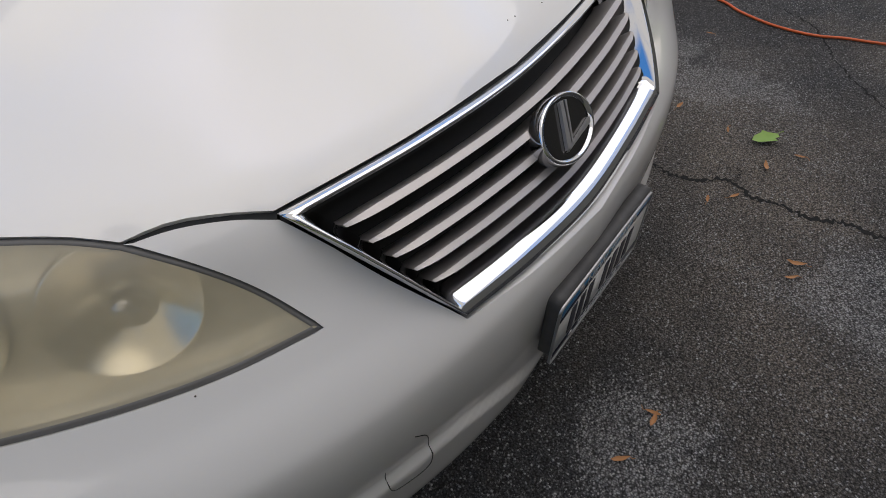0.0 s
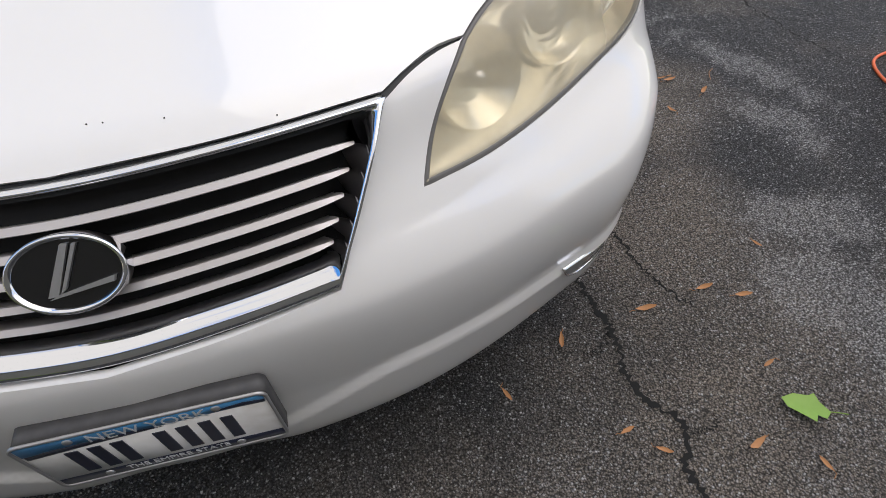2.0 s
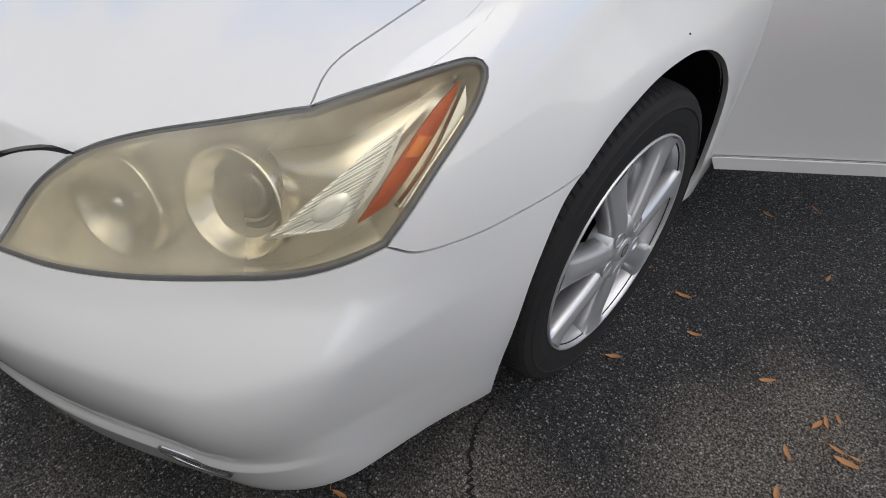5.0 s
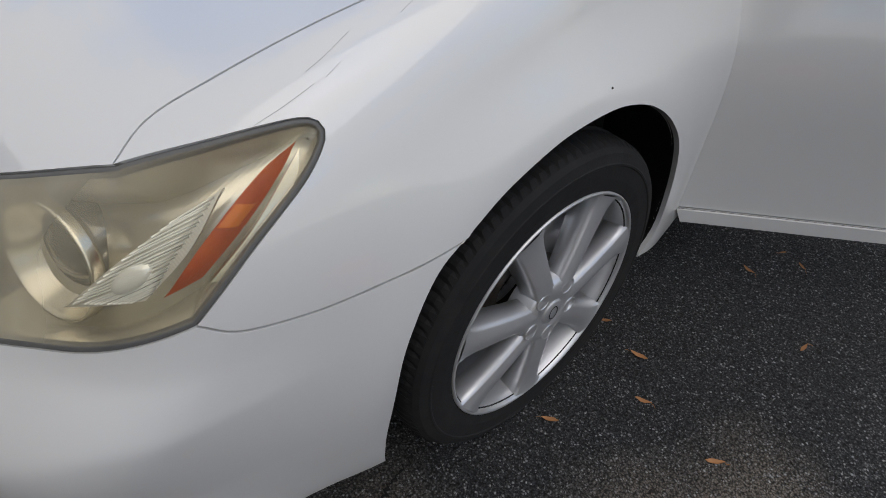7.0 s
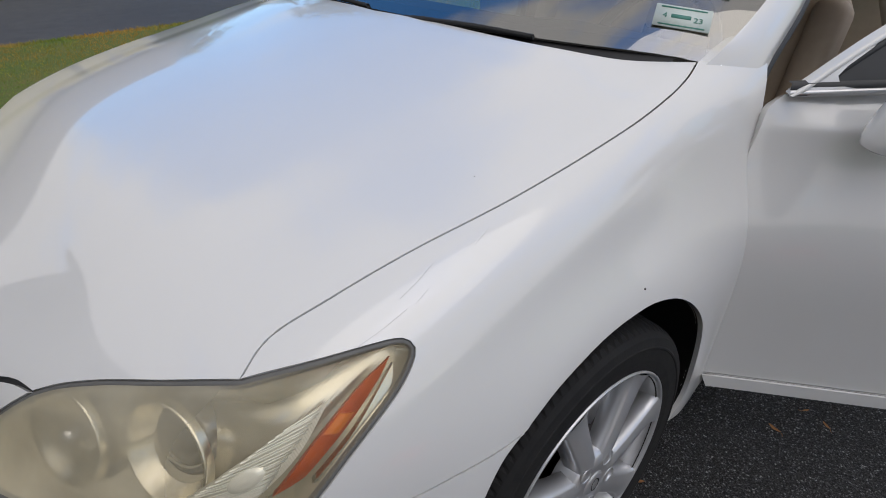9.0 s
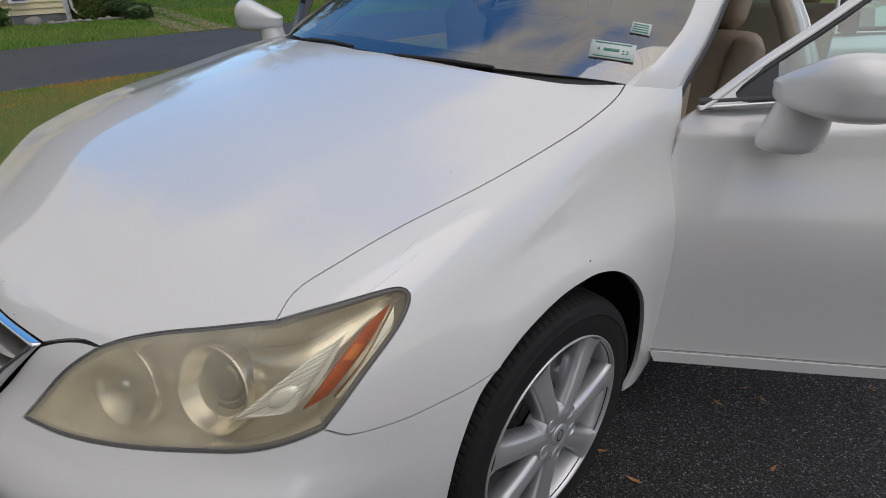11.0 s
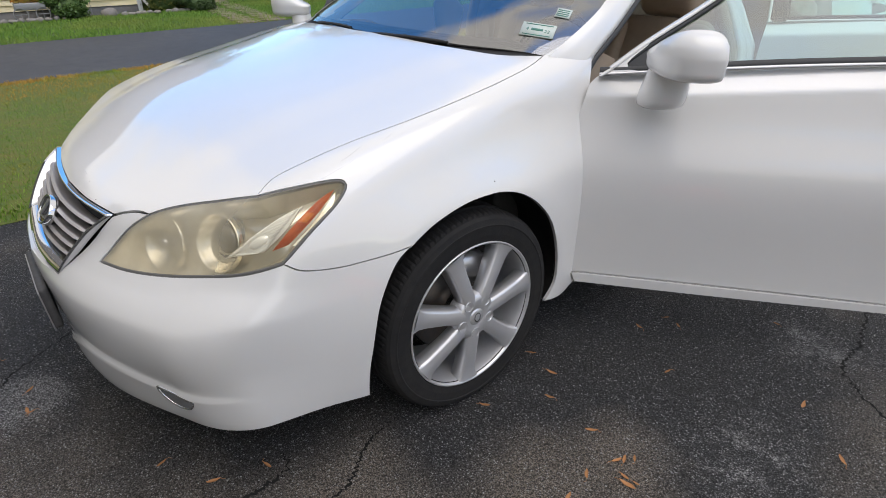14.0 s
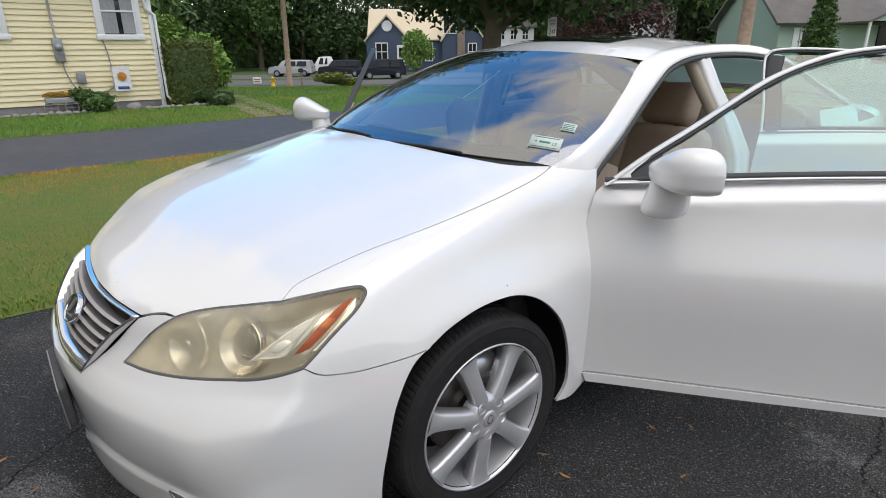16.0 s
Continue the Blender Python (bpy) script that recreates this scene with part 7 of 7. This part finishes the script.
def far_car(m, paint, label, length, height, kind):
    c = empty("distant_car", label, "car", "cars across the street", m=m)
    L, H = length, height
    if kind == "pickup":
        prof = [(0.0, 0.55), (0.02, 0.95), (0.18, 1.02), (0.28, 1.08), (0.36, H - 0.06), (0.42, H), (0.58, H), (0.63, 1.12), (0.98, 1.10), (1.0, 0.60)]
        glass_span = (0.33, 0.60)
    else:
        prof = [(0.0, 0.45), (0.005, 0.82), (0.04, 1.00), (0.23, 1.08), (0.32, H - 0.12), (0.38, H - 0.01), (0.60, H), (0.94, H - 0.03), (0.985, 1.05), (1.0, 0.50)]
        glass_span = (0.34, 0.93)
    bm = bmesh.new()
    rows = []
    for w in (-0.92, -0.86, -0.45, 0.45, 0.86, 0.92):
        rows.append([(t * L - L / 2, w * (1.0 - 0.22 * max(0, z - 1.0) / (H - 1.0)), z if abs(w) < 0.9 else min(z, 1.0 + 0.9 * (z - 1.0))) for t, z in prof])
    skin(bm, rows)
    for r in (rows[0], rows[-1]):
        bm.faces.new([bm.verts.new(p) for p in r] + [bm.verts.new((L / 2, r[0][1], 0.35)), bm.verts.new((-L / 2, r[0][1], 0.35))])
    bmesh.ops.recalc_face_normals(bm, faces=bm.faces)
    part("body", bm, paint, c, smooth=False)
    for s in (-1, 1):
        for a, b in ((glass_span[0] + 0.03, (glass_span[0] + glass_span[1]) / 2 - 0.01), ((glass_span[0] + glass_span[1]) / 2 + 0.01, glass_span[1] - 0.06)):
            bm = bmesh.new()
            y = lambda z: s * (0.93 * (1.0 - 0.22 * max(0, z - 1.0) / (H - 1.0)) + 0.012)
            q = [(a * L - L / 2, y(1.08), 1.08), (b * L - L / 2, y(1.08), 1.08), (b * L - L / 2, y(H - 0.14), H - 0.14), ((a + 0.035) * L - L / 2, y(H - 0.14), H - 0.14)]
            bm.faces.new([bm.verts.new(p) for p in q])
            part("side_window", bm, PANE, c)
        for t in (0.19, 0.81):
            bm = bmesh.new()
            lathe(bm, [(0.001, 0.11), (0.20, 0.11), (0.22, 0.12), (0.33, 0.12), (0.345, 0.08), (0.345, -0.10)], 22, Matrix.Translation((t * L - L / 2, s * 0.84, 0.345)) @ pose(0, 0, 0, -90 * s, 0, 0))
            wl = part("wheel", bm, TYRE_FAR, c)
            bm = bmesh.new()
            lathe(bm, [(0.001, 0.125), (0.19, 0.125), (0.21, 0.118)], 16, Matrix.Translation((t * L - L / 2, s * 0.84, 0.345)) @ pose(0, 0, 0, -90 * s, 0, 0))
            part("rim", bm, METAL_G, wl)
        bm = bmesh.new()
        box(bm, L / 2 - 0.03, L / 2 + 0.005, s * 0.72 - 0.12, s * 0.72 + 0.12, 0.85, 1.05, 0.01)
        part("tail_lamp", bm, LAMP_RED, c)
    return c


def car_paint(name, c, metal=0.3):
    return mat(name, c, 0.5, metal, 0.0, Specular_IOR_Level=0.3)


far_car(at(-0.240, 64), car_paint("silver_car", (0.40, 0.41, 0.42)), "silver sport utility car parked across the street", 4.6, 1.68, "suv")
far_car(at(-0.182, 70), car_paint("white_truck", (0.75, 0.75, 0.75), 0.0), "white pickup truck parked across the street", 5.6, 1.90, "pickup")
far_car(at(-0.160, 62, None, 10), car_paint("dark_car", (0.02, 0.022, 0.028)), "dark sport utility car parked across the street", 4.6, 1.68, "suv")
far_car(at(-0.093, 58, None, 20), car_paint("navy_car", (0.015, 0.018, 0.028)), "dark blue boxy sport utility car across the street", 4.5, 1.80, "suv")

# utility poles, hydrant, sign
def pole(m, r, h, label):
    bm = bmesh.new()
    tube(bm, [(0, 0, -1), (0.01, 0, h * 0.4), (0.0, 0.02, h)], [r * 1.05, r * 0.95, r * 0.8], 14)
    p = link("utility_pole", bm, WOOD)
    p.matrix_basis = m
    tagged(p, label, "pole", "utility poles")


pole(at(-0.246, 44.0), 0.19, 11, "weathered wooden utility pole by the street")
pole(at(0.503, 15.0), 0.155, 9, "thick grey-brown wooden utility pole")
bm = bmesh.new()
lathe(bm, [(0.001, 0.72), (0.06, 0.70), (0.12, 0.62), (0.13, 0.56), (0.11, 0.55), (0.11, 0.12), (0.16, 0.10), (0.16, 0.0)], 16)
tube(bm, [(-0.20, 0, 0.42), (0.20, 0, 0.42)], 0.06, 10)
hyd = link("fire_hydrant", bm, mat("yellow_hydrant", (0.70, 0.42, 0.03), 0.5))
hyd.matrix_basis = at(-0.274, 43.0)
tagged(hyd, "small yellow fire hydrant on the lawn", "hydrant")
box_post = empty("mailbox", "dark mailbox on a wooden post by the street", "mailbox", m=at(-0.226, 40.0))
bm = bmesh.new()
box(bm, -0.05, 0.05, -0.05, 0.05, -0.3, 0.95, 0.008)
part("post", bm, WOOD, box_post)
bm = bmesh.new()
skin(bm, [[(0.13 * math.cos(a) if 0 < a < math.pi else math.copysign(0.13, math.cos(a)), y, 0.98 + 0.10 + 0.12 * math.sin(a)) for a in np.linspace(0, math.pi, 9)] for y in (-0.26, 0.26)])
for y in (-0.26, 0.26):
    bm.faces.new([bm.verts.new((0.13 * math.cos(a), y, 1.08 + 0.12 * math.sin(a))) for a in np.linspace(0, math.pi, 9)])
box(bm, -0.13, 0.13, -0.26, 0.26, 0.95, 1.08)
part("body", bm, BLACK, box_post)
yard = empty("yard_sign", "small white yard sign on two wire legs", "sign", m=at(-0.300, 42.0))
bm = bmesh.new()
box(bm, -0.30, 0.30, -0.01, 0.01, 0.25, 0.68, 0.004)
part("board", bm, WHITE, yard)
for x in (-0.22, 0.22):
    bm = bmesh.new()
    tube(bm, [(x, 0, -0.1), (x, 0, 0.30)], 0.008, 5)
    part("leg", bm, METAL_G, yard)
for z, w in ((0.54, 0.22), (0.40, 0.16)):
    bm = bmesh.new()
    box(bm, -w, w, -0.016, -0.012, z - 0.03, z + 0.03)
    part("print_bar", bm, LAMP_RED, yard)
sign = empty("speed_sign", "white speed limit sign on a post", "sign", m=at(0.187, 26.0))
bm = bmesh.new()
tube(bm, [(0, 0, -0.2), (0, 0, 2.85)], 0.025, 6)
part("post", bm, METAL_G, sign)
sign_m = Matrix.Translation((0, -0.04, 2.42)) @ pose(0, 0, 0, 90, 0, 0)
part("board", slab(rounded(0.19, 0.38, 0.03), -0.005, 0.005, sign_m), WHITE, sign)
INK = mat("sign_black", (0.01, 0.01, 0.01), 0.6)
lettering("30", 0.28, 0.0, -0.28, INK, sign_m, sign, 0.012)
lettering("SPEED", 0.10, 0.0, 0.20, INK, sign_m, sign, 0.012)
lettering("LIMIT", 0.10, 0.0, 0.08, INK, sign_m, sign, 0.012)

# ---- houses across the street ----
BLUE = mat("slate_blue_siding", (0.060, 0.085, 0.135), 0.7, grain=(4, 0.5, (0.050, 0.070, 0.115)))
TANROOF = mat("cream_metal_roof", (0.62, 0.53, 0.38), 0.6, grain=(3, 0.5, (0.56, 0.47, 0.33)))


def gable_block(parent, x0, x1, y0, y1, z0, eave, ridge, wall, roof, along=True, over=0.35):
    """A walled block with a ridged roof; along: the ridge runs along x."""
    bm = bmesh.new()
    box(bm, x0, x1, y0, y1, z0 - 1.5, eave)
    if along:
        ends = [[(x, y0, eave), (x, (y0 + y1) / 2, ridge), (x, y1, eave)] for x in (x0, x1)]
    else:
        ends = [[(x0, y, eave), ((x0 + x1) / 2, y, ridge), (x1, y, eave)] for y in (y0, y1)]
    for e in ends:
        bm.faces.new([bm.verts.new(p) for p in e])
    part("wall", bm, wall, parent, smooth=False)
    k = (ridge - eave) / ((y1 - y0) / 2 if along else (x1 - x0) / 2)
    bm = bmesh.new()
    if along:
        rows = [[(x0 - over, y0 - over, eave - over * k), (x1 + over, y0 - over, eave - over * k)], [(x0 - over, (y0 + y1) / 2, ridge + 0.03), (x1 + over, (y0 + y1) / 2, ridge + 0.03)], [(x0 - over, y1 + over, eave - over * k), (x1 + over, y1 + over, eave - over * k)]]
    else:
        rows = [[(x0 - over, y0 - over, eave - over * k), (x0 - over, y1 + over, eave - over * k)], [((x0 + x1) / 2, y0 - over, ridge + 0.03), ((x0 + x1) / 2, y1 + over, ridge + 0.03)], [(x1 + over, y0 - over, eave - over * k), (x1 + over, y1 + over, eave - over * k)]]
    skin(bm, rows)
    thicken(bm, -0.16)
    part("roof", bm, roof, parent, smooth=False)


def far_window(parent, x, y, z, w, h, panes=2):
    bm = bmesh.new()
    for a, b, c, d in ((x - w / 2, x - w / 2 + 0.12, z, z + h), (x + w / 2 - 0.12, x + w / 2, z, z + h), (x - w / 2, x + w / 2, z, z + 0.12), (x - w / 2, x + w / 2, z + h - 0.12, z + h), (x - w / 2, x + w / 2, z + h / 2 - 0.04, z + h / 2 + 0.04), (x - 0.04, x + 0.04, z, z + h)):
        box(bm, a, b, y - 0.08, y + 0.02, c, d)
    f = part("window", bm, WHITE, parent, "white framed window", smooth=False)
    bm = bmesh.new()
    box(bm, x - w / 2 + 0.1, x + w / 2 - 0.1, y - 0.03, y + 0.02, z + 0.1, z + h - 0.1)
    part("pane", bm, PANE, f, smooth=False)


blue = empty("blue_house", "slate blue house with a cream roof and white windows", "house", m=at(-0.021, 74.0, -0.7))
gable_block(blue, -6.5, 3.2, 0.0, 7.0, 0.0, 3.1, 6.3, BLUE, TANROOF, True)
gable_block(blue, -6.8, -1.8, -1.6, 3.0, 0.0, 3.1, 5.7, BLUE, TANROOF, False, 0.3)
gable_block(blue, 2.2, 7.2, -1.0, 6.0, 0.0, 3.1, 6.3, BLUE, TANROOF, False, 0.3)
bm = bmesh.new()
box(bm, 4.0, 4.9, -1.35, -0.6, -1.5, 4.8, 0.02)
part("chimney", bm, STONE, blue, "tan brick chimney")
far_window(blue, -5.0, -1.62, 0.5, 1.5, 2.1)
far_window(blue, 3.1, -1.02, 3.5, 1.6, 2.2)
far_window(blue, 0.6, -0.02, 0.4, 1.0, 2.2)
far_window(blue, 5.8, -1.02, 0.5, 1.1, 2.0)
bm = bmesh.new()
box(bm, -3.2, -2.2, -1.72, -1.58, 0.0, 2.3)
d = part("door", bm, WHITE, blue, "white front door", smooth=False)
bm = bmesh.new()
box(bm, -2.95, -2.45, -1.75, -1.70, 0.9, 2.0)
part("pane", bm, PANE, d, smooth=False)
bm = bmesh.new()
lathe(bm, [(0.001, 0.05), (0.45, 0.05), (0.55, 0.08), (0.62, 0.05), (0.62, 0.0)], 20, Matrix.Translation((-4.3, -1.62, 4.4)) @ pose(0, 0, 0, 90, 0, 0))
part("round_window", bm, WHITE, blue)
white = empty("white_house", "white two-storey house among trees", "house", m=at(0.125, 78.0, -0.5))
gable_block(white, -2.6, 2.6, 0, 7, 0, 4.2, 6.4, WHITE, SHINGLE, True)
for x in (-1.5, 0.0, 1.5):
    far_window(white, x, -0.02, 2.6, 0.9, 1.3)
white2 = empty("white_house", "tall white clapboard gable end", "house", m=at(0.375, 62.0, -0.5))
gable_block(white2, -1.2, 0.9, 0, 8, 0, 5.6, 7.5, WHITE, SHINGLE, False)
MINT = mat("mint_green_siding", (0.36, 0.47, 0.38), 0.6, grain=(4, 0.5, (0.32, 0.42, 0.34)))
mint = empty("green_house", "pale green clapboard house with a porch", "house", m=at(0.66, 36.0, 0.0))
gable_block(mint, -3.6, 6.0, 0, 8, 0, 2.75, 5.6, MINT, SHINGLE, True, 0.5)
bm = bmesh.new()
skin(bm, [[(-3.65, -0.05, 0), (6.05, -0.05, 0)], [(-3.65, -0.085, 0.0), (6.05, -0.085, 0.0)], [(-3.65, -0.05, 0.15), (6.05, -0.05, 0.15)]])
bmesh.ops.recalc_face_normals(bm, faces=bm.faces)
c0 = part("clapboard", bm, MINT, mint, smooth=False)
for k in range(1, 18):
    ob = new("clapboard", c0.data)
    ob.parent, ob.location.z = mint, 0.15 * k
far_window(mint, -1.95, -0.08, 1.0, 0.9, 1.25)
for x in (-2.62, -1.28):
    bm = bmesh.new()
    box(bm, x - 0.17, x + 0.17, -0.13, -0.08, 0.98, 2.27)
    part("shutter", bm, WHITE, mint, smooth=False)
bm = bmesh.new()
skin(bm, [[(0.0, -2.2, 2.55), (0.0, 0.3, 2.55)], [(1.9, -2.2, 3.35), (1.9, 0.3, 3.35)], [(3.8, -2.2, 2.55), (3.8, 0.3, 2.55)]])
thicken(bm, -0.12)
part("porch_roof", bm, SHINGLE, mint, smooth=False)
bm = bmesh.new()
bm.faces.new([bm.verts.new(p) for p in ((0.15, -2.1, 2.55), (3.65, -2.1, 2.55), (1.9, -2.1, 3.28))])
part("porch_gable", bm, MINT, mint, smooth=False)
for k in range(3):
    bm = bmesh.new()
    box(bm, 1.55 + 0.25 * k, 1.72 + 0.25 * k, -2.14, -2.11, 2.60, 2.80)
    part("number_bar", bm, INK, mint, smooth=False)
for x in (0.25, 3.55):
    bm = bmesh.new()
    box(bm, x - 0.06, x + 0.06, -2.1, -1.98, 0.0, 2.6)
    part("porch_post", bm, WHITE, mint, smooth=False)
bm = bmesh.new()
box(bm, 2.2, 3.2, -0.14, -0.06, 0.2, 2.35)
part("door", bm, PANE, mint, "dark front door", smooth=False)

# ---- trees ----
tree("shade_tree", at(0.094, 26.0), 9.6, 9.0, 1.9, LEAF_D, "large dark shade tree with a forked trunk", 24000, 0.20, 21, 0.42, 18)
tree("purple_tree", at(0.255, 44.0), 6.8, 4.4, 1.2, LEAF_P, "purple-leaved tree beyond the car", 7000, 0.16, 22, 0.2)
tree("small_tree", at(-0.034, 66.0), 4.6, 2.6, 0.6, LEAF_B, "small light green weeping tree before the blue house", 3000, 0.16, 23, 0.12)
for k, (u, d, h, sp) in enumerate(((-0.50, 40, 11, 5.5), (-0.42, 78, 15, 8), (-0.35, 86, 17, 8), (-0.29, 82, 16, 8), (-0.22, 88, 17, 8), (-0.15, 90, 16, 8), (-0.08, 98, 17, 9), (0.02, 100, 17, 9), (0.12, 100, 16, 9), (0.20, 80, 15, 8), (0.31, 84, 15, 8), (0.42, 62, 13, 6.5), (0.47, 56, 12, 6), (0.55, 60, 12, 6.5), (0.66, 64, 14, 7), (0.78, 60, 14, 7), (-0.60, 60, 15, 8))):
    tree("tall_tree", at(u, d), h, sp, 1.0 if k else 1.4, LEAF_D if k % 3 else LEAF, "tall leafy green tree in the distance", 4200, 0.34, 40 + k, 0.32)
cedar = empty("cedar", "tall narrow dark green cedar beside the porch", "tree", m=at(0.628, 31.0, 0.0))
bm = bmesh.new()
tube(bm, [(0, 0, -0.5), (0, 0, 4.6)], [0.12, 0.03], 8)
part("trunk", bm, BARK, cedar)
me = leaves([(0, 0, 0.5 + 0.5 * k) for k in range(9)], [(0.95 - 0.085 * k, 0.95 - 0.085 * k, 0.45) for k in range(9)], 6000, 0.085, 61, 0.6)
me.materials.append(LEAF)
new("crown", me).parent = cedar

bush("far_hedge", at(-0.02, 94.0), (170, 2.5, 7.5), LEAF_D, "long dark green hedge of trees beyond the houses", 16000, 0.55, 77, True)

# ---- unseen wall and eave behind the camera, added to dim the car's nose ----
TAN = mat("tan_siding", (0.26, 0.24, 0.20), 0.7, grain=(4, 0.5, (0.22, 0.20, 0.17)))
bm = bmesh.new()
box(bm, -7.5, 7.0, -3.8, -3.6, 0.0, 4.2)
wall_back = link("unseen_wall_south", bm, TAN, smooth=False)
tagged(wall_back, "unseen plain tan wall added to dim the light on the car's nose", "wall", kind="structure")
bm = bmesh.new()
skin(bm, [[(-7.9, -3.3, 4.1), (7.4, -3.3, 4.1)], [(-7.9, -7.5, 6.5), (7.4, -7.5, 6.5)]])
thicken(bm, 0.12)
tagged(link("unseen_roof_south", bm, SHINGLE, smooth=False), "unseen grey shingle slope added above the wall to dim the nose", "roof", kind="structure")
